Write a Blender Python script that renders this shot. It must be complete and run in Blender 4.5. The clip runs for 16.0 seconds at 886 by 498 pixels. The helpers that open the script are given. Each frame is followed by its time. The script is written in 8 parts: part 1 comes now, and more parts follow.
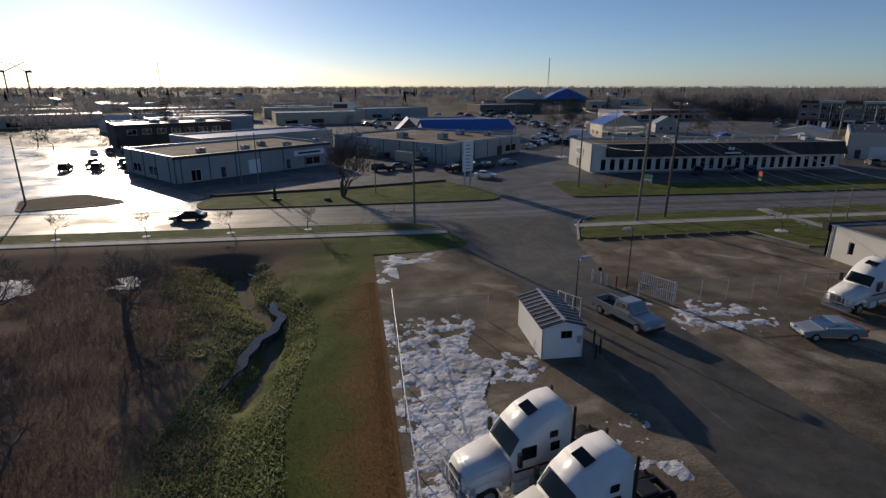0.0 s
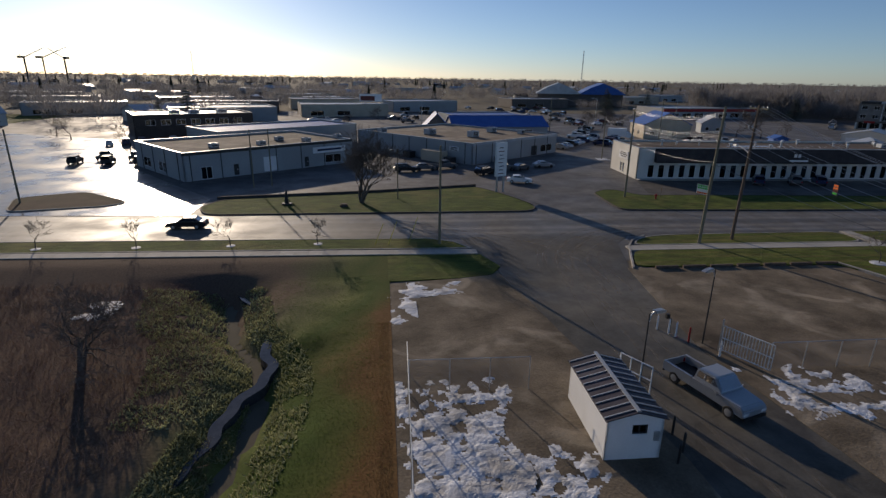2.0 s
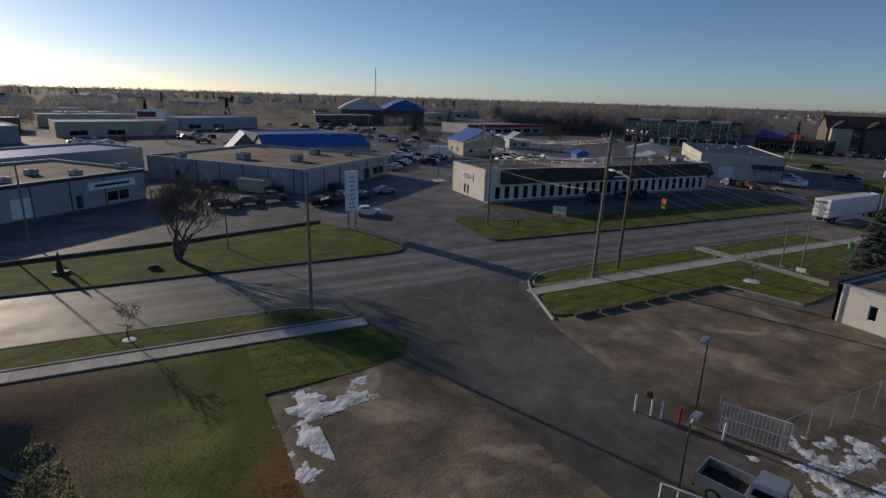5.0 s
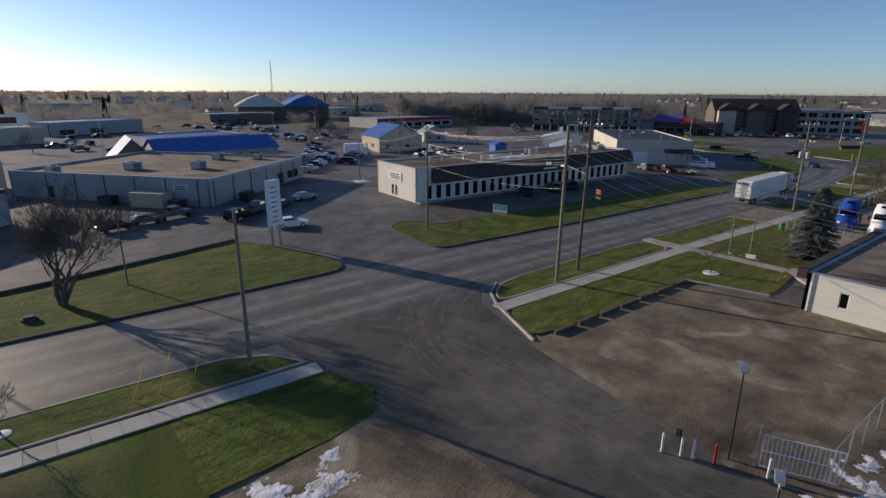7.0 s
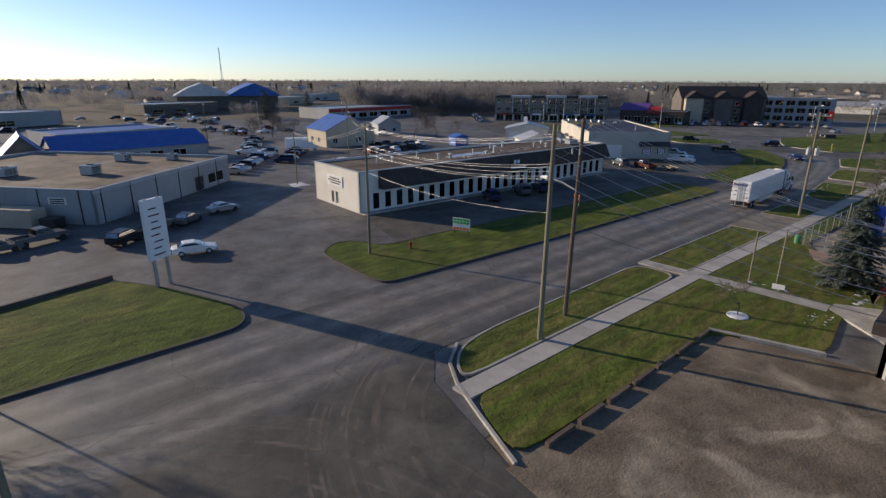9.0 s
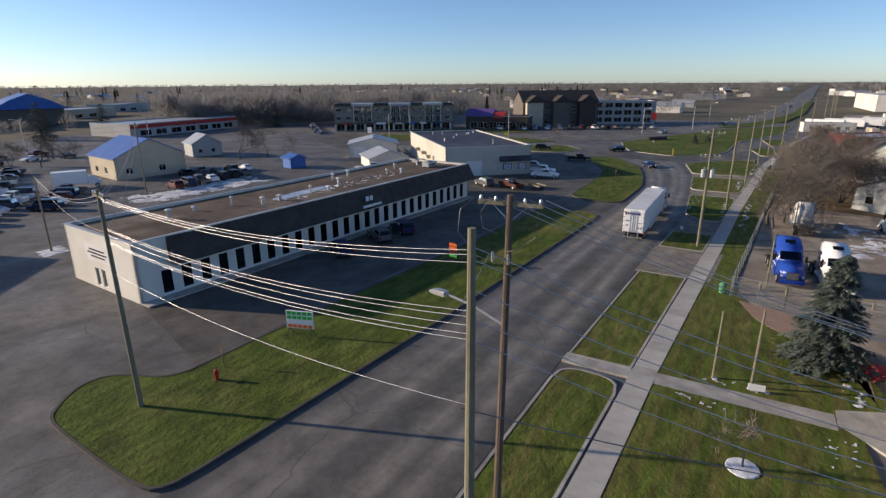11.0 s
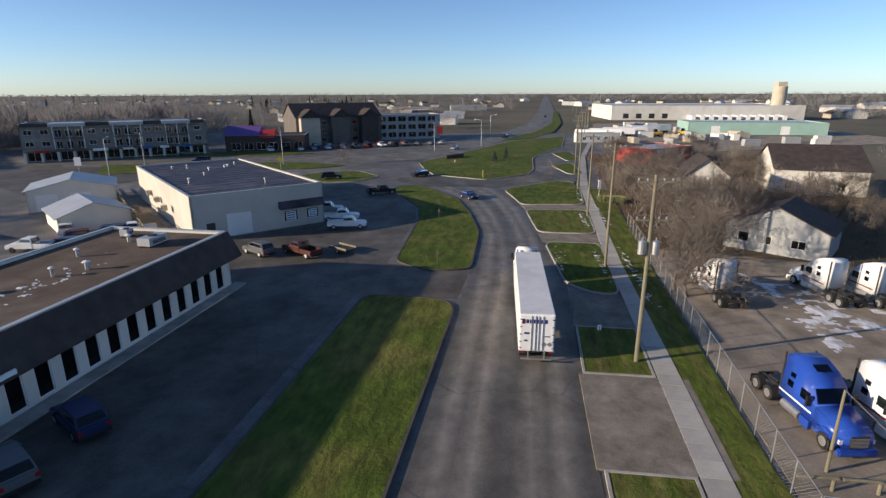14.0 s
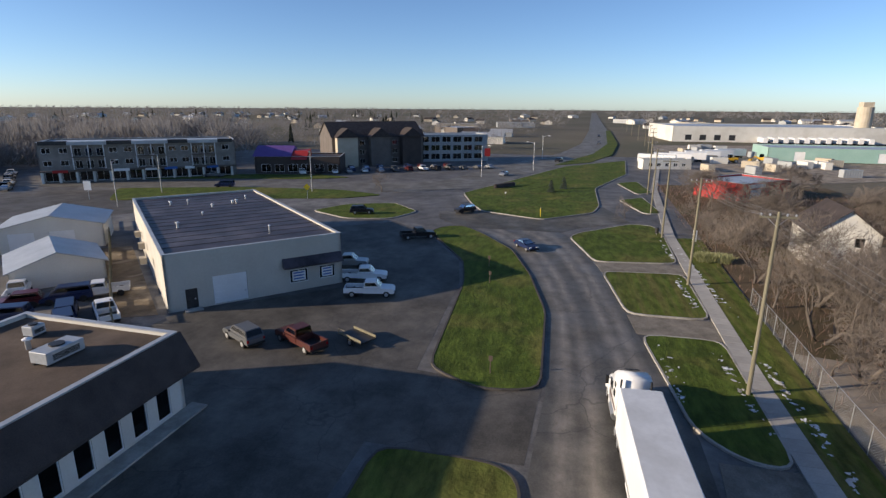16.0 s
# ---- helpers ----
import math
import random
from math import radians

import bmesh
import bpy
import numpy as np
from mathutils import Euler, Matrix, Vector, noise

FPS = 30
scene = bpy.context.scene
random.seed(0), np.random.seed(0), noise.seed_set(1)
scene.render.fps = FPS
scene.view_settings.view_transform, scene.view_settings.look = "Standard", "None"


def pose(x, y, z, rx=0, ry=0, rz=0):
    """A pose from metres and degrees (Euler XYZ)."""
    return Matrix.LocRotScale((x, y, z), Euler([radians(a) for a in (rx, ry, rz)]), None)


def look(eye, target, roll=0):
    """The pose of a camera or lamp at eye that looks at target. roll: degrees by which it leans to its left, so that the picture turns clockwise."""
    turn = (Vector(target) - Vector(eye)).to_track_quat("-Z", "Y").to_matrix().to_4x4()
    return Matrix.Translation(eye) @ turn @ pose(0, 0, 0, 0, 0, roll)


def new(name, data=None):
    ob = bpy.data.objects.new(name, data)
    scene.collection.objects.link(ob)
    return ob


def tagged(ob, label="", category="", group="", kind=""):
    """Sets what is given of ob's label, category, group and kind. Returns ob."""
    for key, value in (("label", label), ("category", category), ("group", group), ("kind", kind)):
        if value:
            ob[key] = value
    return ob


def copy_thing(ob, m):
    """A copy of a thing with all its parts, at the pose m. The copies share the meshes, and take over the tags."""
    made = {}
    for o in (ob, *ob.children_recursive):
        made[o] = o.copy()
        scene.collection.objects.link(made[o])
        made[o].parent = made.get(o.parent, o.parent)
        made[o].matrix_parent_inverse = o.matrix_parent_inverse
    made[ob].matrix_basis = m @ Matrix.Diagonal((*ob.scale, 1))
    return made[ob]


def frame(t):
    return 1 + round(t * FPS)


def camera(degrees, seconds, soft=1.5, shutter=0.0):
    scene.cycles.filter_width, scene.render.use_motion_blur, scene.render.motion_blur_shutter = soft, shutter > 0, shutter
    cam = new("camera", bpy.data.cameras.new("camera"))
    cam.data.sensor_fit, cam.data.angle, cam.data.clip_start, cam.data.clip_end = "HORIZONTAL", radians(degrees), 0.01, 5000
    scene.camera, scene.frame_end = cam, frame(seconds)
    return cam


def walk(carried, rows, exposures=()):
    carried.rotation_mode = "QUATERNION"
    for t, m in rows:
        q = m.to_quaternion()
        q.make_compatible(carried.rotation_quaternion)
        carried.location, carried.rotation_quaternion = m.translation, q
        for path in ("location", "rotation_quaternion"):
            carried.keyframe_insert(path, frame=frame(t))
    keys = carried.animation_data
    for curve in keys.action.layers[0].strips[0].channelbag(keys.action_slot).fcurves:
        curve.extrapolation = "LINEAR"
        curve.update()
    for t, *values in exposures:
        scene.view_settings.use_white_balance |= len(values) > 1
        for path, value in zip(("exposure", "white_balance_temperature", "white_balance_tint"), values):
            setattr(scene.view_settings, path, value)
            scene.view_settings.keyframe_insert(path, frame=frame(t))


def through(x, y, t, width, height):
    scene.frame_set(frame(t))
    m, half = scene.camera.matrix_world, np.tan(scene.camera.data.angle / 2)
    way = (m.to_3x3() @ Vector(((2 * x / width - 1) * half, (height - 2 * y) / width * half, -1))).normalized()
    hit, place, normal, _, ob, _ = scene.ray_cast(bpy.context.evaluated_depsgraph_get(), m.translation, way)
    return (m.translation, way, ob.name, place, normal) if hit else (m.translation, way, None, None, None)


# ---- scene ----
cam = camera(79.5, 16.0, soft=1.4)
PATH = [
    (0, (0.857, -0.366, 17.767), (1.169, 1.52, 17.179), 0.0),
    (0.5, (1.517, 1.677, 17.821), (1.791, 3.567, 17.226), 0.0),
    (1, (1.967, 4.055, 17.917), (2.202, 5.948, 17.313), 0.1),
    (1.5, (2.086, 6.634, 17.957), (2.28, 8.529, 17.347), 0.4),
    (2, (2.003, 9.297, 18.151), (2.221, 11.188, 17.536), 0.9),
    (2.5, (1.723, 12.023, 18.166), (1.955, 13.911, 17.549), 1.3),
    (3, (1.179, 14.755, 18.107), (1.379, 16.648, 17.493), 2.0),
    (3.5, (0.424, 17.437, 18.12), (0.58, 19.335, 17.508), 2.5),
    (4, (-0.338, 19.98, 18.368), (0.173, 21.822, 17.78), 2.8),
    (6.3, (-3.242, 29.196, 18.538), (-2.239, 30.837, 17.988), 1.4),
    (6.5, (-3.038, 30.025, 18.575), (-2.022, 31.654, 18.017), 1.2),
    (7, (-1.786, 32.271, 18.601), (-0.603, 33.78, 18.031), 0.3),
    (7.5, (0.224, 34.845, 18.34), (1.462, 36.304, 17.759), 0.0),
    (8, (2.592, 37.939, 17.966), (3.855, 39.374, 17.376), 0.2),
    (8.2, (3.875, 39.095, 18.006), (5.138, 40.526, 17.407), 0.2),
    (10.4, (20.326, 53.831, 19.637), (21.84, 54.989, 19.032), -0.2),
    (10.5, (21.158, 54.769, 19.724), (22.735, 55.839, 19.118), -0.3),
    (11, (25.637, 58.154, 19.727), (27.265, 59.149, 19.128), -0.4),
    (11.5, (30.433, 61.088, 19.815), (32.095, 62.03, 19.222), -0.5),
    (12, (35.704, 64.16, 19.547), (37.456, 64.927, 18.962), -0.5),
    (12.5, (40.894, 66.797, 19.582), (42.64, 67.583, 19.007), -0.3),
    (13, (46.128, 69.347, 19.755), (47.897, 70.086, 19.185), -0.3),
    (13.5, (51.715, 71.846, 19.673), (53.616, 72.102, 19.106), -0.4),
    (14, (57.759, 73.843, 19.824), (59.66, 74.095, 19.258), -0.2),
    (14.5, (63.762, 75.385, 19.896), (65.658, 75.692, 19.338), -0.1),
    (15, (69.868, 76.741, 20.131), (71.759, 77.098, 19.585), 0.1),
    (15.5, (75.237, 77.83, 20.573), (77.129, 78.209, 20.044), 0.1),
    (16, (78.434, 78.049, 21.246), (80.324, 78.454, 20.729), 0.4),
]
walk(cam, [(t, look(eye, target, roll)) for t, eye, target, roll in PATH],
     [(0.0, -0.55, 6550, 15), (3.4, -0.62, 6550, 15), (4.0, -0.8, 6500, 15), (4.4, -0.74, 6500, 15), (6.5, -0.11, 6500, 15), (8.0, 0.06, 6550, 15), (10.5, 0.32, 6650, 15), (13.0, 0.42, 6650, 14), (16.0, 0.42, 6520, 14)])

# ---- world, sun ----
SUN_TO = Vector((-0.37, 0.93, 0.264)).normalized()      # towards the sun, low in the north-west of the plan
world = bpy.data.worlds.new("world")
scene.world = world
world.use_nodes = True
wn = world.node_tree
sky = wn.nodes.new("ShaderNodeTexSky")
sky.sky_type = "NISHITA"
sky.sun_disc = False
sky.sun_elevation = radians(15.0)
sky.sun_rotation = math.atan2(SUN_TO.x, SUN_TO.y)
sky.air_density, sky.dust_density, sky.ozone_density = 0.72, 0.24, 3.8
wn.links.new(sky.outputs[0], wn.nodes["Background"].inputs[0])
wn.nodes["Background"].inputs[1].default_value = 0.122
sun_data = bpy.data.lights.new("sun", "SUN")
sun_data.energy, sun_data.angle, sun_data.color = 5.0, radians(0.6), (1.0, 0.85, 0.64)
sun = new("sun", sun_data)
sun.matrix_world = look((0, 0, 60), Vector((0, 0, 60)) - SUN_TO)


# ---- materials ----
def node_mat(name):
    m = bpy.data.materials.new(name)
    m.use_nodes = True
    return m, m.node_tree.nodes, m.node_tree.links, m.node_tree.nodes["Principled BSDF"]


def surface(name, c1, c2, rough=0.8, fine=20.0, coarse=0.6, bump=0.3, metal=0.0, stain=None, stain_amount=0.5, rough2=None, rnd=0.0, stretch=(1, 1, 1), spec=0.3, stain2=None, amount2=0.5):
    """Two-scale procedural surface: c1 to c2 by coarse and fine noise, an optional stain colour, relief by bump."""
    m, n, l, b = node_mat(name)
    tc = n.new("ShaderNodeTexCoord")
    mp = n.new("ShaderNodeMapping")
    mp.inputs["Scale"].default_value = stretch
    l.new(tc.outputs["Object"], mp.inputs[0])
    n1, n2 = n.new("ShaderNodeTexNoise"), n.new("ShaderNodeTexNoise")
    n1.inputs["Scale"].default_value, n2.inputs["Scale"].default_value = coarse, fine
    n1.inputs["Detail"].default_value, n2.inputs["Detail"].default_value = 5, 3
    for q in (n1, n2):
        l.new(mp.outputs[0], q.inputs[0])
    add = n.new("ShaderNodeMath")
    add.operation = "MULTIPLY_ADD"
    l.new(n1.outputs[0], add.inputs[0])
    add.inputs[1].default_value = 0.6
    half = n.new("ShaderNodeMath")
    half.operation = "MULTIPLY"
    half.inputs[1].default_value = 0.4
    l.new(n2.outputs[0], half.inputs[0])
    l.new(half.outputs[0], add.inputs[2])
    ramp = n.new("ShaderNodeMapRange")
    ramp.inputs["From Min"].default_value, ramp.inputs["From Max"].default_value = 0.32, 0.68
    l.new(add.outputs[0], ramp.inputs[0])
    mix = n.new("ShaderNodeMixRGB")
    mix.inputs[1].default_value, mix.inputs[2].default_value = (*c1, 1), (*c2, 1)
    l.new(ramp.outputs[0], mix.inputs[0])
    col = mix.outputs[0]
    if stain:
        n3 = n.new("ShaderNodeTexNoise")
        n3.inputs["Scale"].default_value, n3.inputs["Detail"].default_value = coarse * 0.35, 6
        n3.inputs["Distortion"].default_value = 0.6
        l.new(mp.outputs[0], n3.inputs[0])
        r3 = n.new("ShaderNodeMapRange")
        r3.inputs["From Min"].default_value, r3.inputs["From Max"].default_value = 0.5, 0.66
        r3.inputs["To Max"].default_value = stain_amount
        l.new(n3.outputs[0], r3.inputs[0])
        mx = n.new("ShaderNodeMixRGB")
        mx.inputs[2].default_value = (*stain, 1)
        l.new(r3.outputs[0], mx.inputs[0])
        l.new(col, mx.inputs[1])
        col = mx.outputs[0]
    if stain2:
        n4 = n.new("ShaderNodeTexNoise")
        n4.inputs["Scale"].default_value, n4.inputs["Detail"].default_value, n4.inputs["Distortion"].default_value = coarse * 0.8, 7, 1.2
        ofs = n.new("ShaderNodeMapping")
        ofs.inputs["Location"].default_value = (31.0, 17.0, 5.0)
        l.new(mp.outputs[0], ofs.inputs[0])
        l.new(ofs.outputs[0], n4.inputs[0])
        r4 = n.new("ShaderNodeMapRange")
        r4.inputs["From Min"].default_value, r4.inputs["From Max"].default_value = 0.54, 0.64
        r4.inputs["To Max"].default_value = amount2
        l.new(n4.outputs[0], r4.inputs[0])
        m4 = n.new("ShaderNodeMixRGB")
        m4.inputs[2].default_value = (*stain2, 1)
        l.new(r4.outputs[0], m4.inputs[0])
        l.new(col, m4.inputs[1])
        col = m4.outputs[0]
    if rnd:
        oi = n.new("ShaderNodeObjectInfo")
        hs = n.new("ShaderNodeHueSaturation")
        rr = n.new("ShaderNodeMapRange")
        rr.inputs["To Min"].default_value, rr.inputs["To Max"].default_value = 1 - rnd, 1 + rnd
        l.new(oi.outputs["Random"], rr.inputs[0])
        l.new(rr.outputs[0], hs.inputs["Value"])
        l.new(col, hs.inputs["Color"])
        col = hs.outputs[0]
    l.new(col, b.inputs["Base Color"])
    b.inputs["Roughness"].default_value = rough
    b.inputs["Metallic"].default_value = metal
    b.inputs["Specular IOR Level"].default_value = spec
    if rough2 is not None:
        rm = n.new("ShaderNodeMapRange")
        rm.inputs["From Min"].default_value, rm.inputs["From Max"].default_value = 0.35, 0.65
        rm.inputs["To Min"].default_value, rm.inputs["To Max"].default_value = rough, rough2
        l.new(n1.outputs[0], rm.inputs[0])
        l.new(rm.outputs[0], b.inputs["Roughness"])
    if bump:
        bp = n.new("ShaderNodeBump")
        bp.inputs["Strength"].default_value = bump
        bp.inputs["Distance"].default_value = 0.03
        l.new(n2.outputs[0], bp.inputs["Height"])
        l.new(bp.outputs[0], b.inputs["Normal"])
    return m


def mottle(m, scale=0.5, low=0.72, high=1.32, rough=0.72, stretch=(1, 1, 1)):
    """Uneven wear at every scale: the base colour is varied by a rough fractal noise."""
    n, l = m.node_tree.nodes, m.node_tree.links
    b = n["Principled BSDF"]
    col = b.inputs["Base Color"].links[0].from_socket
    tc, mp, nz, mr, hs = n.new("ShaderNodeTexCoord"), n.new("ShaderNodeMapping"), n.new("ShaderNodeTexNoise"), n.new("ShaderNodeMapRange"), n.new("ShaderNodeHueSaturation")
    mp.inputs["Scale"].default_value = stretch
    nz.inputs["Scale"].default_value, nz.inputs["Detail"].default_value, nz.inputs["Roughness"].default_value = scale, 9, rough
    mr.inputs["From Min"].default_value, mr.inputs["From Max"].default_value = 0.36, 0.64
    mr.inputs["To Min"].default_value, mr.inputs["To Max"].default_value = low, high
    l.new(tc.outputs["Object"], mp.inputs[0])
    l.new(mp.outputs[0], nz.inputs[0])
    l.new(nz.outputs[0], mr.inputs[0])
    l.new(mr.outputs[0], hs.inputs["Value"])
    l.new(col, hs.inputs["Color"])
    l.new(hs.outputs[0], b.inputs["Base Color"])
    return m


def cracked(m, scale=0.11, width=0.0045, tone=(0.035, 0.033, 0.03), amount=0.42):
    """Sealed cracks: thin dark wandering lines of tar in the asphalt."""
    n, l = m.node_tree.nodes, m.node_tree.links
    b = n["Principled BSDF"]
    col = b.inputs["Base Color"].links[0].from_socket
    tc, nz, mx, vo, mr, mix = n.new("ShaderNodeTexCoord"), n.new("ShaderNodeTexNoise"), n.new("ShaderNodeMixRGB"), n.new("ShaderNodeTexVoronoi"), n.new("ShaderNodeMapRange"), n.new("ShaderNodeMixRGB")
    nz.inputs["Scale"].default_value, nz.inputs["Detail"].default_value = 0.35, 5
    mx.blend_type = "LINEAR_LIGHT"
    mx.inputs[0].default_value = 3.0
    l.new(tc.outputs["Object"], nz.inputs[0])
    l.new(tc.outputs["Object"], mx.inputs[1])
    l.new(nz.outputs[1], mx.inputs[2])
    vo.feature = "DISTANCE_TO_EDGE"
    vo.inputs["Scale"].default_value = scale
    l.new(mx.outputs[0], vo.inputs["Vector"])
    mr.inputs["From Min"].default_value, mr.inputs["From Max"].default_value = width, width * 0.4
    mr.inputs["To Min"].default_value, mr.inputs["To Max"].default_value = 0.0, amount
    l.new(vo.outputs["Distance"], mr.inputs[0])
    l.new(mr.outputs[0], mix.inputs[0])
    l.new(col, mix.inputs[1])
    mix.inputs[2].default_value = (*tone, 1)
    l.new(mix.outputs[0], b.inputs["Base Color"])
    return m


def tufts(m, scale=2.2, height=0.14, strength=0.8):
    """Coarser relief over the fine bump: clumps that the low sun picks out."""
    n, l = m.node_tree.nodes, m.node_tree.links
    b = n["Principled BSDF"]
    tc, nz, bp = n.new("ShaderNodeTexCoord"), n.new("ShaderNodeTexNoise"), n.new("ShaderNodeBump")
    nz.inputs["Scale"].default_value, nz.inputs["Detail"].default_value, nz.inputs["Roughness"].default_value = scale, 6, 0.65
    bp.inputs["Strength"].default_value, bp.inputs["Distance"].default_value = strength, height
    l.new(tc.outputs["Object"], nz.inputs[0])
    l.new(nz.outputs[0], bp.inputs["Height"])
    l.new(b.inputs["Normal"].links[0].from_socket, bp.inputs["Normal"])
    l.new(bp.outputs[0], b.inputs["Normal"])
    return m


def striped_grass(name):
    """Mown grass with rough bands along x, as the mower left them."""
    m = surface(name, (0.055, 0.080, 0.012), (0.10, 0.127, 0.022), 0.95, fine=14, coarse=0.35, bump=0.8, spec=0.15)
    n, l = m.node_tree.nodes, m.node_tree.links
    b = n["Principled BSDF"]
    col = b.inputs["Base Color"].links[0].from_socket
    tc, mp, nz = n.new("ShaderNodeTexCoord"), n.new("ShaderNodeMapping"), n.new("ShaderNodeTexNoise")
    mp.inputs["Scale"].default_value = (0.06, 1.3, 1)
    nz.inputs["Scale"].default_value, nz.inputs["Detail"].default_value = 1.0, 2
    l.new(tc.outputs["Object"], mp.inputs[0])
    l.new(mp.outputs[0], nz.inputs[0])
    mr = n.new("ShaderNodeMapRange")
    mr.inputs["From Min"].default_value, mr.inputs["From Max"].default_value, mr.inputs["To Max"].default_value = 0.40, 0.66, 0.5
    l.new(nz.outputs[0], mr.inputs[0])
    mx = n.new("ShaderNodeMixRGB")
    mx.inputs[2].default_value = (0.17, 0.13, 0.05, 1)
    l.new(mr.outputs[0], mx.inputs[0])
    l.new(col, mx.inputs[1])
    l.new(mx.outputs[0], b.inputs["Base Color"])
    return m


def track_road(name):
    """Street asphalt: pale worn wheel tracks and a dark seam along the road, by the across coordinate."""
    m = surface(name, (0.058, 0.0545, 0.047), (0.097, 0.091, 0.079), 0.68, fine=8, coarse=0.2, bump=0.25, rough2=0.48, spec=0.4)
    n, l = m.node_tree.nodes, m.node_tree.links
    b = n["Principled BSDF"]
    col = b.inputs["Base Color"].links[0].from_socket
    uv, sep = n.new("ShaderNodeUVMap"), n.new("ShaderNodeSeparateXYZ")
    l.new(uv.outputs[0], sep.inputs[0])
    cr = n.new("ShaderNodeValToRGB")
    el = cr.color_ramp.elements
    el[0].position, el[0].color = 0.0, (0.0, 0, 0, 1)
    el[1].position, el[1].color = 1.0, (0.0, 0, 0, 1)
    for p, v in ((0.06, 0.1), (0.17, 0.85), (0.25, 0.3), (0.34, 0.9), (0.44, 0.15), (0.56, 0.15), (0.65, 0.9), (0.74, 0.3), (0.83, 0.85), (0.94, 0.1)):
        e = el.new(p)
        e.color = (v, v, v, 1)
    l.new(sep.outputs[1], cr.inputs[0])
    tc, mp, nz = n.new("ShaderNodeTexCoord"), n.new("ShaderNodeMapping"), n.new("ShaderNodeTexNoise")
    mp.inputs["Scale"].default_value = (0.05, 0.8, 1)
    nz.inputs["Scale"].default_value, nz.inputs["Detail"].default_value = 1.0, 5
    l.new(tc.outputs["Object"], mp.inputs[0])
    l.new(mp.outputs[0], nz.inputs[0])
    mu = n.new("ShaderNodeMath")
    mu.operation = "MULTIPLY"
    l.new(cr.outputs[0], mu.inputs[0])
    l.new(nz.outputs[0], mu.inputs[1])
    mx = n.new("ShaderNodeMixRGB")
    mx.inputs[2].default_value = (0.32, 0.285, 0.24, 1)
    l.new(mu.outputs[0], mx.inputs[0])
    l.new(col, mx.inputs[1])
    l.new(mx.outputs[0], b.inputs["Base Color"])
    return m


def glass_mat(name, tint):
    m, n, l, b = node_mat(name)
    n.remove(b)
    tr, gl, fr, mx = n.new("ShaderNodeBsdfTransparent"), n.new("ShaderNodeBsdfGlossy"), n.new("ShaderNodeFresnel"), n.new("ShaderNodeMixShader")
    tr.inputs[0].default_value = (*tint, 1)
    gl.inputs["Roughness"].default_value = 0.03
    fr.inputs[0].default_value = 1.6
    l.new(fr.outputs[0], mx.inputs[0])
    l.new(tr.outputs[0], mx.inputs[1])
    l.new(gl.outputs[0], mx.inputs[2])
    l.new(mx.outputs[0], n["Material Output"].inputs[0])
    return m


M = {}
M["land"] = surface("far_land", (0.10, 0.092, 0.07), (0.19, 0.165, 0.12), 0.95, fine=0.4, coarse=0.012, bump=0, stain=(0.09, 0.095, 0.06), stain_amount=0.6, spec=0.1)
M["street"] = surface("drive_asphalt", (0.056, 0.0515, 0.042), (0.099, 0.091, 0.075), 0.75, fine=7, coarse=0.18, bump=0.3, stain=(0.175, 0.158, 0.128), stain_amount=0.6, rough2=0.55, stain2=(0.055, 0.047, 0.04), amount2=0.5)
M["lot"] = surface("lot_asphalt", (0.075, 0.072, 0.07), (0.135, 0.13, 0.125), 0.75, fine=6, coarse=0.12, bump=0.3, stain=(0.2, 0.188, 0.17), stain_amount=0.6, rough2=0.6, stain2=(0.06, 0.057, 0.055), amount2=0.45)
M["wire"] = surface("dull_wire", (0.16, 0.16, 0.17), (0.24, 0.24, 0.25), 0.6, fine=3, coarse=0.5, bump=0, metal=0.3)
M["wet"] = surface("wet_asphalt", (0.05, 0.05, 0.05), (0.09, 0.088, 0.085), 0.45, fine=5, coarse=0.15, bump=0.2, rough2=0.22, spec=0.5)
M["gravel"] = surface("gravel_dirt", (0.112, 0.088, 0.062), (0.225, 0.184, 0.132), 0.9, fine=7, coarse=0.2, bump=0.8, stain=(0.07, 0.054, 0.04), stain_amount=0.75, spec=0.15, stain2=(0.36, 0.305, 0.23), amount2=0.55)
M["grass"] = surface("cut_grass", (0.042, 0.067, 0.010), (0.09, 0.122, 0.02), 0.95, fine=14, coarse=0.35, bump=0.8, stain=(0.155, 0.135, 0.04), stain_amount=0.6, spec=0.15)
# dark kerb copy: gutter grime plus the shade of its street face, in the colour
M["kerb_grime_shade"] = surface("grimy_shaded_kerb", (0.05, 0.045, 0.04), (0.1, 0.09, 0.08), 0.9, fine=10, coarse=0.5, bump=0.4)
M["scrub"] = surface("scrub_soil", (0.04, 0.028, 0.018), (0.10, 0.066, 0.045), 0.95, fine=8, coarse=0.25, bump=0.9, stain=(0.05, 0.06, 0.02), stain_amount=0.6, spec=0.1)
M["concrete"] = surface("pale_concrete", (0.30, 0.28, 0.25), (0.42, 0.40, 0.36), 0.85, fine=12, coarse=0.4, bump=0.3, stain=(0.22, 0.2, 0.17), stain_amount=0.5)
M["snow"] = mottle(surface("old_snow", (0.6, 0.62, 0.66), (0.85, 0.86, 0.88), 0.7, fine=10, coarse=1.2, bump=0.9, stain=(0.33, 0.3, 0.26), stain_amount=0.75, stain2=(0.42, 0.4, 0.37), amount2=0.6), 1.4, 0.7, 1.1, stretch=(0.5, 1.6, 1))
M["worn_road"] = surface("worn_road", (0.105, 0.098, 0.084), (0.17, 0.159, 0.137), 0.75, fine=7, coarse=0.15, bump=0.3, rough2=0.55)
M["line_wire"] = surface("bare_conductor", (0.5, 0.5, 0.51), (0.6, 0.6, 0.61), 0.42, fine=3, coarse=0.5, bump=0, metal=0.75)
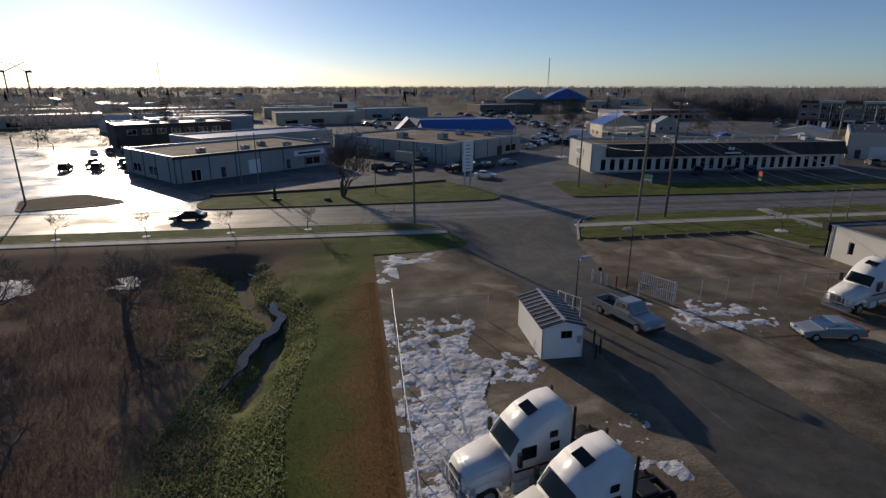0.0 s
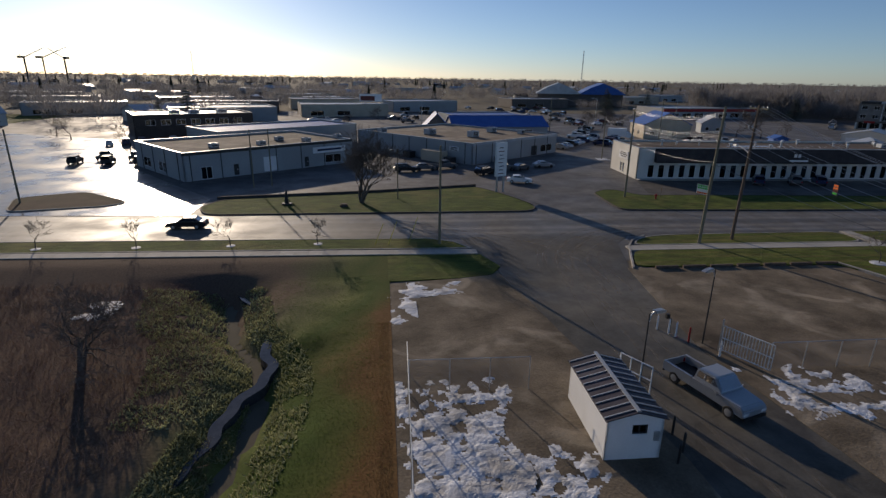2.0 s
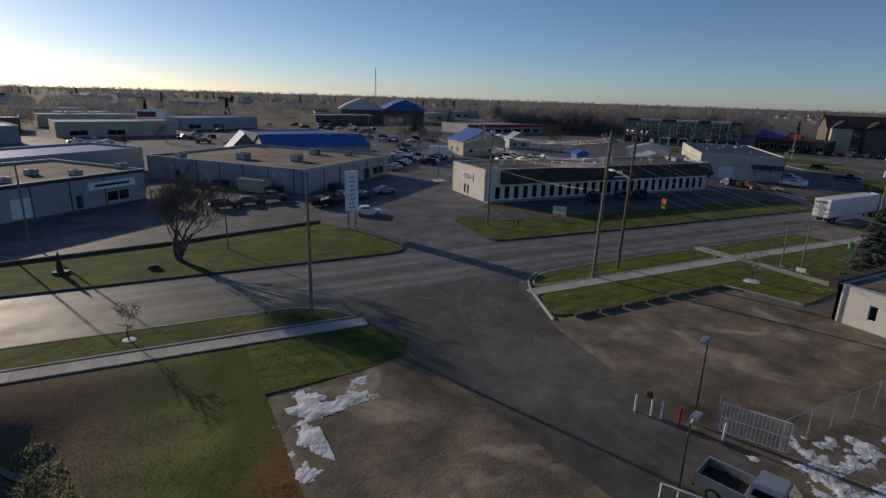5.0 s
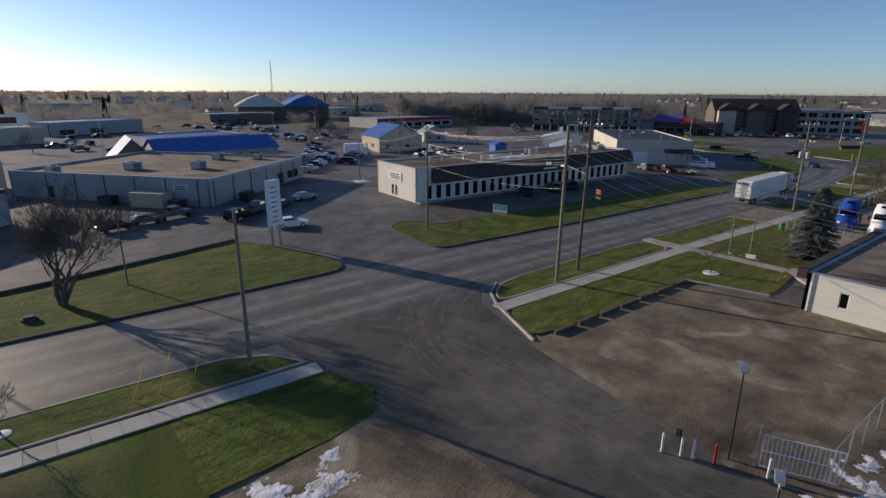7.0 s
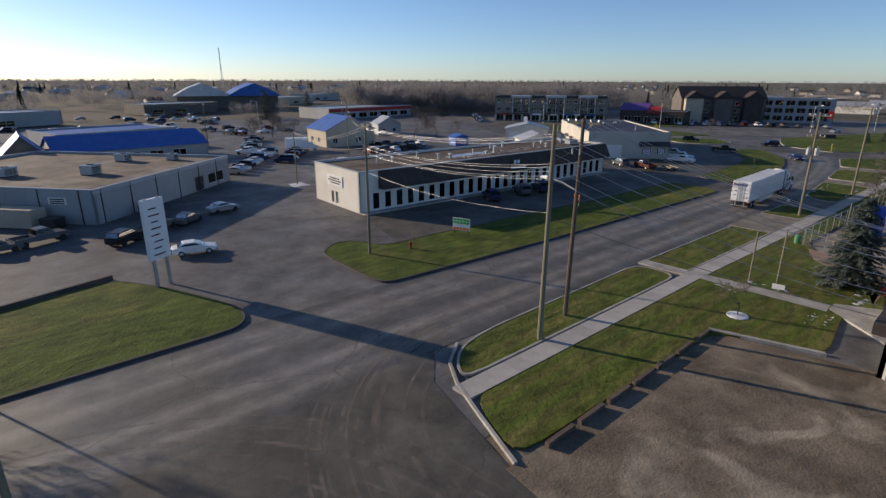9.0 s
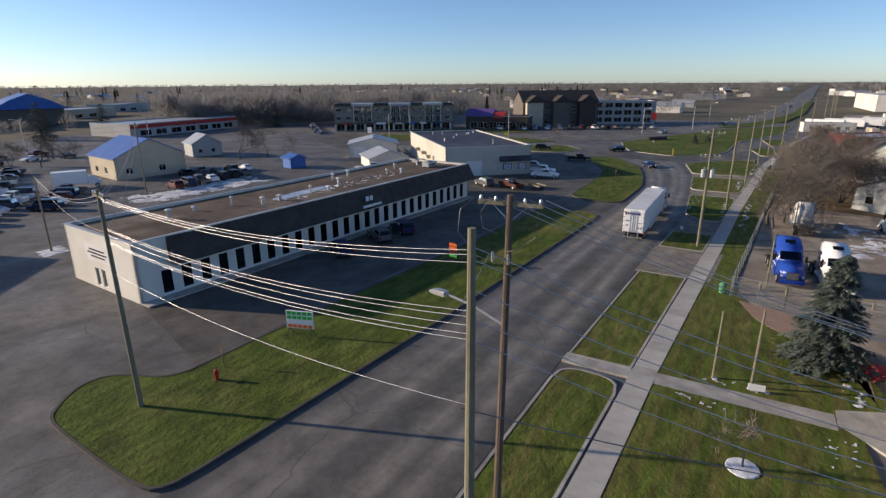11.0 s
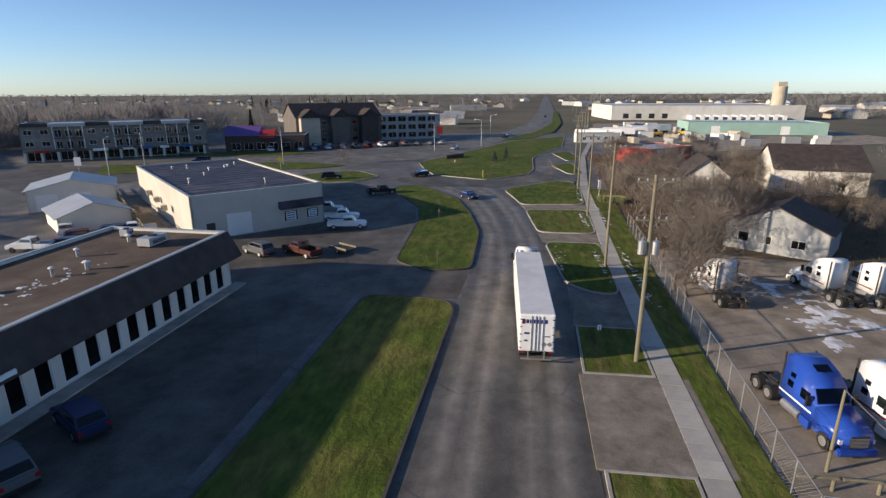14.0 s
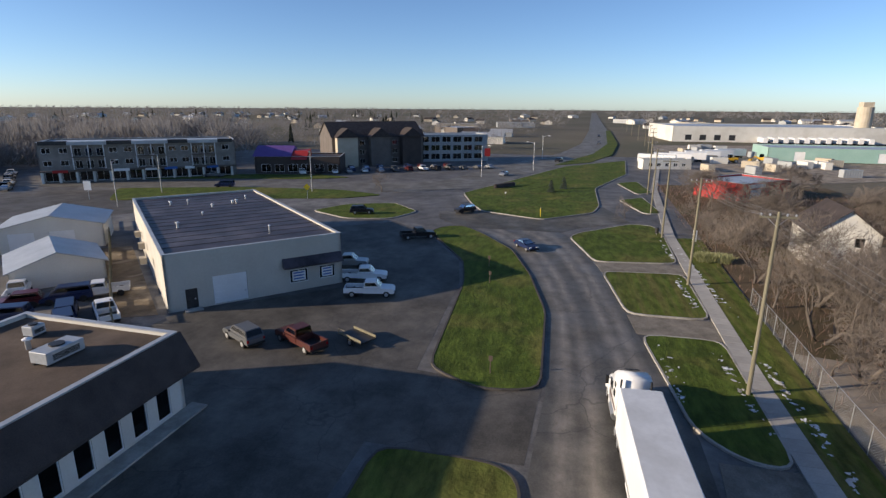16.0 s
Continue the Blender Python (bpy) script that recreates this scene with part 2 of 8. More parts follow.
M["drive"] = surface("worn_drive", (0.15, 0.132, 0.105), (0.26, 0.23, 0.19), 0.9, fine=9, coarse=0.35, bump=0.35)
M["yard_dirt"] = surface("yard_dirt", (0.2, 0.165, 0.125), (0.31, 0.265, 0.21), 0.95, fine=7, coarse=0.3, bump=0.4)
M["water"] = surface("ditch_water", (0.03, 0.034, 0.042), (0.075, 0.08, 0.09), 0.07, fine=3, coarse=0.5, bump=0.1)
M["white_wall"] = surface("painted_block", (0.60, 0.58, 0.52), (0.70, 0.68, 0.62), 0.85, fine=5, coarse=0.3, bump=0.2, stain=(0.45, 0.42, 0.36), stain_amount=0.35)
M["grey_wall"] = surface("grey_metal_wall", (0.29, 0.305, 0.31), (0.38, 0.395, 0.395), 0.6, fine=3, coarse=0.2, bump=0.15, stain=(0.27, 0.27, 0.26), stain_amount=0.4)
M["beige_wall"] = surface("beige_stucco", (0.42, 0.36, 0.27), (0.52, 0.46, 0.36), 0.9, fine=8, coarse=0.4, bump=0.3)
M["brown_wall"] = surface("brown_siding", (0.10, 0.085, 0.075), (0.16, 0.14, 0.125), 0.8, fine=6, coarse=0.5, bump=0.2)
M["dark_wall"] = surface("dark_brick", (0.05, 0.04, 0.036), (0.09, 0.07, 0.06), 0.85, fine=10, coarse=0.5, bump=0.4)
M["roof_gravel"] = surface("roof_gravel", (0.12, 0.095, 0.07), (0.2, 0.16, 0.125), 0.95, fine=12, coarse=0.25, bump=0.5, stain=(0.32, 0.28, 0.23), stain_amount=0.4)
M["roof_dark"] = surface("dark_membrane", (0.028, 0.024, 0.03), (0.055, 0.046, 0.058), 0.5, fine=6, coarse=0.3, bump=0.2, stain=(0.11, 0.1, 0.11), stain_amount=0.5, stretch=(0.6, 1.6, 1))
M["shingle"] = surface("brown_shingle", (0.035, 0.028, 0.026), (0.075, 0.06, 0.055), 0.85, fine=16, coarse=0.8, bump=0.6)
M["blue_roof"] = surface("blue_metal", (0.03, 0.10, 0.34), (0.05, 0.15, 0.44), 0.65, fine=4, coarse=0.5, bump=0.05)
M["grey_roof"] = surface("grey_metal_roof", (0.34, 0.36, 0.38), (0.48, 0.5, 0.52), 0.45, fine=5, coarse=0.4, bump=0.1, metal=0.3)
M["red_paint"] = surface("red_paint", (0.30, 0.022, 0.02), (0.42, 0.035, 0.03), 0.55, fine=6, coarse=0.6, bump=0.05)
M["white_paint"] = surface("white_paint", (0.74, 0.74, 0.73), (0.82, 0.82, 0.81), 0.35, fine=7, coarse=0.7, bump=0.03, stain=(0.6, 0.58, 0.54), stain_amount=0.25)
M["wood_pole"] = surface("weathered_pole", (0.15, 0.135, 0.092), (0.25, 0.23, 0.16), 0.9, fine=22, coarse=1.5, bump=0.5, stretch=(1, 1, 0.08))
M["wood_dark"] = surface("creosote_pole", (0.085, 0.062, 0.048), (0.16, 0.122, 0.095), 0.9, fine=22, coarse=1.5, bump=0.5, stretch=(1, 1, 0.08))
M["steel"] = surface("galvanised_steel", (0.42, 0.43, 0.44), (0.56, 0.57, 0.58), 0.45, fine=15, coarse=1.5, bump=0.05, metal=0.8)
M["dark_steel"] = surface("dark_steel", (0.04, 0.04, 0.042), (0.08, 0.08, 0.08), 0.5, fine=15, coarse=1.5, bump=0.05, metal=0.6)
M["rubber"] = surface("rubber", (0.018, 0.018, 0.018), (0.035, 0.034, 0.032), 0.8, fine=20, coarse=2, bump=0.2)
M["bark"] = surface("bark", (0.085, 0.07, 0.058), (0.165, 0.14, 0.118), 0.95, fine=14, coarse=2, bump=0.6, stretch=(1, 1, 0.2))
M["twig"] = surface("twigs", (0.115, 0.096, 0.082), (0.2, 0.168, 0.143), 0.95, fine=4, coarse=0.4, bump=0)
M["black"] = surface("black_plastic", (0.012, 0.012, 0.012), (0.025, 0.025, 0.025), 0.5, fine=10, coarse=1, bump=0)
M["glass"] = glass_mat("window_glass", (0.45, 0.5, 0.52))
M["autoglass"] = glass_mat("auto_glass", (0.10, 0.12, 0.13))


# darker than the other lots: deepens the mall's shade by colour; town lot too
M["dark_lot"] = surface("dark_asphalt", (0.055, 0.0505, 0.044), (0.104, 0.095, 0.082), 0.75, fine=7, coarse=0.15, bump=0.3, stain=(0.15, 0.134, 0.112), stain_amount=0.5, rough2=0.6)
M["mall_roof"] = surface("brown_roof_gravel", (0.07, 0.05, 0.037), (0.115, 0.085, 0.064), 0.95, fine=12, coarse=0.25, bump=0.5, stain=(0.2, 0.17, 0.14), stain_amount=0.4)
M["shop_wall"] = surface("cream_siding", (0.47, 0.44, 0.38), (0.56, 0.53, 0.46), 0.8, fine=4, coarse=0.3, bump=0.2, stain=(0.38, 0.35, 0.3), stain_amount=0.4)
M["stripe_grass"] = striped_grass("mown_grass")
M["tracks"] = track_road("street_asphalt")
for key, sc, lo, hi in (("street", 0.45, 0.66, 1.36), ("lot", 0.3, 0.66, 1.4), ("dark_lot", 0.35, 0.66, 1.42), ("worn_road", 0.3, 0.75, 1.25), ("tracks", 0.5, 0.72, 1.3)):
    mottle(M[key], sc, lo, hi)
for key, sc in (("street", 0.09), ("dark_lot", 0.1), ("lot", 0.08), ("tracks", 0.07)):
    cracked(M[key], sc)
for key in ("gravel", "yard_dirt", "mall_roof", "roof_gravel"):
    mottle(M[key], 0.28, 0.66, 1.34, 0.62)
tufts(M["gravel"], 0.8, 0.14, 0.45)
for key, hgt in (("grass", 0.16), ("stripe_grass", 0.14)):
    mottle(M[key], 1.1, 0.62, 1.45, stretch=(0.35, 1.0, 1.0))
    tufts(M[key], 2.4, hgt)
mottle(M["roof_dark"], 0.35, 0.55, 1.6)
mottle(M["concrete"], 0.6, 0.75, 1.2)
mottle(M["drive"], 0.5, 0.68, 1.3)


# ---- mesh helpers ----
def bm_new():
    return bmesh.new()


def box(bm, lo, hi, m=None):
    (x0, y0, z0), (x1, y1, z1) = lo, hi
    vs = [bm.verts.new((m @ Vector(c)) if m else c) for c in ((x0, y0, z0), (x1, y0, z0), (x1, y1, z0), (x0, y1, z0), (x0, y0, z1), (x1, y0, z1), (x1, y1, z1), (x0, y1, z1))]
    for q in ((0, 3, 2, 1), (4, 5, 6, 7), (0, 1, 5, 4), (1, 2, 6, 5), (2, 3, 7, 6), (3, 0, 4, 7)):
        bm.faces.new([vs[k] for k in q])
    return bm


def prism(bm, pts, z0, z1):
    """An upright prism over a plan outline."""
    a = [bm.verts.new((x, y, z0)) for x, y in pts]
    b = [bm.verts.new((x, y, z1)) for x, y in pts]
    k = len(pts)
    bm.faces.new(b)
    bm.faces.new(a[::-1])
    for i in range(k):
        bm.faces.new((a[i], a[(i + 1) % k], b[(i + 1) % k], b[i]))
    return bm


def profile(bm, pts, x0, x1, axis="x"):
    """A prism whose outline pts lies across the given axis (x: pts are y,z; y: pts are x,z)."""
    def at(u, v, w):
        return (w, u, v) if axis == "x" else (u, w, v)
    a = [bm.verts.new(at(u, v, x0)) for u, v in pts]
    b = [bm.verts.new(at(u, v, x1)) for u, v in pts]
    k = len(pts)
    bm.faces.new(a)
    bm.faces.new(b[::-1])
    for i in range(k):
        bm.faces.new((a[i], b[i], b[(i + 1) % k], a[(i + 1) % k]))
    return bm


def tube(bm, pts, radii, n=8, cap=True):
    """A round tube through points, with a radius at each."""
    rings = []
    for i, p in enumerate(pts):
        p = Vector(p)
        d = (Vector(pts[min(i + 1, len(pts) - 1)]) - Vector(pts[max(i - 1, 0)])).normalized()
        s = d.orthogonal().normalized() if abs(d.z) < 0.9 else Vector((1, 0, 0)).cross(d).normalized()
        t = d.cross(s)
        r = radii[i] if isinstance(radii, (list, tuple)) else radii
        rings.append([bm.verts.new(p + (s * math.cos(2 * math.pi * k / n) + t * math.sin(2 * math.pi * k / n)) * r) for k in range(n)])
    for a, b in zip(rings, rings[1:]):
        for k in range(n):
            bm.faces.new((a[k], a[(k + 1) % n], b[(k + 1) % n], b[k]))
    if cap:
        bm.faces.new(rings[0][::-1])
        bm.faces.new(rings[-1])
    return bm


def mesh_ob(name, bm, material, smooth=False):
    me = bpy.data.meshes.new(name)
    bmesh.ops.recalc_face_normals(bm, faces=bm.faces)
    bm.to_mesh(me)
    bm.free()
    me.materials.append(material)
    if smooth:
        for p in me.polygons:
            p.use_smooth = True
    return new(name, me)


def part(name, bm, material, parent, label="", smooth=False):
    ob = mesh_ob(name, bm, material, smooth)
    ob.parent = parent
    return tagged(ob, label)


def thing(name, m, label, category, group="", kind=""):
    e = new(name)
    e.empty_display_size = 0.3
    e.matrix_world = m
    return tagged(e, label, category, group, kind)


def frame2(x, y, ux, uy, z=0.0):
    """The pose of a building whose near corner is (x, y) and whose face runs along (ux, uy)."""
    return pose(x, y, z, 0, 0, math.degrees(math.atan2(uy, ux)))


def setting(name, bm, material, label="", category=""):
    return tagged(mesh_ob(name, bm, material), label, category, kind="structure")


def smooth_line(pts, step=4.0):
    """A rounder copy of a closed outline (corner cutting, twice)."""
    for _ in range(2):
        out = []
        for i in range(len(pts)):
            a, b = Vector(pts[i]), Vector(pts[(i + 1) % len(pts)])
            if (b - a).length < 0.8:
                out.append(tuple((a + b) / 2))
                continue
            c = min(0.25, step * 0.25 / (b - a).length)
            out += [tuple(a.lerp(b, c)), tuple(b.lerp(a, c))]
        pts = out
    return pts


def inset(pts, d):
    area = sum(pts[i][0] * pts[(i + 1) % len(pts)][1] - pts[(i + 1) % len(pts)][0] * pts[i][1] for i in range(len(pts)))
    s = 1 if area > 0 else -1
    out = []
    for i in range(len(pts)):
        a, b, c = Vector(pts[i - 1]), Vector(pts[i]), Vector(pts[(i + 1) % len(pts)])
        e, f = (b - a).normalized(), (c - b).normalized()
        n1, n2 = Vector((-e.y, e.x)), Vector((-f.y, f.x))
        n = (n1 + n2)
        n = n.normalized() / max(0.5, n.normalized().dot(n1)) if n.length > 1e-4 else n1
        out.append(tuple(b + n * d * s))
    return out


def ring(bm, outer, inner, z0, z1):
    """A band between two outlines, from z0 to z1: a kerb."""
    k = len(outer)
    o0, o1 = [bm.verts.new((x, y, z0)) for x, y in outer], [bm.verts.new((x, y, z1)) for x, y in outer]
    i1, i0 = [bm.verts.new((x, y, z1)) for x, y in inner], [bm.verts.new((x, y, z0)) for x, y in inner]
    for j in range(k):
        h = (j + 1) % k
        bm.faces.new((o0[j], o0[h], o1[h], o1[j]))
        bm.faces.new((o1[j], o1[h], i1[h], i1[j]))
        bm.faces.new((i1[j], i1[h], i0[h], i0[j]))
    return bm


def flat(name, pts, z, material, label, category, depth=0.3):
    """A level slab whose top is at z."""
    return setting(name, prism(bm_new(), pts, z - depth, z), material, label, category)


def lawn(name, pts, label, kerb=True, round_it=True, z=0.13, material=None, kerb_mat=None, depth=0.2):
    if round_it:
        pts = smooth_line(pts)
    if kerb:
        inner = inset(pts, 0.18)
        ob = setting(name, prism(bm_new(), inset(pts, 0.15), -0.2, z), material or M["grass"], label, "lawn")
        k = mesh_ob("kerb", ring(bm_new(), pts, inner, -0.2, z + 0.03), kerb_mat or M["concrete"])
        k.parent = ob
        return ob
    return setting(name, prism(bm_new(), pts, -depth, z), material or M["grass"], label, "lawn")


# ---- the ground ----
bm = bm_new()
rings_at = [0, 75, 150, 320, 700, 1500, 3000, 4600]
centre = bm.verts.new((-20, 20, -2.2))
last = None
for r in rings_at[1:]:
    low = -2.2 if r < 100 else -0.35
    row = [bm.verts.new((-20 + r * math.cos(a * math.pi / 32), 20 + r * math.sin(a * math.pi / 32), low)) for a in range(64)]
    for a in range(64):
        if last:
            bm.faces.new((last[a], last[(a + 1) % 64], row[(a + 1) % 64], row[a]))
        else:
            bm.faces.new((centre, row[a], row[(a + 1) % 64]))
    last = row
setting("ground", bm, M["land"], "brown winter fields and town ground reaching the horizon", "ground")

flat("pavement_lots", [(-130, 69.5), (-40, 67.2), (3, 65.6), (3, 60), (28, 60), (28, 12), (80, 12), (80, 40), (330, 20), (330, 220), (170, 300), (-130, 300)], -0.02, M["lot"], "worn grey asphalt of the parking lots", "parking lot")
STREET_S = [(-400, 73.5), (-40, 70.4), (8, 69.2), (35, 69.0), (60, 69.1), (84, 68.6), (112, 67.8), (134, 70.0), (150, 71.7), (160, 73.5)]
STREET_N = [(172, 94), (168, 90), (158, 84), (146, 80.6), (133, 78.2), (116, 78.0), (105, 78.8), (61, 80.1), (37, 81.8), (-22, 81.4), (-400, 86)]
S_LINE = STREET_S + [(172, 77)]
N_LINE = STREET_N[::-1]


def at_x(line, x):
    for (xa, ya), (xb, yb) in zip(line, line[1:]):
        if xa <= x <= xb:
            return ya + (yb - ya) * (x - xa) / (xb - xa)
    return line[-1][1]


stations = [-400, -250, -150, -100, -60] + [-40 + 4 * k for k in range(53)] + [172]
bm = bm_new()
uv = bm.loops.layers.uv.new("UVMap")
rows = [[bm.verts.new((x, at_x(S_LINE, x) * (1 - v) + at_x(N_LINE, x) * v, 0.0)) for v in (0, 0.5, 1)] for x in stations]
for (x0, r0), (x1, r1) in zip(zip(stations, rows), zip(stations[1:], rows[1:])):
    for q in (0, 1):
        f = bm.faces.new((r0[q], r1[q], r1[q + 1], r0[q + 1]))
        for lp, (uu, vv) in zip(f.loops, ((x0, q / 2), (x1, q / 2), (x1, q / 2 + 0.5), (x0, q / 2 + 0.5))):
            lp[uv].uv = (uu, vv)
setting("road_street", bm, M["tracks"], "two-lane asphalt street with paler wheel tracks", "road")
flat("road_apron", [(171.9, 77), (176, 74), (184, 64), (200, 68), (192, 72), (182, 80), (188, 93), (186, 102), (178, 100), (171.9, 93.9)], 0.0, M["street"], "asphalt apron of the street corner", "road")
flat("road_junction", [(11, 69.4), (13, 59), (14, 48), (17, 30), (18, 5), (30, 5), (25, 40), (26.5, 57), (29, 66), (32, 69.3)], 0.004, M["street"], "asphalt drive into the truck yard", "road")
flat("wet_lot", [(-120, 84.5), (-24, 82), (-24, 92), (-34, 104), (-45, 118), (-72, 170), (-120, 190)], 0.006, M["wet"], "wet shining asphalt forecourt", "parking lot")
HIGHWAY = [(175, 330), (205, 200), (212, 150), (216, 120), (228, 104), (270, 93), (340, 69.5), (416, 57), (620, 43), (1300, 8), (2400, -50)]


def strip(pts, w):
    left, right = [], []
    for i, p in enumerate(pts):
        a, b = Vector(pts[max(i - 1, 0)]), Vector(pts[min(i + 1, len(pts) - 1)])
        d = (b - a).normalized()
        n = Vector((-d.y, d.x))
        left.append(tuple(Vector(p) + n * w / 2))
        right.append(tuple(Vector(p) - n * w / 2))
    return right + left[::-1]


flat("road_highway", strip(HIGHWAY, 17.0), 0.008, M["worn_road"], "wide asphalt highway running to the horizon", "road")

lawn("lawn_sign", [(-22, 81.6), (23, 81.6), (24.4, 84), (24, 87), (21.5, 93.5), (18, 99.5), (10, 97.5), (-1, 94.7), (-12, 92.8), (-22, 91), (-24, 86)], "mown green lawn with concrete kerb beside the street", kerb_mat=M["kerb_grime_shade"])
lawn("lawn_mall", [(36.9, 81.7), (61, 80.3), (105, 78.9), (106.8, 80.5), (107, 88.5), (84.5, 89.2), (53, 91.2), (47.3, 91.4), (43.8, 91.5), (42.3, 95.1), (41.3, 96.0), (39.8, 96.1), (38.0, 94.8), (36.8, 93.5), (36.5, 88.0), (36.4, 83.6)], "mown green lawn strip before the strip mall", kerb_mat=M["kerb_grime_shade"])
lawn("lawn_island", [(116.2, 78.3), (133, 78.4), (146, 80.8), (158, 84.2), (168, 90.3), (173, 94.5), (171.5, 98), (167, 99.4), (150, 90.5), (140.6, 88.8), (118, 87.8), (115.2, 83)], "curved green lawn island along the street bend", kerb_mat=M["kerb_grime_shade"])
lawn("lawn_north", [(188.8, 123.6), (192.8, 113.6), (184.3, 106.1), (175.7, 109.5), (174, 118), (180, 128)], "small green lawn island by the junction")
lawn("lawn_circle", [(211, 101.3), (197, 97), (188, 93.3), (182, 80.5), (191.5, 70.4), (200, 68.6), (227, 68), (250, 60.5), (262, 56.2), (312, 51), (283, 75.5), (242, 90)], "large green lawn island inside the junction")
# the south verge, cut by drives
lawn("lawn_verge_w", [(-400, 73.3), (-40, 70.2), (7, 69.0), (10, 67.5), (11.6, 64.9), (-36, 66.0), (-400, 68.4)], "narrow grass verge between kerb and sidewalk", round_it=False)
lawn("lawn_verge_f", [(30.5, 64.8), (31.4, 66.6), (33.5, 68.2), (37, 68.8), (59.4, 68.9), (59.4, 64.4)], "grass verge with mowing stripes between kerb and sidewalk", material=M["stripe_grass"])
lawn("lawn_verge_e", [(61.2, 68.9), (83, 68.4), (83, 63.6), (61.2, 64.3)], "grass verge with mowing stripes between kerb and sidewalk", round_it=False, material=M["stripe_grass"])
lawn("lawn_verge_d", [(93.5, 68.3), (101.8, 68.0), (101.8, 62.9), (93.5, 63.2)], "small grass verge beside the drive", round_it=False, material=M["stripe_grass"])
lawn("lawn_verge_c", [(110, 62.6), (110, 65.5), (113, 68), (118, 68.4), (129.2, 69.4), (129.2, 61.9)], "shaded grass verge with a rounded kerb")
lawn("lawn_verge_b", [(134.3, 70.0), (149.6, 71.6), (150.5, 61.0), (134.3, 61.6)], "square green lawn between two drives", material=M["stripe_grass"])
lawn("lawn_verge_a", [(154, 72.2), (162, 74), (168.5, 75.6), (172, 74), (182, 64), (181, 60.2), (172.8, 59.7), (155.5, 60.8)], "green lawn with a rounded kerb at the street corner")
lawn("lawn_small_a", [(209.6, 63.6), (192.8, 60.2), (194.2, 56.4), (214.8, 57.5)], "small kerbed green lawn")
lawn("lawn_small_b", [(240, 61.4), (219.7, 58.3), (223, 53.9), (245.1, 55)], "small kerbed green lawn")
# beyond the sidewalk
WALK = [(-400, 67.4), (-36, 65.1), (12, 63.7)]
WALK_E = [(29.3, 63.8), (62, 63.4), (92.5, 62.3), (120, 61.5), (172.8, 58.8), (230, 52.5), (330, 35)]
lawn("lawn_south_w", [(2.3, 63.3), (12.2, 62.9), (13.6, 59), (12.3, 56.8), (9, 56), (2.3, 55.6)], "green lawn corner between the sidewalk and the yard", kerb=False, round_it=False, z=0.06, depth=1.9)
lawn("lawn_south_e", [(27.4, 57.8), (28.6, 61), (30, 63.2), (60, 62.6), (92, 61.6), (120, 60.8), (172, 58.2), (172, 54), (118, 57.6), (82, 59.4), (78, 57.5), (70, 50), (62.2, 49), (61, 51.3), (51.5, 50.2), (49.5, 57.1)], "front lawn with mowing stripes south of the sidewalk", kerb=False, z=0.12, material=M["stripe_grass"])


def paved_walk(name, line, w, label):
    """A sidewalk of separate concrete slabs on a bed."""
    bed = flat(name, strip(line, w), 0.13, M["concrete"], label, "sidewalk")
    return bed


paved_walk("pavement_west", WALK, 1.5, "pale concrete sidewalk with joints")
paved_walk("pavement_east", WALK_E, 1.6, "pale concrete sidewalk with joints")
flat("pavement_path", [(60.0, 69.0), (61.4, 69.0), (62.0, 52.4), (60.2, 52.3)], 0.136, M["concrete"], "concrete path crossing the sidewalk to the white building", "path")
flat("drive_apron", [(83.1, 68.8), (93.4, 68.6), (93.4, 61.0), (83.0, 61.4)], 0.125, M["drive"], "pale worn concrete drive into the fenced truck yard", "drive")
for pts in ([(101.9, 68.2), (109.9, 67.2), (109.9, 62.3), (101.9, 62.6)], [(129.3, 69.6), (134.2, 70.0), (134.2, 60.4), (129.3, 60.6)], [(149.8, 71.6), (153.8, 72.2), (155.2, 59.6), (150.6, 59.8)]):
    flat("drive_crossing", pts, 0.016, M["drive"], "pale worn concrete drive across the verge", "drive")
flat("town_lot", [(152, 172), (196, 146), (203, 150), (199, 172), (188, 206), (176, 214)], 0.002, M["dark_lot"], "dark asphalt lot between workshop and shops", "parking lot")
# truck yard
flat("yard_base", [(2.3, -16), (2.3, 56.5), (6, 60), (27, 62), (50, 60), (75, 56), (75, -16)], -0.04, M["gravel"], "packed dirt under the truck yard", "yard", depth=0.5)
# lot slab in darker asphalt, so that the mall's shadow reads deeper
flat("mall_lot", [(46, 92), (107.2, 89.4), (107.0, 79.0), (116.0, 78.4), (117.5, 88.6), (141, 89.3), (150, 91), (167, 100.2), (174, 108), (160, 126), (139, 104.5), (136, 102.6), (124, 116.5), (109, 118), (108, 104), (50.3, 106.8)], -0.012, M["dark_lot"], "asphalt lot of the strip mall and workshop, darkened to deepen its shade", "parking lot")
flat("yard_gravel", [(2.3, 5), (2.4, 55), (9, 56), (12.5, 57), (14, 52), (17, 30), (18, 4)], 0.03, M["gravel"], "brown gravel of the truck yard", "yard")
flat("yard_gravel_east", [(24.2, 41), (26.4, 57.6), (49.5, 57.0), (51.4, 47.5), (60, 30), (60, 4), (28, 4)], 0.03, M["gravel"], "brown gravel lot beside the drive", "yard")
flat("yard_trucks", [(78, 59), (118, 57.4), (128, 56.5), (122, 30), (76, 20), (70, 49)], 0.02, M["yard_dirt"], "brown gravel of the fenced truck yard", "yard")


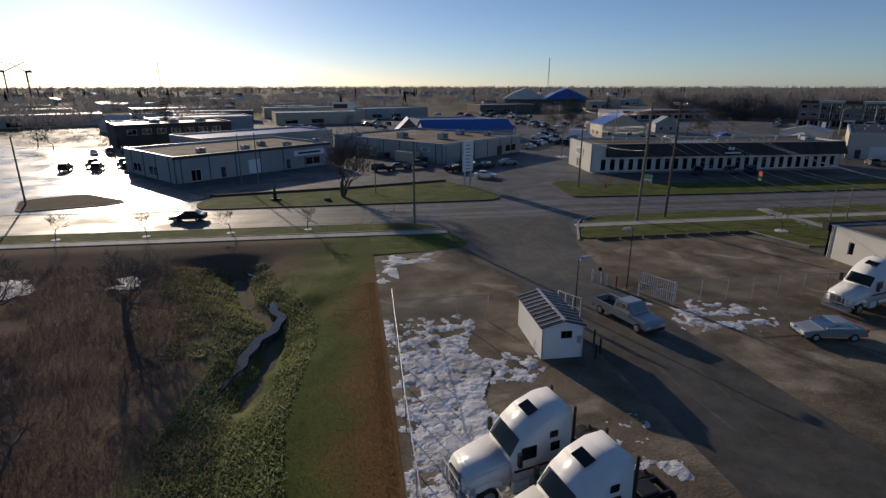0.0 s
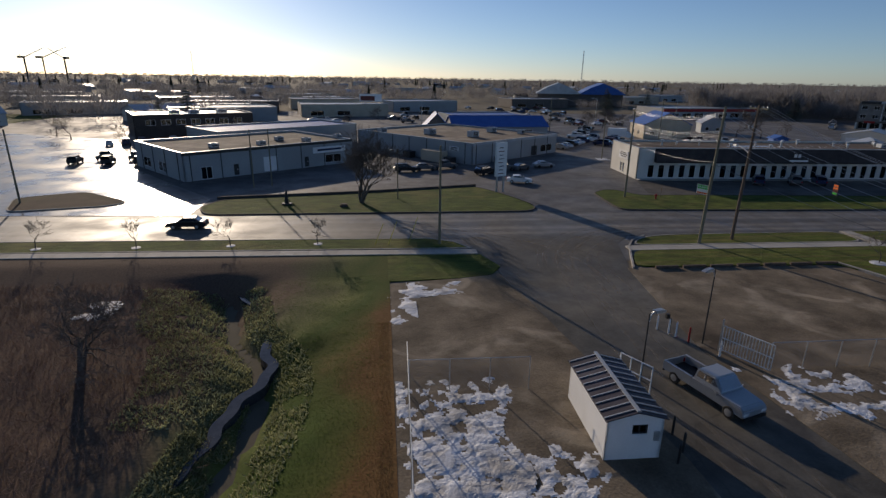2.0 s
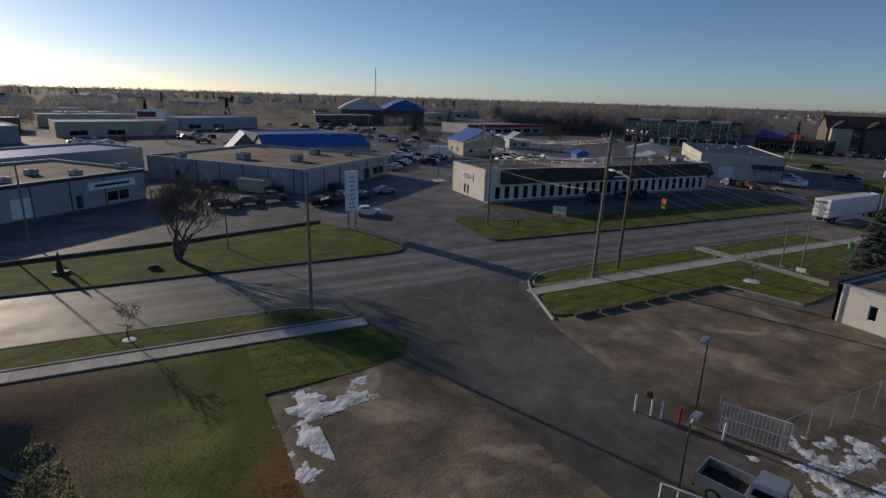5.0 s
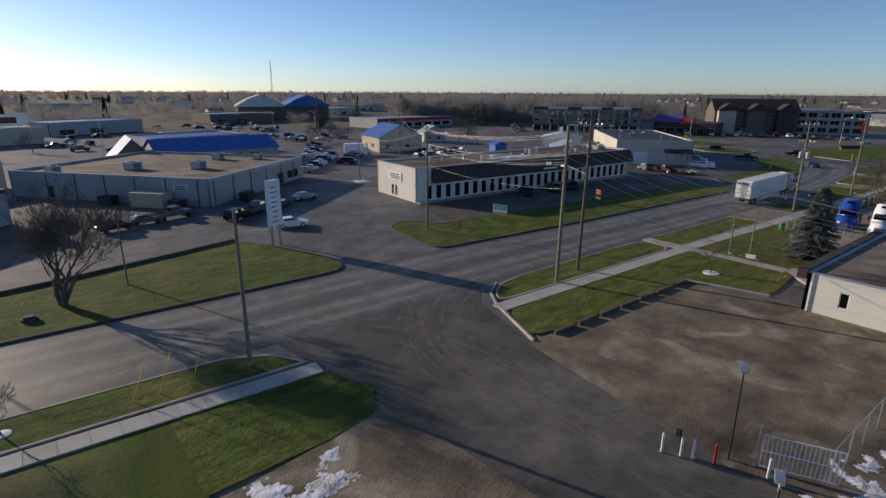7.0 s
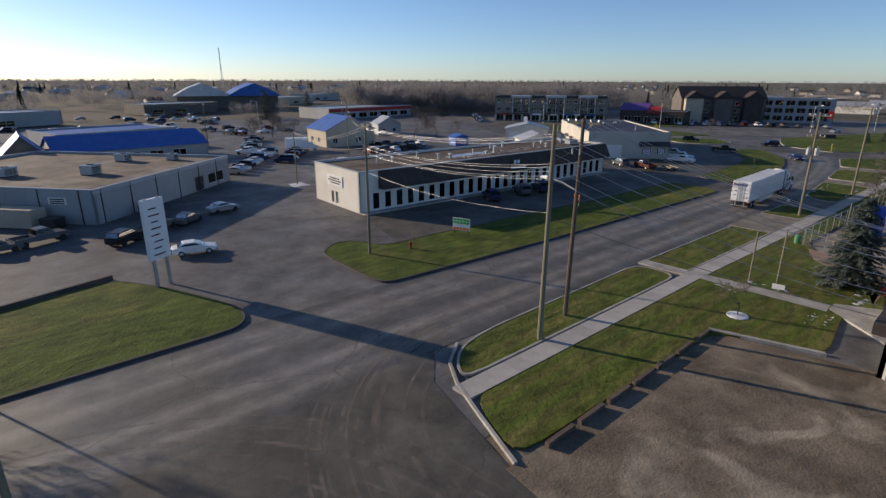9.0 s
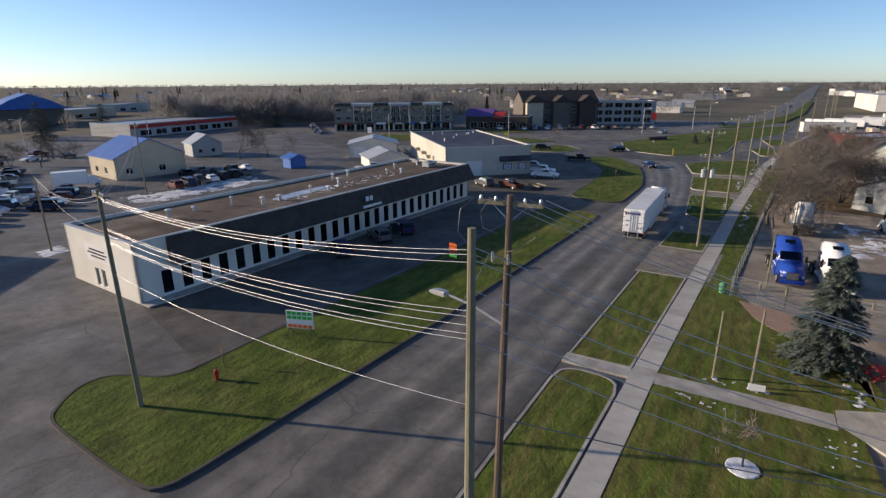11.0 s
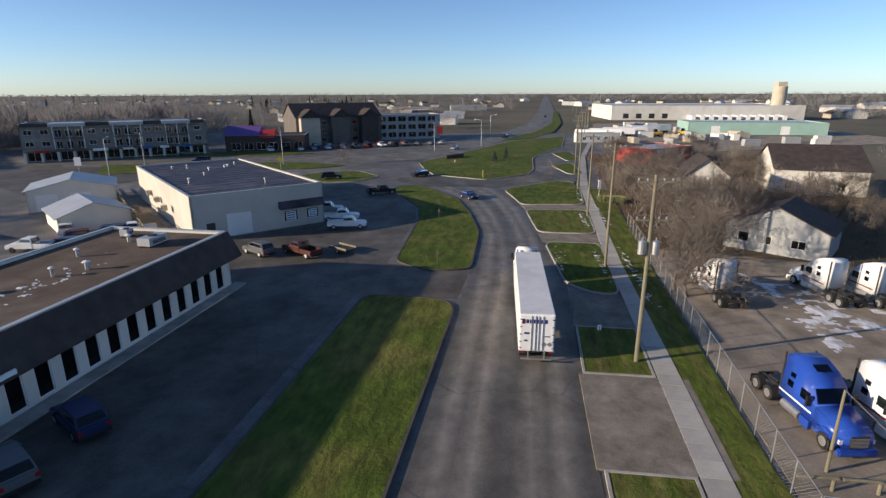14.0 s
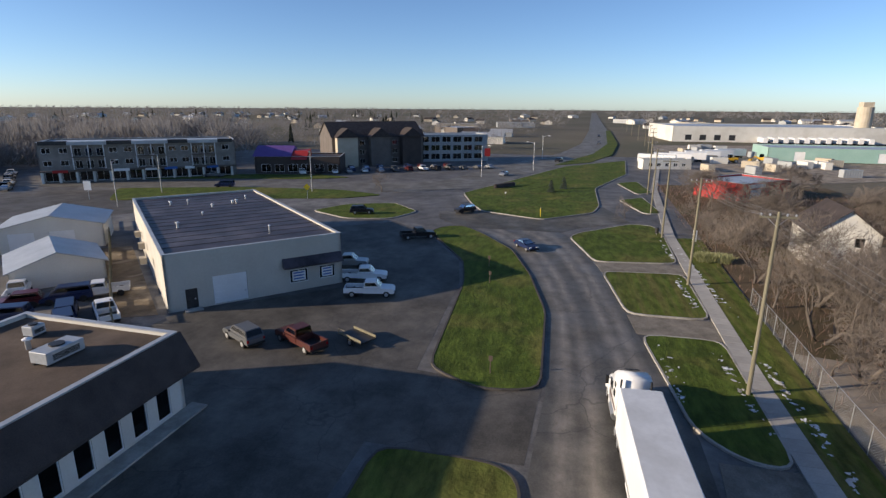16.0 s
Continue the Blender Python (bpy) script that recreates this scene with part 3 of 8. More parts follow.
def dusty_mat():
    """Thin pale dust that lets the asphalt show through in streaks."""
    m, n, l, b = node_mat("tyre_dust")
    b.inputs["Base Color"].default_value, b.inputs["Roughness"].default_value = (0.24, 0.21, 0.175, 1), 0.95
    tc, nz, mr, tr, mx = n.new("ShaderNodeTexCoord"), n.new("ShaderNodeTexNoise"), n.new("ShaderNodeMapRange"), n.new("ShaderNodeBsdfTransparent"), n.new("ShaderNodeMixShader")
    nz.inputs["Scale"].default_value, nz.inputs["Detail"].default_value, nz.inputs["Roughness"].default_value = 0.6, 8, 0.7
    mr.inputs["From Min"].default_value, mr.inputs["From Max"].default_value, mr.inputs["To Max"].default_value = 0.42, 0.7, 0.6
    l.new(tc.outputs["Object"], nz.inputs[0])
    l.new(nz.outputs[0], mr.inputs[0])
    l.new(mr.outputs[0], mx.inputs[0])
    l.new(tr.outputs[0], mx.inputs[1])
    l.new(b.outputs[0], mx.inputs[2])
    l.new(mx.outputs[0], n["Material Output"].inputs[0])
    return m


M["tyre_dust"] = dusty_mat()
rk_ = random.Random(8)
# wheel marks swinging out of the yard drive into the street, both ways
for cx, cy, r0, r1, a0, a1, count in ((38.0, 56.0, 13.5, 21.0, 182, 95, 13), (2.0, 55.0, 17.5, 24.5, -8, 82, 6), (20.5, 20.0, 0, 0, 0, 0, 4)):
    for k in range(count):
        w = rk_.uniform(0.16, 0.36)
        if r1:
            r = rk_.uniform(r0, r1)
            b0, b1 = a0 + rk_.uniform(-4, 8), a1 + rk_.uniform(-6, 14)
            line_ = [(cx + r * math.cos(radians(b0 + (b1 - b0) * q / 18)), cy + r * (1.0 - 0.1 * q / 18) * math.sin(radians(b0 + (b1 - b0) * q / 18))) for q in range(19)]
        else:
            xo = rk_.uniform(-2.2, 2.6)
            line_ = [(cx + xo + 0.4 * math.sin(q * 0.4 + k), cy + q * 2.2) for q in range(17)]
        pts = strip(line_, w)
        bm = bm_new()
        h = len(line_)
        vs = [bm.verts.new((x, y, 0.009 + 0.0006 * k)) for x, y in pts]
        for q in range(h - 1):
            bm.faces.new((vs[q], vs[q + 1], vs[2 * h - 2 - q], vs[2 * h - 1 - q]))
        setting("tyre_mark", bm, M["tyre_dust"], "pale dusty tyre mark curving over the asphalt", "tyre mark")


# ---- buildings ----
def wall_face(bm, length, height, thick, holes, m):
    """A wall along local x from 0 to length, its outer face at y = 0, with real openings (x0, z0, x1, z1), as one closed mesh."""
    xs = sorted({0.0, length, *[h[0] for h in holes], *[h[2] for h in holes]})
    zs = sorted({0.0, height, *[h[1] for h in holes], *[h[3] for h in holes]})
    made_v = {}

    def v(i, k, j):
        if (i, k, j) not in made_v:
            made_v[i, k, j] = bm.verts.new(m @ Vector((xs[i], thick * k, zs[j])))
        return made_v[i, k, j]

    def solid(i, j):
        if not (0 <= i < len(xs) - 1 and 0 <= j < len(zs) - 1):
            return False
        x, z = (xs[i] + xs[i + 1]) / 2, (zs[j] + zs[j + 1]) / 2
        return not any(h[0] < x < h[2] and h[1] < z < h[3] for h in holes)
    for i in range(len(xs) - 1):
        for j in range(len(zs) - 1):
            if not solid(i, j):
                continue
            bm.faces.new((v(i, 0, j), v(i + 1, 0, j), v(i + 1, 0, j + 1), v(i, 0, j + 1)))
            bm.faces.new((v(i, 1, j), v(i, 1, j + 1), v(i + 1, 1, j + 1), v(i + 1, 1, j)))
            for di, dj, a, b in ((-1, 0, (i, j), (i, j + 1)), (1, 0, (i + 1, j), (i + 1, j + 1)), (0, -1, (i, j), (i + 1, j)), (0, 1, (i, j + 1), (i + 1, j + 1))):
                if not solid(i + di, j + dj):
                    bm.faces.new((v(a[0], 0, a[1]), v(b[0], 0, b[1]), v(b[0], 1, b[1]), v(a[0], 1, a[1])))


def add_window(parent, x0, z0, x1, z1, m, frame_mat, bars=1):
    """A window in an opening: frame, with a glass pane under it."""
    bm = bm_new()
    t = 0.07
    for lo, hi in (((x0, 0.05, z0), (x0 + t, 0.16, z1)), ((x1 - t, 0.05, z0), (x1, 0.16, z1)), ((x0 + t, 0.05, z0), (x1 - t, 0.16, z0 + t)), ((x0 + t, 0.05, z1 - t), (x1 - t, 0.16, z1))):
        box(bm, lo, hi, m)
    for k in range(1, bars + 1):
        xm = x0 + (x1 - x0) * k / (bars + 1)
        box(bm, (xm - t / 2, 0.06, z0 + t), (xm + t / 2, 0.15, z1 - t), m)
    w = part("window", bm, frame_mat, parent)
    bm = bm_new()
    box(bm, (x0 + t, 0.09, z0 + t), (x1 - t, 0.11, z1 - t), m)
    part("pane", bm, M["glass"], w)
    return w


def flat_building(name, m, L, D, H, wall, roof, label, front=(), left=(), right=(), back=(), parapet=0.35, category="building", frame_mat=None, trim=None):
    """A flat-roofed building on local x 0..L, y 0..D. front, left, right: openings (x0, z0, x1, z1, kind)."""
    e = thing(name, m, label, category)
    sides = ((front, L, Matrix.Identity(4)), (right, D, pose(L, 0, 0, 0, 0, 90)), (back, L, pose(L, D, 0, 0, 0, 180)), (left, D, pose(0, D, 0, 0, 0, -90)))
    for holes, length, sm in sides:
        bm = bm_new()
        wall_face(bm, length, H, 0.3, [h[:4] for h in holes], sm)
        part("wall", bm, wall, e)
        for h in holes:
            if h[4] == "w":
                add_window(e, *h[:4], sm, frame_mat or M["white_paint"], 0 if h[2] - h[0] < 1.3 else 1)
            else:
                bm = bm_new()
                box(bm, (h[0] + 0.02, 0.08, h[1]), (h[2] - 0.02, 0.16, h[3] - 0.02), sm)
                if h[4] == "g":
                    for k in range(1, 5):
                        zz = h[1] + (h[3] - h[1]) * k / 5
                        box(bm, (h[0] + 0.05, 0.065, zz - 0.03), (h[2] - 0.05, 0.08, zz + 0.03), sm)
                d = part("door", bm, M["white_paint"] if h[4] == "g" else M["dark_steel"], e)
                bm = bm_new()
                box(bm, (h[2] - 0.35, 0.03, h[1] + 0.95), (h[2] - 0.2, 0.08, h[1] + 1.1), sm)
                part("handle", bm, M["steel"], d)
    bm = bm_new()
    box(bm, (0.3, 0.3, H - 0.55 - parapet + 0.35), (L - 0.3, D - 0.3, H - parapet))
    part("roof", bm, roof, e)
    bm = bm_new()
    for lo, hi in (((-0.06, -0.06, H), (L + 0.06, 0.34, H + 0.08)), ((-0.06, D - 0.34, H), (L + 0.06, D + 0.06, H + 0.08)), ((-0.06, 0.34, H), (0.34, D - 0.34, H + 0.08)), ((L - 0.34, 0.34, H), (L + 0.06, D - 0.34, H + 0.08))):
        box(bm, lo, hi)
    part("coping", bm, trim or M["grey_roof"], e)
    return e


def roof_unit(x, y, z, w, d, h, turn, label="boxy grey rooftop air unit"):
    e = thing("rooftop_unit", pose(x, y, z, 0, 0, turn), label, "air unit", "rooftop units")
    bm = box(bm_new(), (-w / 2, -d / 2, 0.12), (w / 2, d / 2, h))
    bmesh.ops.bevel(bm, geom=bm.edges[:], offset=0.04, segments=1, affect="EDGES")
    part("casing", bm, M["grey_roof"], e)
    bm = bm_new()
    for s in (-1, 1):
        box(bm, (-w / 2, s * d * 0.35 - 0.08, 0), (w / 2, s * d * 0.35 + 0.08, 0.12))
    part("skid", bm, M["dark_steel"], e)
    bm = bm_new()
    for k in range(6):
        box(bm, (-w * 0.35, -d / 2 - 0.03, 0.3 + k * (h - 0.5) / 6), (w * 0.35, -d / 2, 0.3 + (k + 0.6) * (h - 0.5) / 6))
    part("grille", bm, M["dark_steel"], e)
    tagged(part("fan_guard", tube(bm_new(), [(0, 0, h), (0, 0, h + 0.1)], min(w, d) * 0.32, 14), M["dark_steel"], e))
    return e


# the strip mall
ML = 58.0
mall_m = frame2(50.2, 106.2, 58.0, -2.8)
holes = []
x = 2.2
while x < ML - 1.8:
    holes.append((round(x, 2), 0.3, round(x + 1.2, 2), 2.75, "w"))
    x += 2.05
mall = flat_building("strip_mall", mall_m, ML, 13.5, 5.9, M["white_wall"], M["mall_roof"], "long white strip mall with dark mansard and flat gravel roof", front=holes, left=[(5.2, 0.3, 6.0, 2.2, "w"), (6.5, 0.3, 7.3, 2.2, "w")], parapet=0.25)
bm = bm_new()
profile(bm, [(-0.02, 5.85), (-0.02, 3.3), (-1.35, 3.3), (-1.35, 3.5)], 3.2, ML + 0.35)
part("mansard", bm, M["shingle"], mall, "dark brown shingled mansard")

# the warehouse store with the sheet-metal walls, and its neighbour
U = (0.77, 0.64)
store = flat_building("warehouse_store", frame2(21.2, 123.5, *U), 33.0, 40.0, 4.6, M["grey_wall"], M["roof_gravel"], "low grey warehouse store with flat gravel roof", front=[(22, 0.1, 24.5, 2.4, "d"), (26, 0.6, 31, 2.4, "w")], left=[(8, 0.2, 9.2, 2.2, "d")])
plaza = flat_building("plaza_building", frame2(-32.3, 105.5, *U), 36.0, 24.0, 5.0, M["grey_wall"], M["roof_gravel"], "long low grey plaza building in shade", front=[(3, 0.1, 5, 2.3, "w"), (9, 0.2, 10, 2.2, "d"), (15, 0.2, 18, 3.0, "g"), (24, 0.2, 25, 2.2, "d"), (29, 0.5, 33, 2.2, "w")], left=[(4, 0.6, 8, 2.4, "w"), (12, 0.6, 16, 2.4, "w")])
office = flat_building("office_building", frame2(-67.7, 171.8, 0.89, 0.46), 33.0, 22.0, 6.6, M["dark_wall"], M["grey_roof"], "dark two-storey office with a row of lit upper windows", front=[(3 + 4 * k, 3.6, 5.6 + 4 * k, 5.2, "w") for k in range(7)])

# the contractor's building with the loading door
shop = flat_building("workshop_building", frame2(123.6, 117.2, 13.9, -13.8), 19.5, 40.5, 6.3, M["shop_wall"], M["roof_dark"], "cream workshop with dark flat roof and white loading door", front=[(1.8, 0.1, 3.0, 2.3, "d"), (4.6, 0.15, 8.2, 3.3, "g"), (13.0, 1.0, 15.2, 2.6, "w"), (16.6, 1.0, 18.6, 2.6, "w")], parapet=0.2)
bm = bm_new()
profile(bm, [(-0.02, 4.1), (-0.02, 3.1), (-0.9, 3.0), (-0.9, 3.2)], 12.2, 19.4)
part("awning", bm, M["roof_dark"], shop, "dark sloping metal awning")

for k in range(16):
    part("seam", box(bm_new(), (0.35, 1.4 + k * 2.45, 6.1), (19.15, 1.46 + k * 2.45, 6.135)), M["dark_wall"], shop)
for x0, x1 in ((13.3, 14.9), (16.9, 18.3)):
    po = part("poster", box(bm_new(), (x0, 0.02, 1.2), (x1, 0.045, 2.4)), M["white_paint"], shop, "pale window poster with blue bars")
    for z in (1.4, 1.75, 2.1):
        part("lettering", box(bm_new(), (x0 + 0.15, 0.005, z), (x1 - 0.2, 0.019, z + 0.16)), M["blue_roof"], po)
part("step", box(bm_new(), (1.5, -0.9, 0), (3.3, -0.02, 0.15)), M["concrete"], shop)

# the white building by the yard
hall = flat_building("white_hall", frame2(50.7, 47.3, 0, -1), 22.0, 23.0, 3.5, M["white_wall"], M["roof_gravel"], "white stucco hall with brown roof beside the gravel lot", front=[(2.6, 1.0, 3.3, 2.4, "w"), (6.6, 1.0, 7.3, 2.4, "w"), (11, 1.0, 11.7, 2.4, "w")], left=[(9, 0.2, 10.2, 2.3, "d"), (15, 0.8, 17, 2.2, "w")], parapet=0.05)
bm = bm_new()
box(bm, (-0.75, -0.2, 2.9), (-0.02, 23.2, 3.75))
fas = part("fascia", bm, M["shingle"], hall, "brown ribbed metal eaves fascia")
for k in range(60):
    part("rib", box(bm_new(), (-0.8, -0.1 + k * 0.39, 2.92), (-0.75, 0.02 + k * 0.39, 3.73)), M["shingle"], fas)
part("downpipe", tube(bm_new(), [(0.5, -0.08, 0), (0.5, -0.08, 3.5)], 0.06, 6), M["steel"], hall)

# apartments over shops
M["taupe"] = mottle(surface("taupe_siding", (0.2, 0.185, 0.165), (0.27, 0.25, 0.225), 0.85, fine=6, coarse=0.4, bump=0.2), 0.4, 0.85, 1.15)
SOLID, BAYS = ((0.0, 8.0), (16.0, 23.5), (31.5, 38.0), (45.0, 50.5)), ((8.0, 16.0), (23.5, 31.5), (38.0, 45.0))
fl = [(1.0 + k * 4.05, 0.35, 4.3 + k * 4.05, 2.9, "w") for k in range(12)]
for a, b in SOLID:
    for st in (4.6, 8.0):
        n_win = 2 if b - a > 6 else 1
        for q in range(n_win):
            xm = a + (b - a) * (q + 0.5) / n_win
            fl.append((round(xm - 1.0, 2), st, round(xm + 1.0, 2), st + 1.4, "w"))
for a, b in BAYS:
    for st in (3.75, 7.15):
        for q in range(3):
            xm = a + (b - a) * (q + 0.5) / 3
            fl.append((round(xm - 0.85, 2), st, round(xm + 0.85, 2), st + 2.2, "w"))
apt = flat_building("apartment_block", frame2(198.4, 216.9, 30.5, -40.2), 50.5, 18.0, 11.0, M["taupe"], M["grey_roof"], "three-storey taupe apartment block with balconies above shops", front=fl)
for a, b in BAYS:
    for z in (3.4, 6.8):
        bal = part("balcony", box(bm_new(), (a + 0.1, -1.7, z), (b - 0.1, -0.02, z + 0.22)), M["brown_wall"], apt, "projecting balcony with dark railing")
        for q in range(22):
            part("baluster", box(bm_new(), (a + 0.15 + q * (b - a - 0.35) / 21, -1.66, z + 0.22), (a + 0.2 + q * (b - a - 0.35) / 21, -1.61, z + 1.25)), M["dark_steel"], bal)
        part("handrail", box(bm_new(), (a + 0.1, -1.7, z + 1.25), (b - 0.1, -1.58, z + 1.32)), M["dark_steel"], bal)
    for x in (a + 0.1, (a + b) / 2, b - 0.35):
        part("balcony_post", box(bm_new(), (x, -1.58, 3.62), (x + 0.25, -1.34, 10.3)), M["white_paint"], apt)
    part("bay_roof", box(bm_new(), (a - 0.6, -2.2, 10.3), (b + 0.6, 6.0, 11.0 + 0.25)), M["grey_roof"], apt, "pale flat roof slab over the balconies")
for a, b in SOLID:
    part("cornice", box(bm_new(), (a + 0.62, -0.8, 10.3), (b - 0.62, -0.02, 11.35)), M["dark_steel"], apt, "dark projecting roof cornice")
part("shop_band", box(bm_new(), (0, -1.3, 2.95), (50.5, -0.02, 3.35)), M["brown_wall"], apt, "dark canopy band over the shops")
for k in range(13):
    part("pier", box(bm_new(), (0.2 + k * 4.05, -1.25, 0), (0.75 + k * 4.05, -0.02, 2.95)), M["white_wall"], apt)
for k, (x, w, c) in enumerate(((3.0, 3.6, "red_paint"), (17.5, 4.0, "white_paint"), (25.5, 3.0, "white_paint"), (30.5, 3.4, "blue_roof"), (36.0, 2.6, "white_paint"), (42.0, 3.2, "blue_roof"))):
    part("shop_sign", box(bm_new(), (x, -1.42, 2.75), (x + w, -1.3, 3.5)), M[c], apt)
# low dark wall, added to give the shaded band behind the sign lawn
RW = [(-23, 91.6), (-12, 93.4), (-1, 95.3), (10, 98.1), (18, 100.2)]
bm = prism(bm_new(), strip(RW, 0.3), -0.1, 0.42)
tagged(mesh_ob("retaining_wall", bm, M["kerb_grime_shade"]), "low dark wall added to give the shaded band behind the lawn", "wall", kind="structure")
for k in range(7):
    tagged(mesh_ob("wheel_stop", box(bm_new(), (29.2 + k * 2.95, 57.15, 0.02), (31.6 + k * 2.95, 57.4, 0.32)), M["wood_dark"]), "dark timber wheel stop along the lawn edge", "wheel stop", "wheel stops")
bm = prism(bm_new(), [(49.4, 57.3), (49.7, 57.5), (51.8, 50.4), (51.5, 50.2)], -0.1, 0.2)
tagged(mesh_ob("kerb_stone", bm, M["concrete"]), "pale concrete kerb between lawn and gravel lot", "kerb", kind="structure")
lawn("lawn_highway", [(196, 190), (206, 160), (208, 134), (203, 120), (196, 128), (190, 150), (180, 178)], "grass strip along the highway before the workshop", kerb=False)
lawn("lawn_shops", [(219, 204), (231, 174), (236, 150), (232, 140), (226, 150), (221, 175), (212, 200)], "grass strip before the apartment block", kerb=False)
lawn("lawn_median", [(285, 80), (345, 62), (420, 50), (620, 36), (620, 32), (420, 44), (340, 54), (300, 66)], "grass shoulder along the highway", kerb=False)
bm = prism(bm_new(), [(121.4, 121.5), (123.0, 118.0), (146.5, 142), (144, 145.5)], -0.2, 0.0)
setting("alley", bm, M["gravel"], "pale dirt alley beside the workshop", "alley")
KERB = [(33.6, 68.7), (31.3, 67.0), (29.9, 64.8), (28.5, 61.4), (27.0, 57.5)]
tagged(mesh_ob("kerb_stone", prism(bm_new(), strip(KERB, 0.2), -0.1, 0.17), M["concrete"]), "pale rounded concrete kerb at the drive mouth", "kerb", kind="structure")

# ---- more large buildings ----
def gable_building(name, m, L, D, H, rise, wall, roof, label, front=(), left=(), right=(), category="house", over=0.4, ridge="x", group=""):
    """A gabled building on local x 0..L, y 0..D; its ridge runs along x or y."""
    e = thing(name, m, label, category, group)
    sides = ((front, L, Matrix.Identity(4)), (right, D, pose(L, 0, 0, 0, 0, 90)), ((), L, pose(L, D, 0, 0, 0, 180)), (left, D, pose(0, D, 0, 0, 0, -90)))
    for k, (holes, length, sm) in enumerate(sides):
        bm = bm_new()
        wall_face(bm, length, H, 0.2, [h[:4] for h in holes], sm)
        if (ridge == "x") == (k % 2 == 1):
            a = [sm @ Vector(c) for c in ((0, 0, H), (length, 0, H), (length / 2, 0, H + rise))]
            b = [sm @ Vector(c) for c in ((0, 0.2, H), (length, 0.2, H), (length / 2, 0.2, H + rise))]
            va, vb = [bm.verts.new(c) for c in a], [bm.verts.new(c) for c in b]
            bm.faces.new(va)
            bm.faces.new(vb[::-1])
            for i in range(3):
                bm.faces.new((va[i], vb[i], vb[(i + 1) % 3], va[(i + 1) % 3]))
        part("wall", bm, wall, e)
        for h in holes:
            if h[4] == "w":
                add_window(e, *h[:4], sm, M["white_paint"], 0 if h[2] - h[0] < 1.3 else 1)
            else:
                bm = bm_new()
                box(bm, (h[0] + 0.02, 0.06, h[1]), (h[2] - 0.02, 0.13, h[3] - 0.02), sm)
                if h[4] == "g":
                    for q in range(1, 5):
                        zz = h[1] + (h[3] - h[1]) * q / 5
                        box(bm, (h[0] + 0.05, 0.045, zz - 0.03), (h[2] - 0.05, 0.06, zz + 0.03), sm)
                part("door", bm, M["white_paint"], e)
    for s in (0, 1):
        bm = bm_new()
        w = D if ridge == "x" else L
        k = rise / (w / 2)
        t = 0.14
        if s == 0:
            pts = [(-over, H - over * k), (w / 2, H + rise), (w / 2, H + rise + t), (-over, H - over * k + t)]
        else:
            pts = [(w + over, H - over * k), (w / 2, H + rise), (w / 2, H + rise + t), (w + over, H - over * k + t)]
        profile(bm, pts, -over, (L if ridge == "x" else D) + over, "x" if ridge == "x" else "y")
        part("roof", bm, roof, e)
    return e


gable_building("garage_building", frame2(137.6, 156.4, 8.1, -10.4), 13.2, 11.0, 3.6, 1.6, M["white_wall"], M["grey_roof"], "white double garage with pale metal gable roof", front=[(1.2, 0.1, 4.4, 2.9, "g"), (6.2, 0.1, 9.4, 2.9, "g")], category="garage", ridge="y")
gable_building("shed_building", frame2(124.8, 139.0, 7.5, -6.0), 9.6, 10.0, 2.4, 1.7, M["white_wall"], M["grey_roof"], "low white shed with grey metal gable roof", category="shed", ridge="y")
gable_building("grey_house", frame2(130.4, 45.8, -7.0, -9.6), 11.5, 8.5, 3.4, 2.6, M["grey_wall"], M["shingle"], "grey sided house with dark shingled gable roof", front=[(1.6, 1.1, 2.9, 2.4, "w"), (4.8, 1.1, 5.5, 2.2, "w"), (7.6, 1.1, 9.2, 2.2, "w")], left=[(3.5, 0.2, 4.4, 2.2, "d")], ridge="y")
gable_building("white_house", frame2(158.5, 43.5, -1.0, -8.0), 8.0, 10.0, 5.0, 3.2, M["white_wall"], M["shingle"], "tall white house with steep dark gable roof among trees", front=[(1.4, 1.0, 2.6, 2.4, "w"), (5.0, 3.2, 6.2, 4.6, "w")], ridge="y")
gable_building("brown_house", frame2(172, 22, -3.0, -14.0), 16.0, 18.0, 5.0, 4.0, M["white_wall"], M["shingle"], "large white house with brown shingled roof", front=[(2, 1, 3.4, 2.6, "w"), (6, 1, 7.4, 2.6, "w"), (11, 1, 12.4, 2.6, "w")], ridge="x")
gable_building("blue_roof_house", frame2(86.0, 176.5, 16.0, -2.0), 15.0, 14.0, 4.6, 3.6, M["beige_wall"], M["blue_roof"], "tan house with bright blue metal gable roof", left=[(3, 1, 4.6, 2.4, "w"), (8, 1, 9.6, 2.4, "w")], front=[(2, 1, 3.4, 2.4, "w"), (9, 1, 10.6, 2.4, "w")], ridge="y")
gable_building("cottage", frame2(117.5, 196, 9.0, -3.0), 8.0, 8.0, 3.6, 2.4, M["grey_wall"], M["grey_roof"], "small pale cottage with grey roof", front=[(1.5, 1, 2.7, 2.2, "w"), (5, 1, 6.2, 2.2, "w")], ridge="y")
# red-fronted stores and far halls
red_store = flat_building("red_store", frame2(140.8, 268, 54, 6), 54, 24, 5.0, M["grey_wall"], M["grey_roof"], "long low store with a red band above its windows", front=[(4 + 7 * k, 0.4, 9 + 7 * k, 2.6, "w") for k in range(7)])
part("fascia", box(bm_new(), (0, -0.25, 3.3), (54, -0.02, 4.7)), M["red_paint"], red_store, "red sheet-metal fascia")
red_shop = flat_building("red_shop", frame2(213, 36, 0.63, -0.77), 18.0, 13.0, 4.4, M["red_paint"], M["grey_roof"], "red sheet-metal shop with pale roof", front=[(3, 0.2, 7, 3.2, "g"), (10, 0.8, 13, 2.4, "w")])
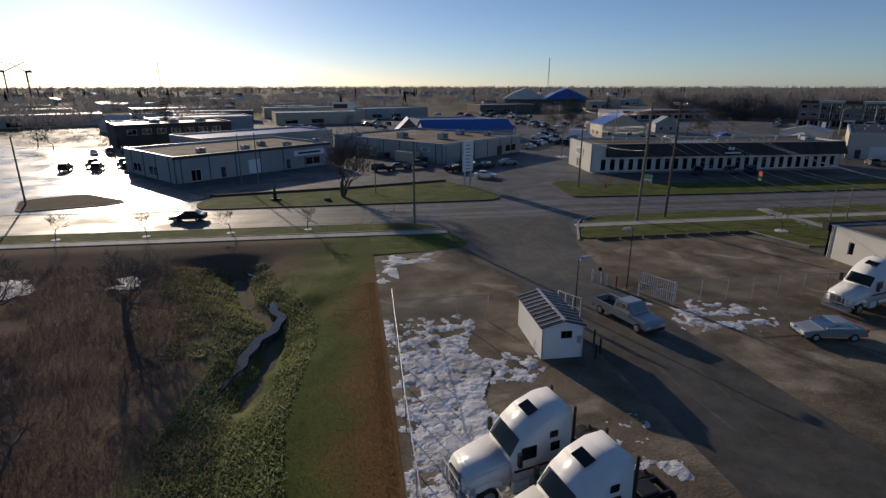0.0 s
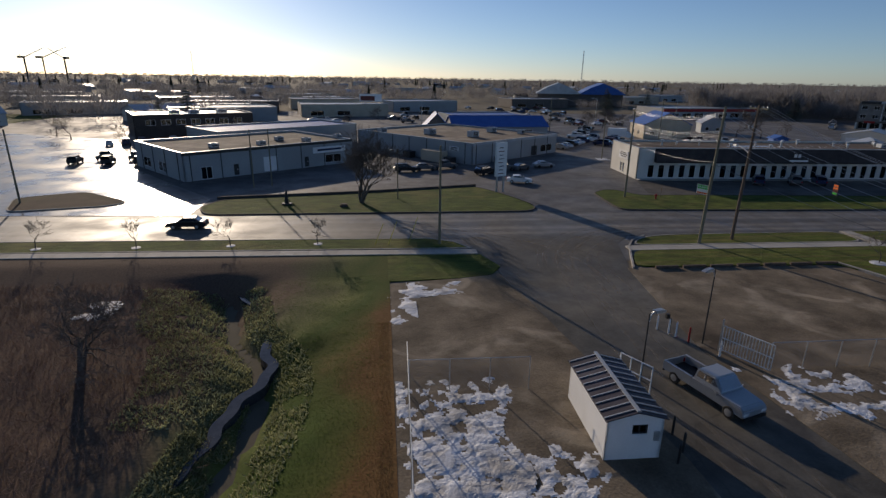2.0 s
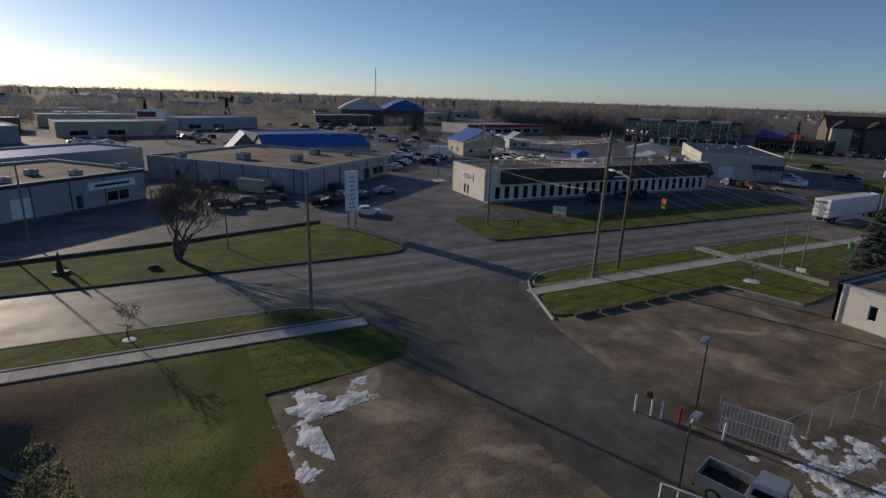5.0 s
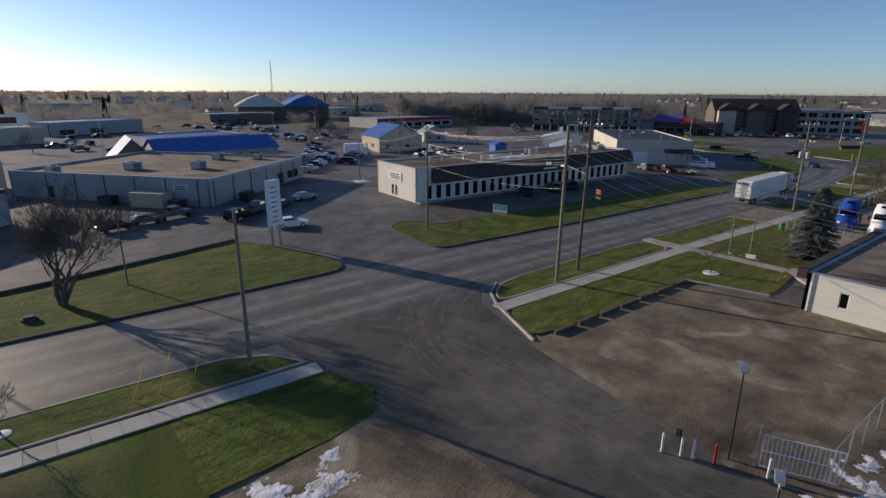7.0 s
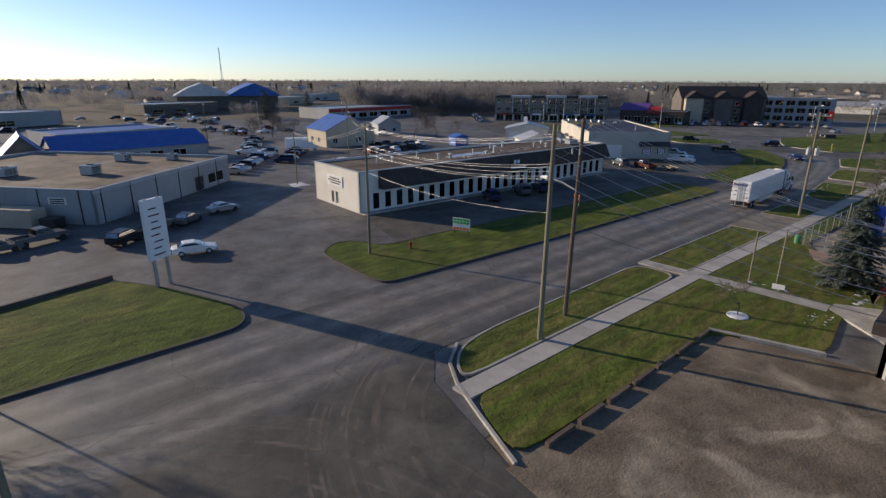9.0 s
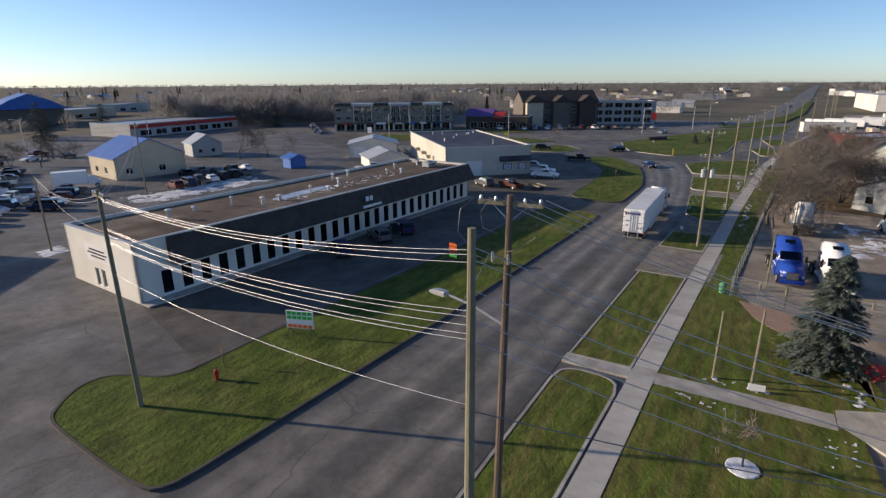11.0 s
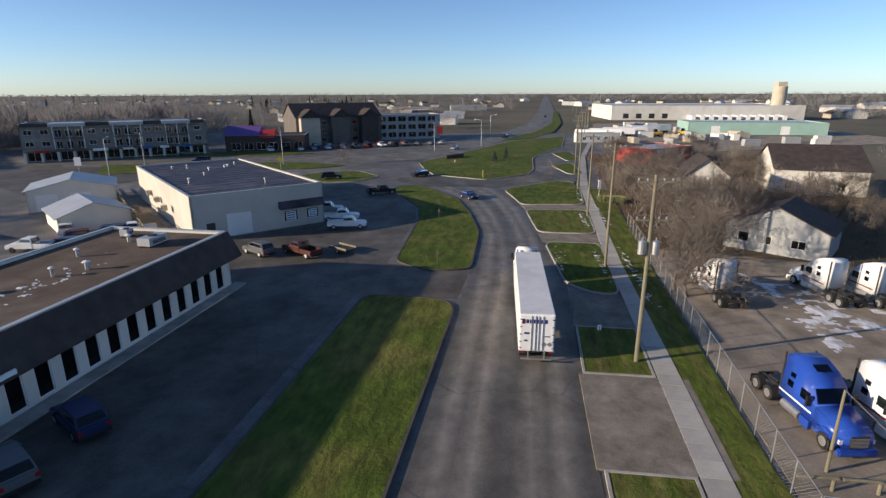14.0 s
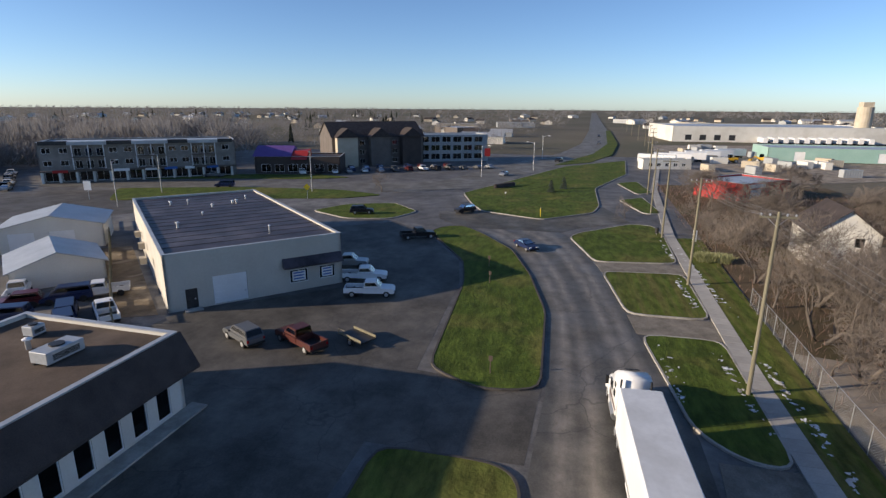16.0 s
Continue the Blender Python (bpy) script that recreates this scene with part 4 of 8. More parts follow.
part("fascia", box(bm_new(), (-0.1, -0.12, 2.9), (18.1, -0.02, 4.3)), M["red_paint"], red_shop, "red sheet-metal fascia")
part("signboard", box(bm_new(), (2, -0.25, 3.2), (8, -0.13, 4.1)), M["white_paint"], red_shop, "white signboard")
ware = flat_building("white_warehouse", frame2(460, 6, 8, -120), 132, 70, 10.0, M["white_wall"], M["grey_roof"], "very long white warehouse with loading docks", front=[(8 + 9 * k, 1.2, 12 + 9 * k, 4.6, "d") for k in range(4)] + [(52 + 6 * k, 1.2, 55 + 6 * k, 4.2, "g") for k in range(11)])
flat_building("green_shed", frame2(330, -8, -3, -52), 60, 24, 5.6, surface("pale_green_metal", (0.26, 0.42, 0.36), (0.34, 0.5, 0.44), 0.5, fine=2, coarse=0.2, bump=0.1), M["grey_roof"], "long pale green metal shed", front=[(10, 0.2, 14, 4, "g"), (40, 0.2, 44, 4, "g")])
flat_building("site_office", frame2(281, 48.5, 4.0, -17.0), 17.5, 5, 3.6, M["white_wall"], M["grey_roof"], "white portable site office", front=[(2 + 3 * k, 1, 3.4 + 3 * k, 2.2, "w") for k in range(5)])
blue_office = flat_building("blue_office", frame2(284, 133, 12, -26), 29, 16, 10.5, M["grey_wall"], M["grey_roof"], "modern three-storey office with blue-grey glass bands", front=[(1.5 + 4.4 * k, 1.0 + 3.3 * s, 5.0 + 4.4 * k, 3.2 + 3.3 * s, "w") for k in range(6) for s in range(3)])
dine = flat_building("restaurant", frame2(233.5, 173, 7.5, -26), 27, 15, 5.4, M["dark_wall"], M["roof_dark"], "dark brick restaurant with stone piers", front=[(2 + 4.2 * k, 0.6, 5 + 4.2 * k, 3.0, "w") for k in range(6)])
M["purple"] = surface("purple_metal", (0.10, 0.05, 0.2), (0.15, 0.08, 0.28), 0.6, fine=4, coarse=0.5, bump=0.05)
part("roof_slope", profile(bm_new(), [(-0.6, 5.5), (15.6, 5.5), (7.5, 8.4)], -0.6, 11.5), M["purple"], dine, "purple metal gabled roof")
part("canopy", profile(bm_new(), [(-1.6, 4.6), (9.0, 4.6), (9.0, 7.2), (4.0, 7.0)], 11.6, 16.5), M["red_paint"], dine, "red rounded canopy")
part("side_wall", box(bm_new(), (-0.12, 0.2, 0), (-0.01, 14.8, 5.4)), M["beige_wall"], dine)
hotel = gable_building("hotel_building", frame2(258, 157, 22, -26), 36, 16, 10.5, 5.0, M["brown_wall"], M["shingle"], "brown three-storey hotel with dark hipped roofs", front=[(1.6 + 4.3 * k, 1.0 + 3.2 * s, 3.6 + 4.3 * k, 2.6 + 3.2 * s, "w") for k in range(8) for s in range(3)], category="building")
for k, wm in ((0, M["beige_wall"]), (1, M["brown_wall"]), (2, M["dark_wall"])):
    bm = bm_new()
    x0 = 1 + k * 12.5
    box(bm, (x0, -3.0, 0), (x0 + 7.5, -0.02, 10.4))
    w = part("bay", bm, wm, hotel, "projecting bay under a small gable")
    bm = bm_new()
    profile(bm, [(x0 - 0.5, 10.4), (x0 + 8.0, 10.4), (x0 + 3.75, 13.6)], -3.6, 3.0, "y")
    part("gable_roof", bm, M["shingle"], w)
arena = thing("arena_building", frame2(112, 392, 56, -17), "large dark arena with wavy pale roofs", "building")
part("wall", box(bm_new(), (0, 0, 0), (58, 40, 8)), M["brown_wall"], arena)
for k in range(2):
    bm = bm_new()
    profile(bm, [(-2 + k * 30, 8), (30 + k * 30, 8), (22 + k * 30, 12.5), (14 + k * 30, 15.5), (6 + k * 30, 12.5)], -2, 42, "y")
    part("roof", bm, M["grey_roof"] if k == 0 else M["blue_roof"], arena)
# blue gabled canopies behind the warehouse store
gable_building("blue_canopy_store", frame2(14.5, 178.5, 0.97, -0.05), 9.0, 14, 2.6, 4.6, M["brown_wall"], M["blue_roof"], "store entrance under a steep blue metal gable", ridge="y", category="building")
gable_building("blue_store_wing", frame2(24.2, 179.5, 0.99, 0.03), 31, 15, 3.4, 2.8, M["grey_wall"], M["blue_roof"], "low store wing with a long blue metal roof", front=[(3 + 5 * k, 0.4, 6 + 5 * k, 2.4, "w") for k in range(5)], category="building")
flat_building("low_store", frame2(28, 205, 0.97, 0.2), 30, 20, 5.0, M["grey_wall"], M["blue_roof"], "low store with a blue metal roof edge", front=[(3 + 6 * k, 0.5, 7 + 6 * k, 2.6, "w") for k in range(4)])
flat_building("plaza_wing", frame2(-36, 140, 0.77, 0.64), 40, 18, 5.2, M["grey_wall"], M["blue_roof"], "rear plaza wing with blue metal roof", front=[(5, 0.5, 9, 2.4, "w")])
gable_building("blue_kiosk", frame2(116, 156, 4, -1), 4, 4, 2.4, 0.8, M["blue_roof"], M["blue_roof"], "small blue metal garden shed", category="shed", ridge="y")

# rooftop details
for x, y, w, d, h in ((24, 140, 2.4, 1.8, 1.5), (31, 152, 2.2, 1.8, 1.4), (14, 146, 2.6, 2.0, 1.4), (38, 148, 1.6, 1.4, 1.2), (2, 150, 2, 1.6, 1.2)):
    roof_unit(x, y, 4.25, w, d, h, 40)
for x, y in ((-22, 120), (-14, 126), (-30, 116), (-8, 133), (-20, 128)):
    roof_unit(x, y, 4.65, 1.6, 1.3, 0.9, 40)
for x, y in ((-55, 184), (-48, 188), (-60, 182)):
    roof_unit(x, y, 6.25, 3, 2, 1.3, 27)
roof_unit(103.6, 108.4, 5.65, 2.6, 1.4, 0.9, -3, "white boxy rooftop air unit")
roof_unit(106, 113, 5.65, 1.0, 0.9, 0.8, 0)


def roof_vent(x, y, z, h, r, cap=True, group="roof vents"):
    e = thing("roof_vent", pose(x, y, z), "thin galvanised roof vent pipe with a cap", "vent", group)
    part("pipe", tube(bm_new(), [(0, 0, 0), (0, 0, h)], r, 8), M["steel"], e)
    if cap:
        part("cap", tube(bm_new(), [(0, 0, h), (0, 0, h + 0.06), (0, 0, h + 0.16)], [r * 1.9, r * 1.9, r * 0.6], 8), M["white_paint"], e)


rv = random.Random(5)
for k in range(14):
    roof_vent(58 + k * 3.5 + rv.uniform(-1, 1), 108.5 + rv.uniform(0, 6), 5.6, rv.uniform(0.5, 1.2), rv.uniform(0.1, 0.22))
for k in range(9):
    a, b = rv.uniform(2, 17), rv.uniform(4, 34)
    p = shop.matrix_world @ Vector((a, b, 6.1))
    roof_vent(p.x, p.y, 6.05, rv.uniform(0.4, 0.9), rv.uniform(0.08, 0.15))
# snow and ponded ice on the mall roof
ice = mall_m @ Vector((26, 6, 5.67))
bm = bm_new()
prism(bm, smooth_line([(ice.x - 5, ice.y - 1.2), (ice.x + 4, ice.y - 0.6), (ice.x + 6, ice.y + 0.9), (ice.x - 1, ice.y + 1.3), (ice.x - 6, ice.y + 0.4)]), 5.64, 5.67)
tagged(mesh_ob("ice_patch", bm, surface("pond_ice", (0.2, 0.22, 0.27), (0.5, 0.52, 0.58), 0.25, fine=4, coarse=0.6, bump=0.1)), "pale blue ice pond on the flat roof", "ice")
# white curb snow piles beside the mall
# boards and bars on the mall
bm = bm_new()
box(bm, (-0.12, 4.6, 3.0), (-0.02, 9.2, 4.6))
sg = part("signboard", bm, M["white_paint"], mall, "white signboard with two dark lines of writing")
bm = bm_new()
for zz, y0, y1 in ((4.1, 5.4, 8.4), (3.75, 5.0, 8.8), (3.4, 5.4, 8.2)):
    box(bm, (-0.15, y0, zz), (-0.12, y1, zz + 0.16))
part("lettering", bm, M["black"], sg)
bm = bm_new()
box(bm, (30.0, -1.35, 4.5), (30.5, -1.22, 5.1), None)
box(bm, (30.8, -1.35, 4.5), (31.3, -1.22, 5.1))
box(bm, (29.0, -1.75, 3.75), (32.6, -1.6, 4.05))
part("lettering", bm, M["white_paint"], mall, "white number plate bars and lettering on the mansard")
for x0, x1 in ((8, 12), (16, 20), (22.5, 25.5), (36, 40), (46, 49)):
    bm = box(bm_new(), (x0, -0.1, 2.72), (x1, -0.03, 3.1))
    part("signboard", bm, M["white_paint"], mall, "narrow white shop sign")
part("walkway", box(bm_new(), (0, -1.35, 0), (ML + 0.6, -0.02, 0.14)), M["concrete"], mall, "concrete walkway along the shop fronts")


# ---- vehicles ----
def paint(name, c, rough=0.3, metal=0.0):
    return surface(name, tuple(v * 0.9 for v in c), c, rough, fine=6, coarse=0.8, bump=0.0, metal=metal, stain=tuple(v * 0.75 + 0.03 for v in c), stain_amount=0.3)


PAINTS = {"white": paint("car_white", (0.78, 0.78, 0.77)), "silver": paint("car_silver", (0.42, 0.44, 0.46), 0.3, 0.5), "black": paint("car_black", (0.02, 0.02, 0.022)), "blue": paint("car_blue", (0.018, 0.03, 0.085)), "red": paint("car_red", (0.11, 0.02, 0.02)), "grey": paint("car_grey", (0.12, 0.125, 0.13)), "green": paint("car_green", (0.10, 0.28, 0.14)), "tan": paint("car_tan", (0.2, 0.17, 0.12)), "truck_blue": paint("truck_blue", (0.02, 0.07, 0.38))}
PAINTS["maroon"] = paint("car_maroon", (0.09, 0.03, 0.025))
M["lamp_red"] = surface("tail_lens", (0.3, 0.01, 0.01), (0.38, 0.02, 0.02), 0.2, bump=0)
M["lamp_clear"] = surface("head_lens", (0.6, 0.62, 0.64), (0.72, 0.74, 0.76), 0.1, bump=0)


def wheel(parent, x, y, r, w, side, near=True):
    ty = part("wheel", tube(bm_new(), [(x, y - w / 2, r), (x, y - w / 2 + 0.03, r), (x, y + w / 2 - 0.03, r), (x, y + w / 2, r)], [r * 0.9, r, r, r * 0.9], 16), M["rubber"], parent, "black tyre")
    if not near:
        return
    yo = y + side * (w / 2 + 0.005)
    part("rim", tube(bm_new(), [(x, yo - side * 0.04, r), (x, yo, r), (x, yo + side * 0.012, r)], [r * 0.62, r * 0.6, r * 0.3], 12), M["steel"], ty)


def shell(bm, outline, w, taper=None, bev=0.06):
    """A body: its side outline (x, z) extruded over the width w, narrowed by taper(x, z), edges rounded."""
    profile(bm, outline, -w / 2, w / 2, "y")
    if taper:
        for v in bm.verts:
            v.co.y *= taper(v.co.x, v.co.z)
    if bev:
        bmesh.ops.bevel(bm, geom=bm.edges[:], offset=bev, segments=2, affect="EDGES", clamp_overlap=True)
    return bm


def car(name, m, colour, label, kind_of="car", group="", near=True):
    """kind_of: car, suv, van or pickup; local x points forward, the origin is on the ground under the middle."""
    e = thing(name, m, label, kind_of if kind_of != "suv" else "car", group)
    p = PAINTS[colour]
    L, W = {"car": (4.6, 1.8), "suv": (4.7, 1.88), "van": (5.0, 1.95), "pickup": (5.8, 1.98)}[kind_of]
    h = L / 2
    if kind_of == "car":
        lower = [(-h, 0.35), (-h, 0.85), (-h + 0.35, 0.98), (-0.9, 0.98), (0.9, 0.95), (h - 0.3, 0.78), (h, 0.6), (h, 0.3)]
        cabin = [(-h + 0.55, 0.95), (-h + 1.25, 1.42), (0.1, 1.45), (1.05, 0.93)]
    elif kind_of == "suv":
        lower = [(-h, 0.4), (-h, 1.0), (-h + 0.1, 1.08), (1.0, 1.08), (h - 0.25, 0.95), (h, 0.75), (h, 0.38)]
        cabin = [(-h + 0.1, 1.05), (-h + 0.45, 1.7), (0.3, 1.74), (1.1, 1.05)]
    elif kind_of == "van":
        lower = [(-h, 0.38), (-h, 1.05), (-h + 0.1, 1.1), (1.5, 1.08), (h - 0.2, 0.9), (h, 0.7), (h, 0.36)]
        cabin = [(-h + 0.05, 1.08), (-h + 0.25, 1.85), (0.7, 1.88), (1.65, 1.06)]
    else:
        lower = [(-h, 0.5), (-h, 1.12), (-0.55, 1.12), (-0.5, 1.14), (1.25, 1.14), (h - 0.25, 1.05), (h, 0.9), (h, 0.45)]
        cabin = [(-0.62, 1.1), (-0.5, 1.82), (0.75, 1.86), (1.4, 1.12)]
    bm = shell(bm_new(), lower, W, lambda x, z: 1.0 - 0.06 * max(0, abs(x) - h + 0.6) / 0.6, 0.07)
    if kind_of == "pickup":
        # the open bed between its sides
        bm.free()
        bm = bm_new()
        shell(bm, [(-0.75, 0.5), (-0.75, 1.12), (-0.5, 1.14), (1.25, 1.14), (h - 0.25, 1.05), (h, 0.9), (h, 0.45)], W, lambda x, z: 1.0 - 0.05 * max(0, x - h + 0.6) / 0.6, 0.07)
        for s in (-1, 1):
            box(bm, (-h, s * (W / 2 - 0.09) - 0.07, 0.55), (-0.72, s * (W / 2 - 0.09) + 0.07, 1.14))
    body = part("body", bm, p, e, smooth=False)
    if kind_of == "pickup":
        part("bed_floor", box(bm_new(), (-h + 0.06, -W / 2 + 0.16, 0.55), (-0.76, W / 2 - 0.16, 0.66)), M["black"], e)
        part("tailgate", box(bm_new(), (-h, -W / 2 + 0.17, 0.56), (-h + 0.06, W / 2 - 0.17, 1.12)), p, e)
    zr = max(z for _, z in cabin)

    def narrow(x, z):
        return 1.0 - 0.16 * max(0, z - 1.0) / (zr - 1.0)
    part("cabin", shell(bm_new(), cabin, W - 0.1, narrow, 0.05), p, e)
    # glass, just proud of the cabin
    (xb0, zb0), (xb1, zb1), (xf1, zf1), (xf0, zf0) = cabin
    for nm, (ax, az), (bx, bz) in (("windshield", (xf0, zf0), (xf1, zf1)), ("rear_window", (xb0, zb0), (xb1, zb1))):
        bm = bm_new()
        q = []
        for t in (0.16, 0.9):
            x, z = ax + (bx - ax) * t, az + (bz - az) * t
            off = 0.03 if nm == "windshield" else -0.03
            wy = (W - 0.1) / 2 * narrow(x, z) - 0.1
            q.append([(x + off, -wy, z + 0.02), (x + off, wy, z + 0.02)])
        f = [bm.verts.new(c) for c in (q[0][0], q[0][1], q[1][1], q[1][0])]
        bm.faces.new(f)
        bmesh.ops.solidify(bm, geom=bm.faces[:], thickness=0.015)
        part(nm, bm, M["autoglass"], e)
    for s in (-1, 1):
        bm = bm_new()
        pts = []
        for x, z in ((xb0 + (xb1 - xb0) * 0.35 + 0.1, zb0 + (zb1 - zb0) * 0.35), (xb1 + 0.12, zb1 - 0.1), (xf1 - 0.05, zf1 - 0.1), (xf0 - (xf0 - xf1) * 0.35 - 0.12, zf0 + (zf1 - zf0) * 0.35)):
            pts.append(bm.verts.new((x, s * ((W - 0.1) / 2 * narrow(x, z) + 0.012), z)))
        bm.faces.new(pts)
        bmesh.ops.solidify(bm, geom=bm.faces[:], thickness=0.012)
        part("side_window", bm, M["autoglass"], e)
        if near:
            part("mirror", box(bm_new(), (xf0 - 0.35, s * (W / 2 + 0.02) - 0.08, 1.0), (xf0 - 0.22, s * (W / 2 + 0.02) + 0.08, 1.14)), p, e)
        if near:
            part("headlight", box(bm_new(), (h - 0.1, s * (W / 2 - 0.3) - 0.2, 0.62), (h + 0.012, s * (W / 2 - 0.3) + 0.2, 0.78)), M["lamp_clear"], e)
        if near:
            part("tail_light", box(bm_new(), (-h - 0.012, s * (W / 2 - 0.17) - 0.1, 0.7), (-h + 0.08, s * (W / 2 - 0.17) + 0.1, 0.95)), M["lamp_red"], e)
        r = 0.32 if kind_of == "car" else 0.38
        for x in (-h + 0.95, h - 0.9):
            wheel(e, x, s * (W / 2 - 0.12), r, 0.24, s, near)
    if not near:
        return e
    part("bumper", box(bm_new(), (h - 0.05, -W / 2 + 0.1, 0.32), (h + 0.06, W / 2 - 0.1, 0.5)), M["black"], e)
    part("bumper", box(bm_new(), (-h - 0.06, -W / 2 + 0.1, 0.38), (-h + 0.05, W / 2 - 0.1, 0.55)), M["black"], e)
    return e


def tractor(name, m, paint_m, label, guard=False, stripe=True):
    """A long-nosed highway tractor; local x forward, the origin on the ground under the bumper."""
    e = thing(name, m, label, "truck")
    w = 2.35
    bm = shell(bm_new(), [(-0.1, 0.75), (-0.15, 1.45), (-0.45, 1.72), (-2.3, 2.12), (-2.3, 0.75)], w, lambda x, z: 0.78 + 0.22 * min(1, (-x) / 1.8), 0.12)
    hood = part("hood", bm, paint_m, e, smooth=True)
    part("grille", box(bm_new(), (-0.12, -0.52, 0.8), (-0.03, 0.52, 1.5)), M["dark_steel"], hood)
    for k in range(7):
        part("grille_bar", box(bm_new(), (-0.03, -0.5, 0.86 + k * 0.09), (-0.015, 0.5, 0.9 + k * 0.09)), M["steel"], hood)
    bm = shell(bm_new(), [(-2.25, 0.95), (-2.25, 2.1), (-2.85, 3.0), (-3.5, 3.55), (-4.5, 3.95), (-5.4, 3.95), (-5.45, 0.95)], w, lambda x, z: 1.0 - 0.12 * max(0, z - 2.3) / 1.7, 0.12)
    cab = part("cab", bm, paint_m, e, smooth=True)
    bm = bm_new()
    v = [bm.verts.new(c) for c in ((-2.28, -0.98, 2.2), (-2.28, 0.98, 2.2), (-2.76, 0.92, 2.93), (-2.76, -0.92, 2.93))]
    bm.faces.new(v)
    bmesh.ops.solidify(bm, geom=bm.faces[:], thickness=0.05)
    part("windshield", bm, M["autoglass"], cab)
    part("skylight", box(bm_new(), (-4.0, -0.45, 3.78), (-3.45, 0.45, 3.82), pose(0, 0, 0.0) @ pose(-3.7, 0, 3.62, 0, 21, 0) @ pose(3.7, 0, -3.66)), M["autoglass"], cab)
    for s in (-1, 1):
        y = s * (w / 2)
        for x0, z0, x1, z1, nm in ((-3.5, 2.0, -2.75, 2.6, "side_window"), (-4.7, 2.1, -4.25, 2.5, "sleeper_window"), (-4.6, 2.75, -4.2, 3.05, "sleeper_window")):
            part(nm, box(bm_new(), (x0, y * (0.985 if z1 < 2.7 else 0.95) - 0.03, z0), (x1, y * (0.985 if z1 < 2.7 else 0.95) + 0.03, z1)), M["autoglass"], cab)
        part("mirror", box(bm_new(), (-2.6, s * 1.42 - 0.11, 1.95), (-2.45, s * 1.42 + 0.11, 2.6)), M["black"], e)
        part("mirror_arm", tube(bm_new(), [(-2.6, s * 1.1, 2.4), (-2.52, s * 1.42, 2.4)], 0.025, 6), M["steel"], e)
        part("fender", tube(bm_new(), [(-1.95, s * 1.02, 0.72), (-1.75, s * 1.02, 1.05), (-1.2, s * 1.02, 1.2), (-0.65, s * 1.02, 1.05), (-0.45, s * 1.02, 0.72)], 0.2, 8), paint_m, e)
        part("headlight", box(bm_new(), (-0.35, s * 0.88 - 0.14, 0.95), (-0.2, s * 0.88 + 0.14, 1.2)), M["lamp_clear"], e)
        part("fuel_tank", tube(bm_new(), [(-4.9, s * 0.98, 0.72), (-3.3, s * 0.98, 0.72)], 0.32, 12), M["steel"], e)
        part("step", box(bm_new(), (-3.2, s * 1.08 - 0.12, 0.4), (-2.4, s * 1.08 + 0.12, 0.95)), paint_m, e)
        part("exhaust_pipe", tube(bm_new(), [(-5.58, s * 0.95, 0.9), (-5.58, s * 0.95, 3.9)], 0.07, 8), M["dark_steel"], e)
        wheel(e, -1.2, s * 1.02, 0.5, 0.3, s)
        for x in (-6.35, -7.65):
            wheel(e, x, s * 0.93, 0.5, 0.56, s)
            part("mudflap", box(bm_new(), (x - 0.6, s * 0.93 - 0.28, 0.25), (x - 0.57, s * 0.93 + 0.28, 0.85)), M["black"], e) if x < -7 else None
        part("frame_rail", box(bm_new(), (-8.2, s * 0.43 - 0.05, 0.75), (-5.3, s * 0.43 + 0.05, 1.05)), M["dark_steel"], e)
        if stripe:
            part("stripe", box(bm_new(), (-5.35, s * (w / 2 + 0.004) - 0.008, 1.45), (-2.4, s * (w / 2 + 0.004) + 0.008, 1.56)), PAINTS["red"] if name != "blue_tractor" else PAINTS["white"], cab, "thin dark stripe")
    bm = box(bm_new(), (-7.6, -0.45, 1.08), (-6.6, 0.45, 1.2))
    bmesh.ops.bevel(bm, geom=bm.edges[:], offset=0.05, segments=1, affect="EDGES")
    part("fifth_wheel", bm, M["dark_steel"], e, "greasy fifth-wheel plate")
    part("crossmember", box(bm_new(), (-8.25, -0.7, 0.7), (-8.15, 0.7, 1.0)), M["dark_steel"], e)
    bm = box(bm_new(), (-0.3, -1.12, 0.3), (0.06, 1.12, 0.72))
    bmesh.ops.bevel(bm, geom=bm.edges[:], offset=0.07, segments=2, affect="EDGES")
    part("bumper", bm, M["steel"] if guard else paint_m, e)
    if guard:
        bm = bm_new()
        for y in (-0.9, -0.45, 0, 0.45, 0.9):
            tube(bm, [(0.1, y, 0.4), (0.12, y, 1.5)], 0.035, 6)
        for z in (0.45, 0.95, 1.5):
            tube(bm, [(0.11, -0.95, z), (0.11, 0.95, z)], 0.035, 6)
        tagged(part("grille_guard", bm, M["steel"], e), "chromed tube grille guard")
    return e


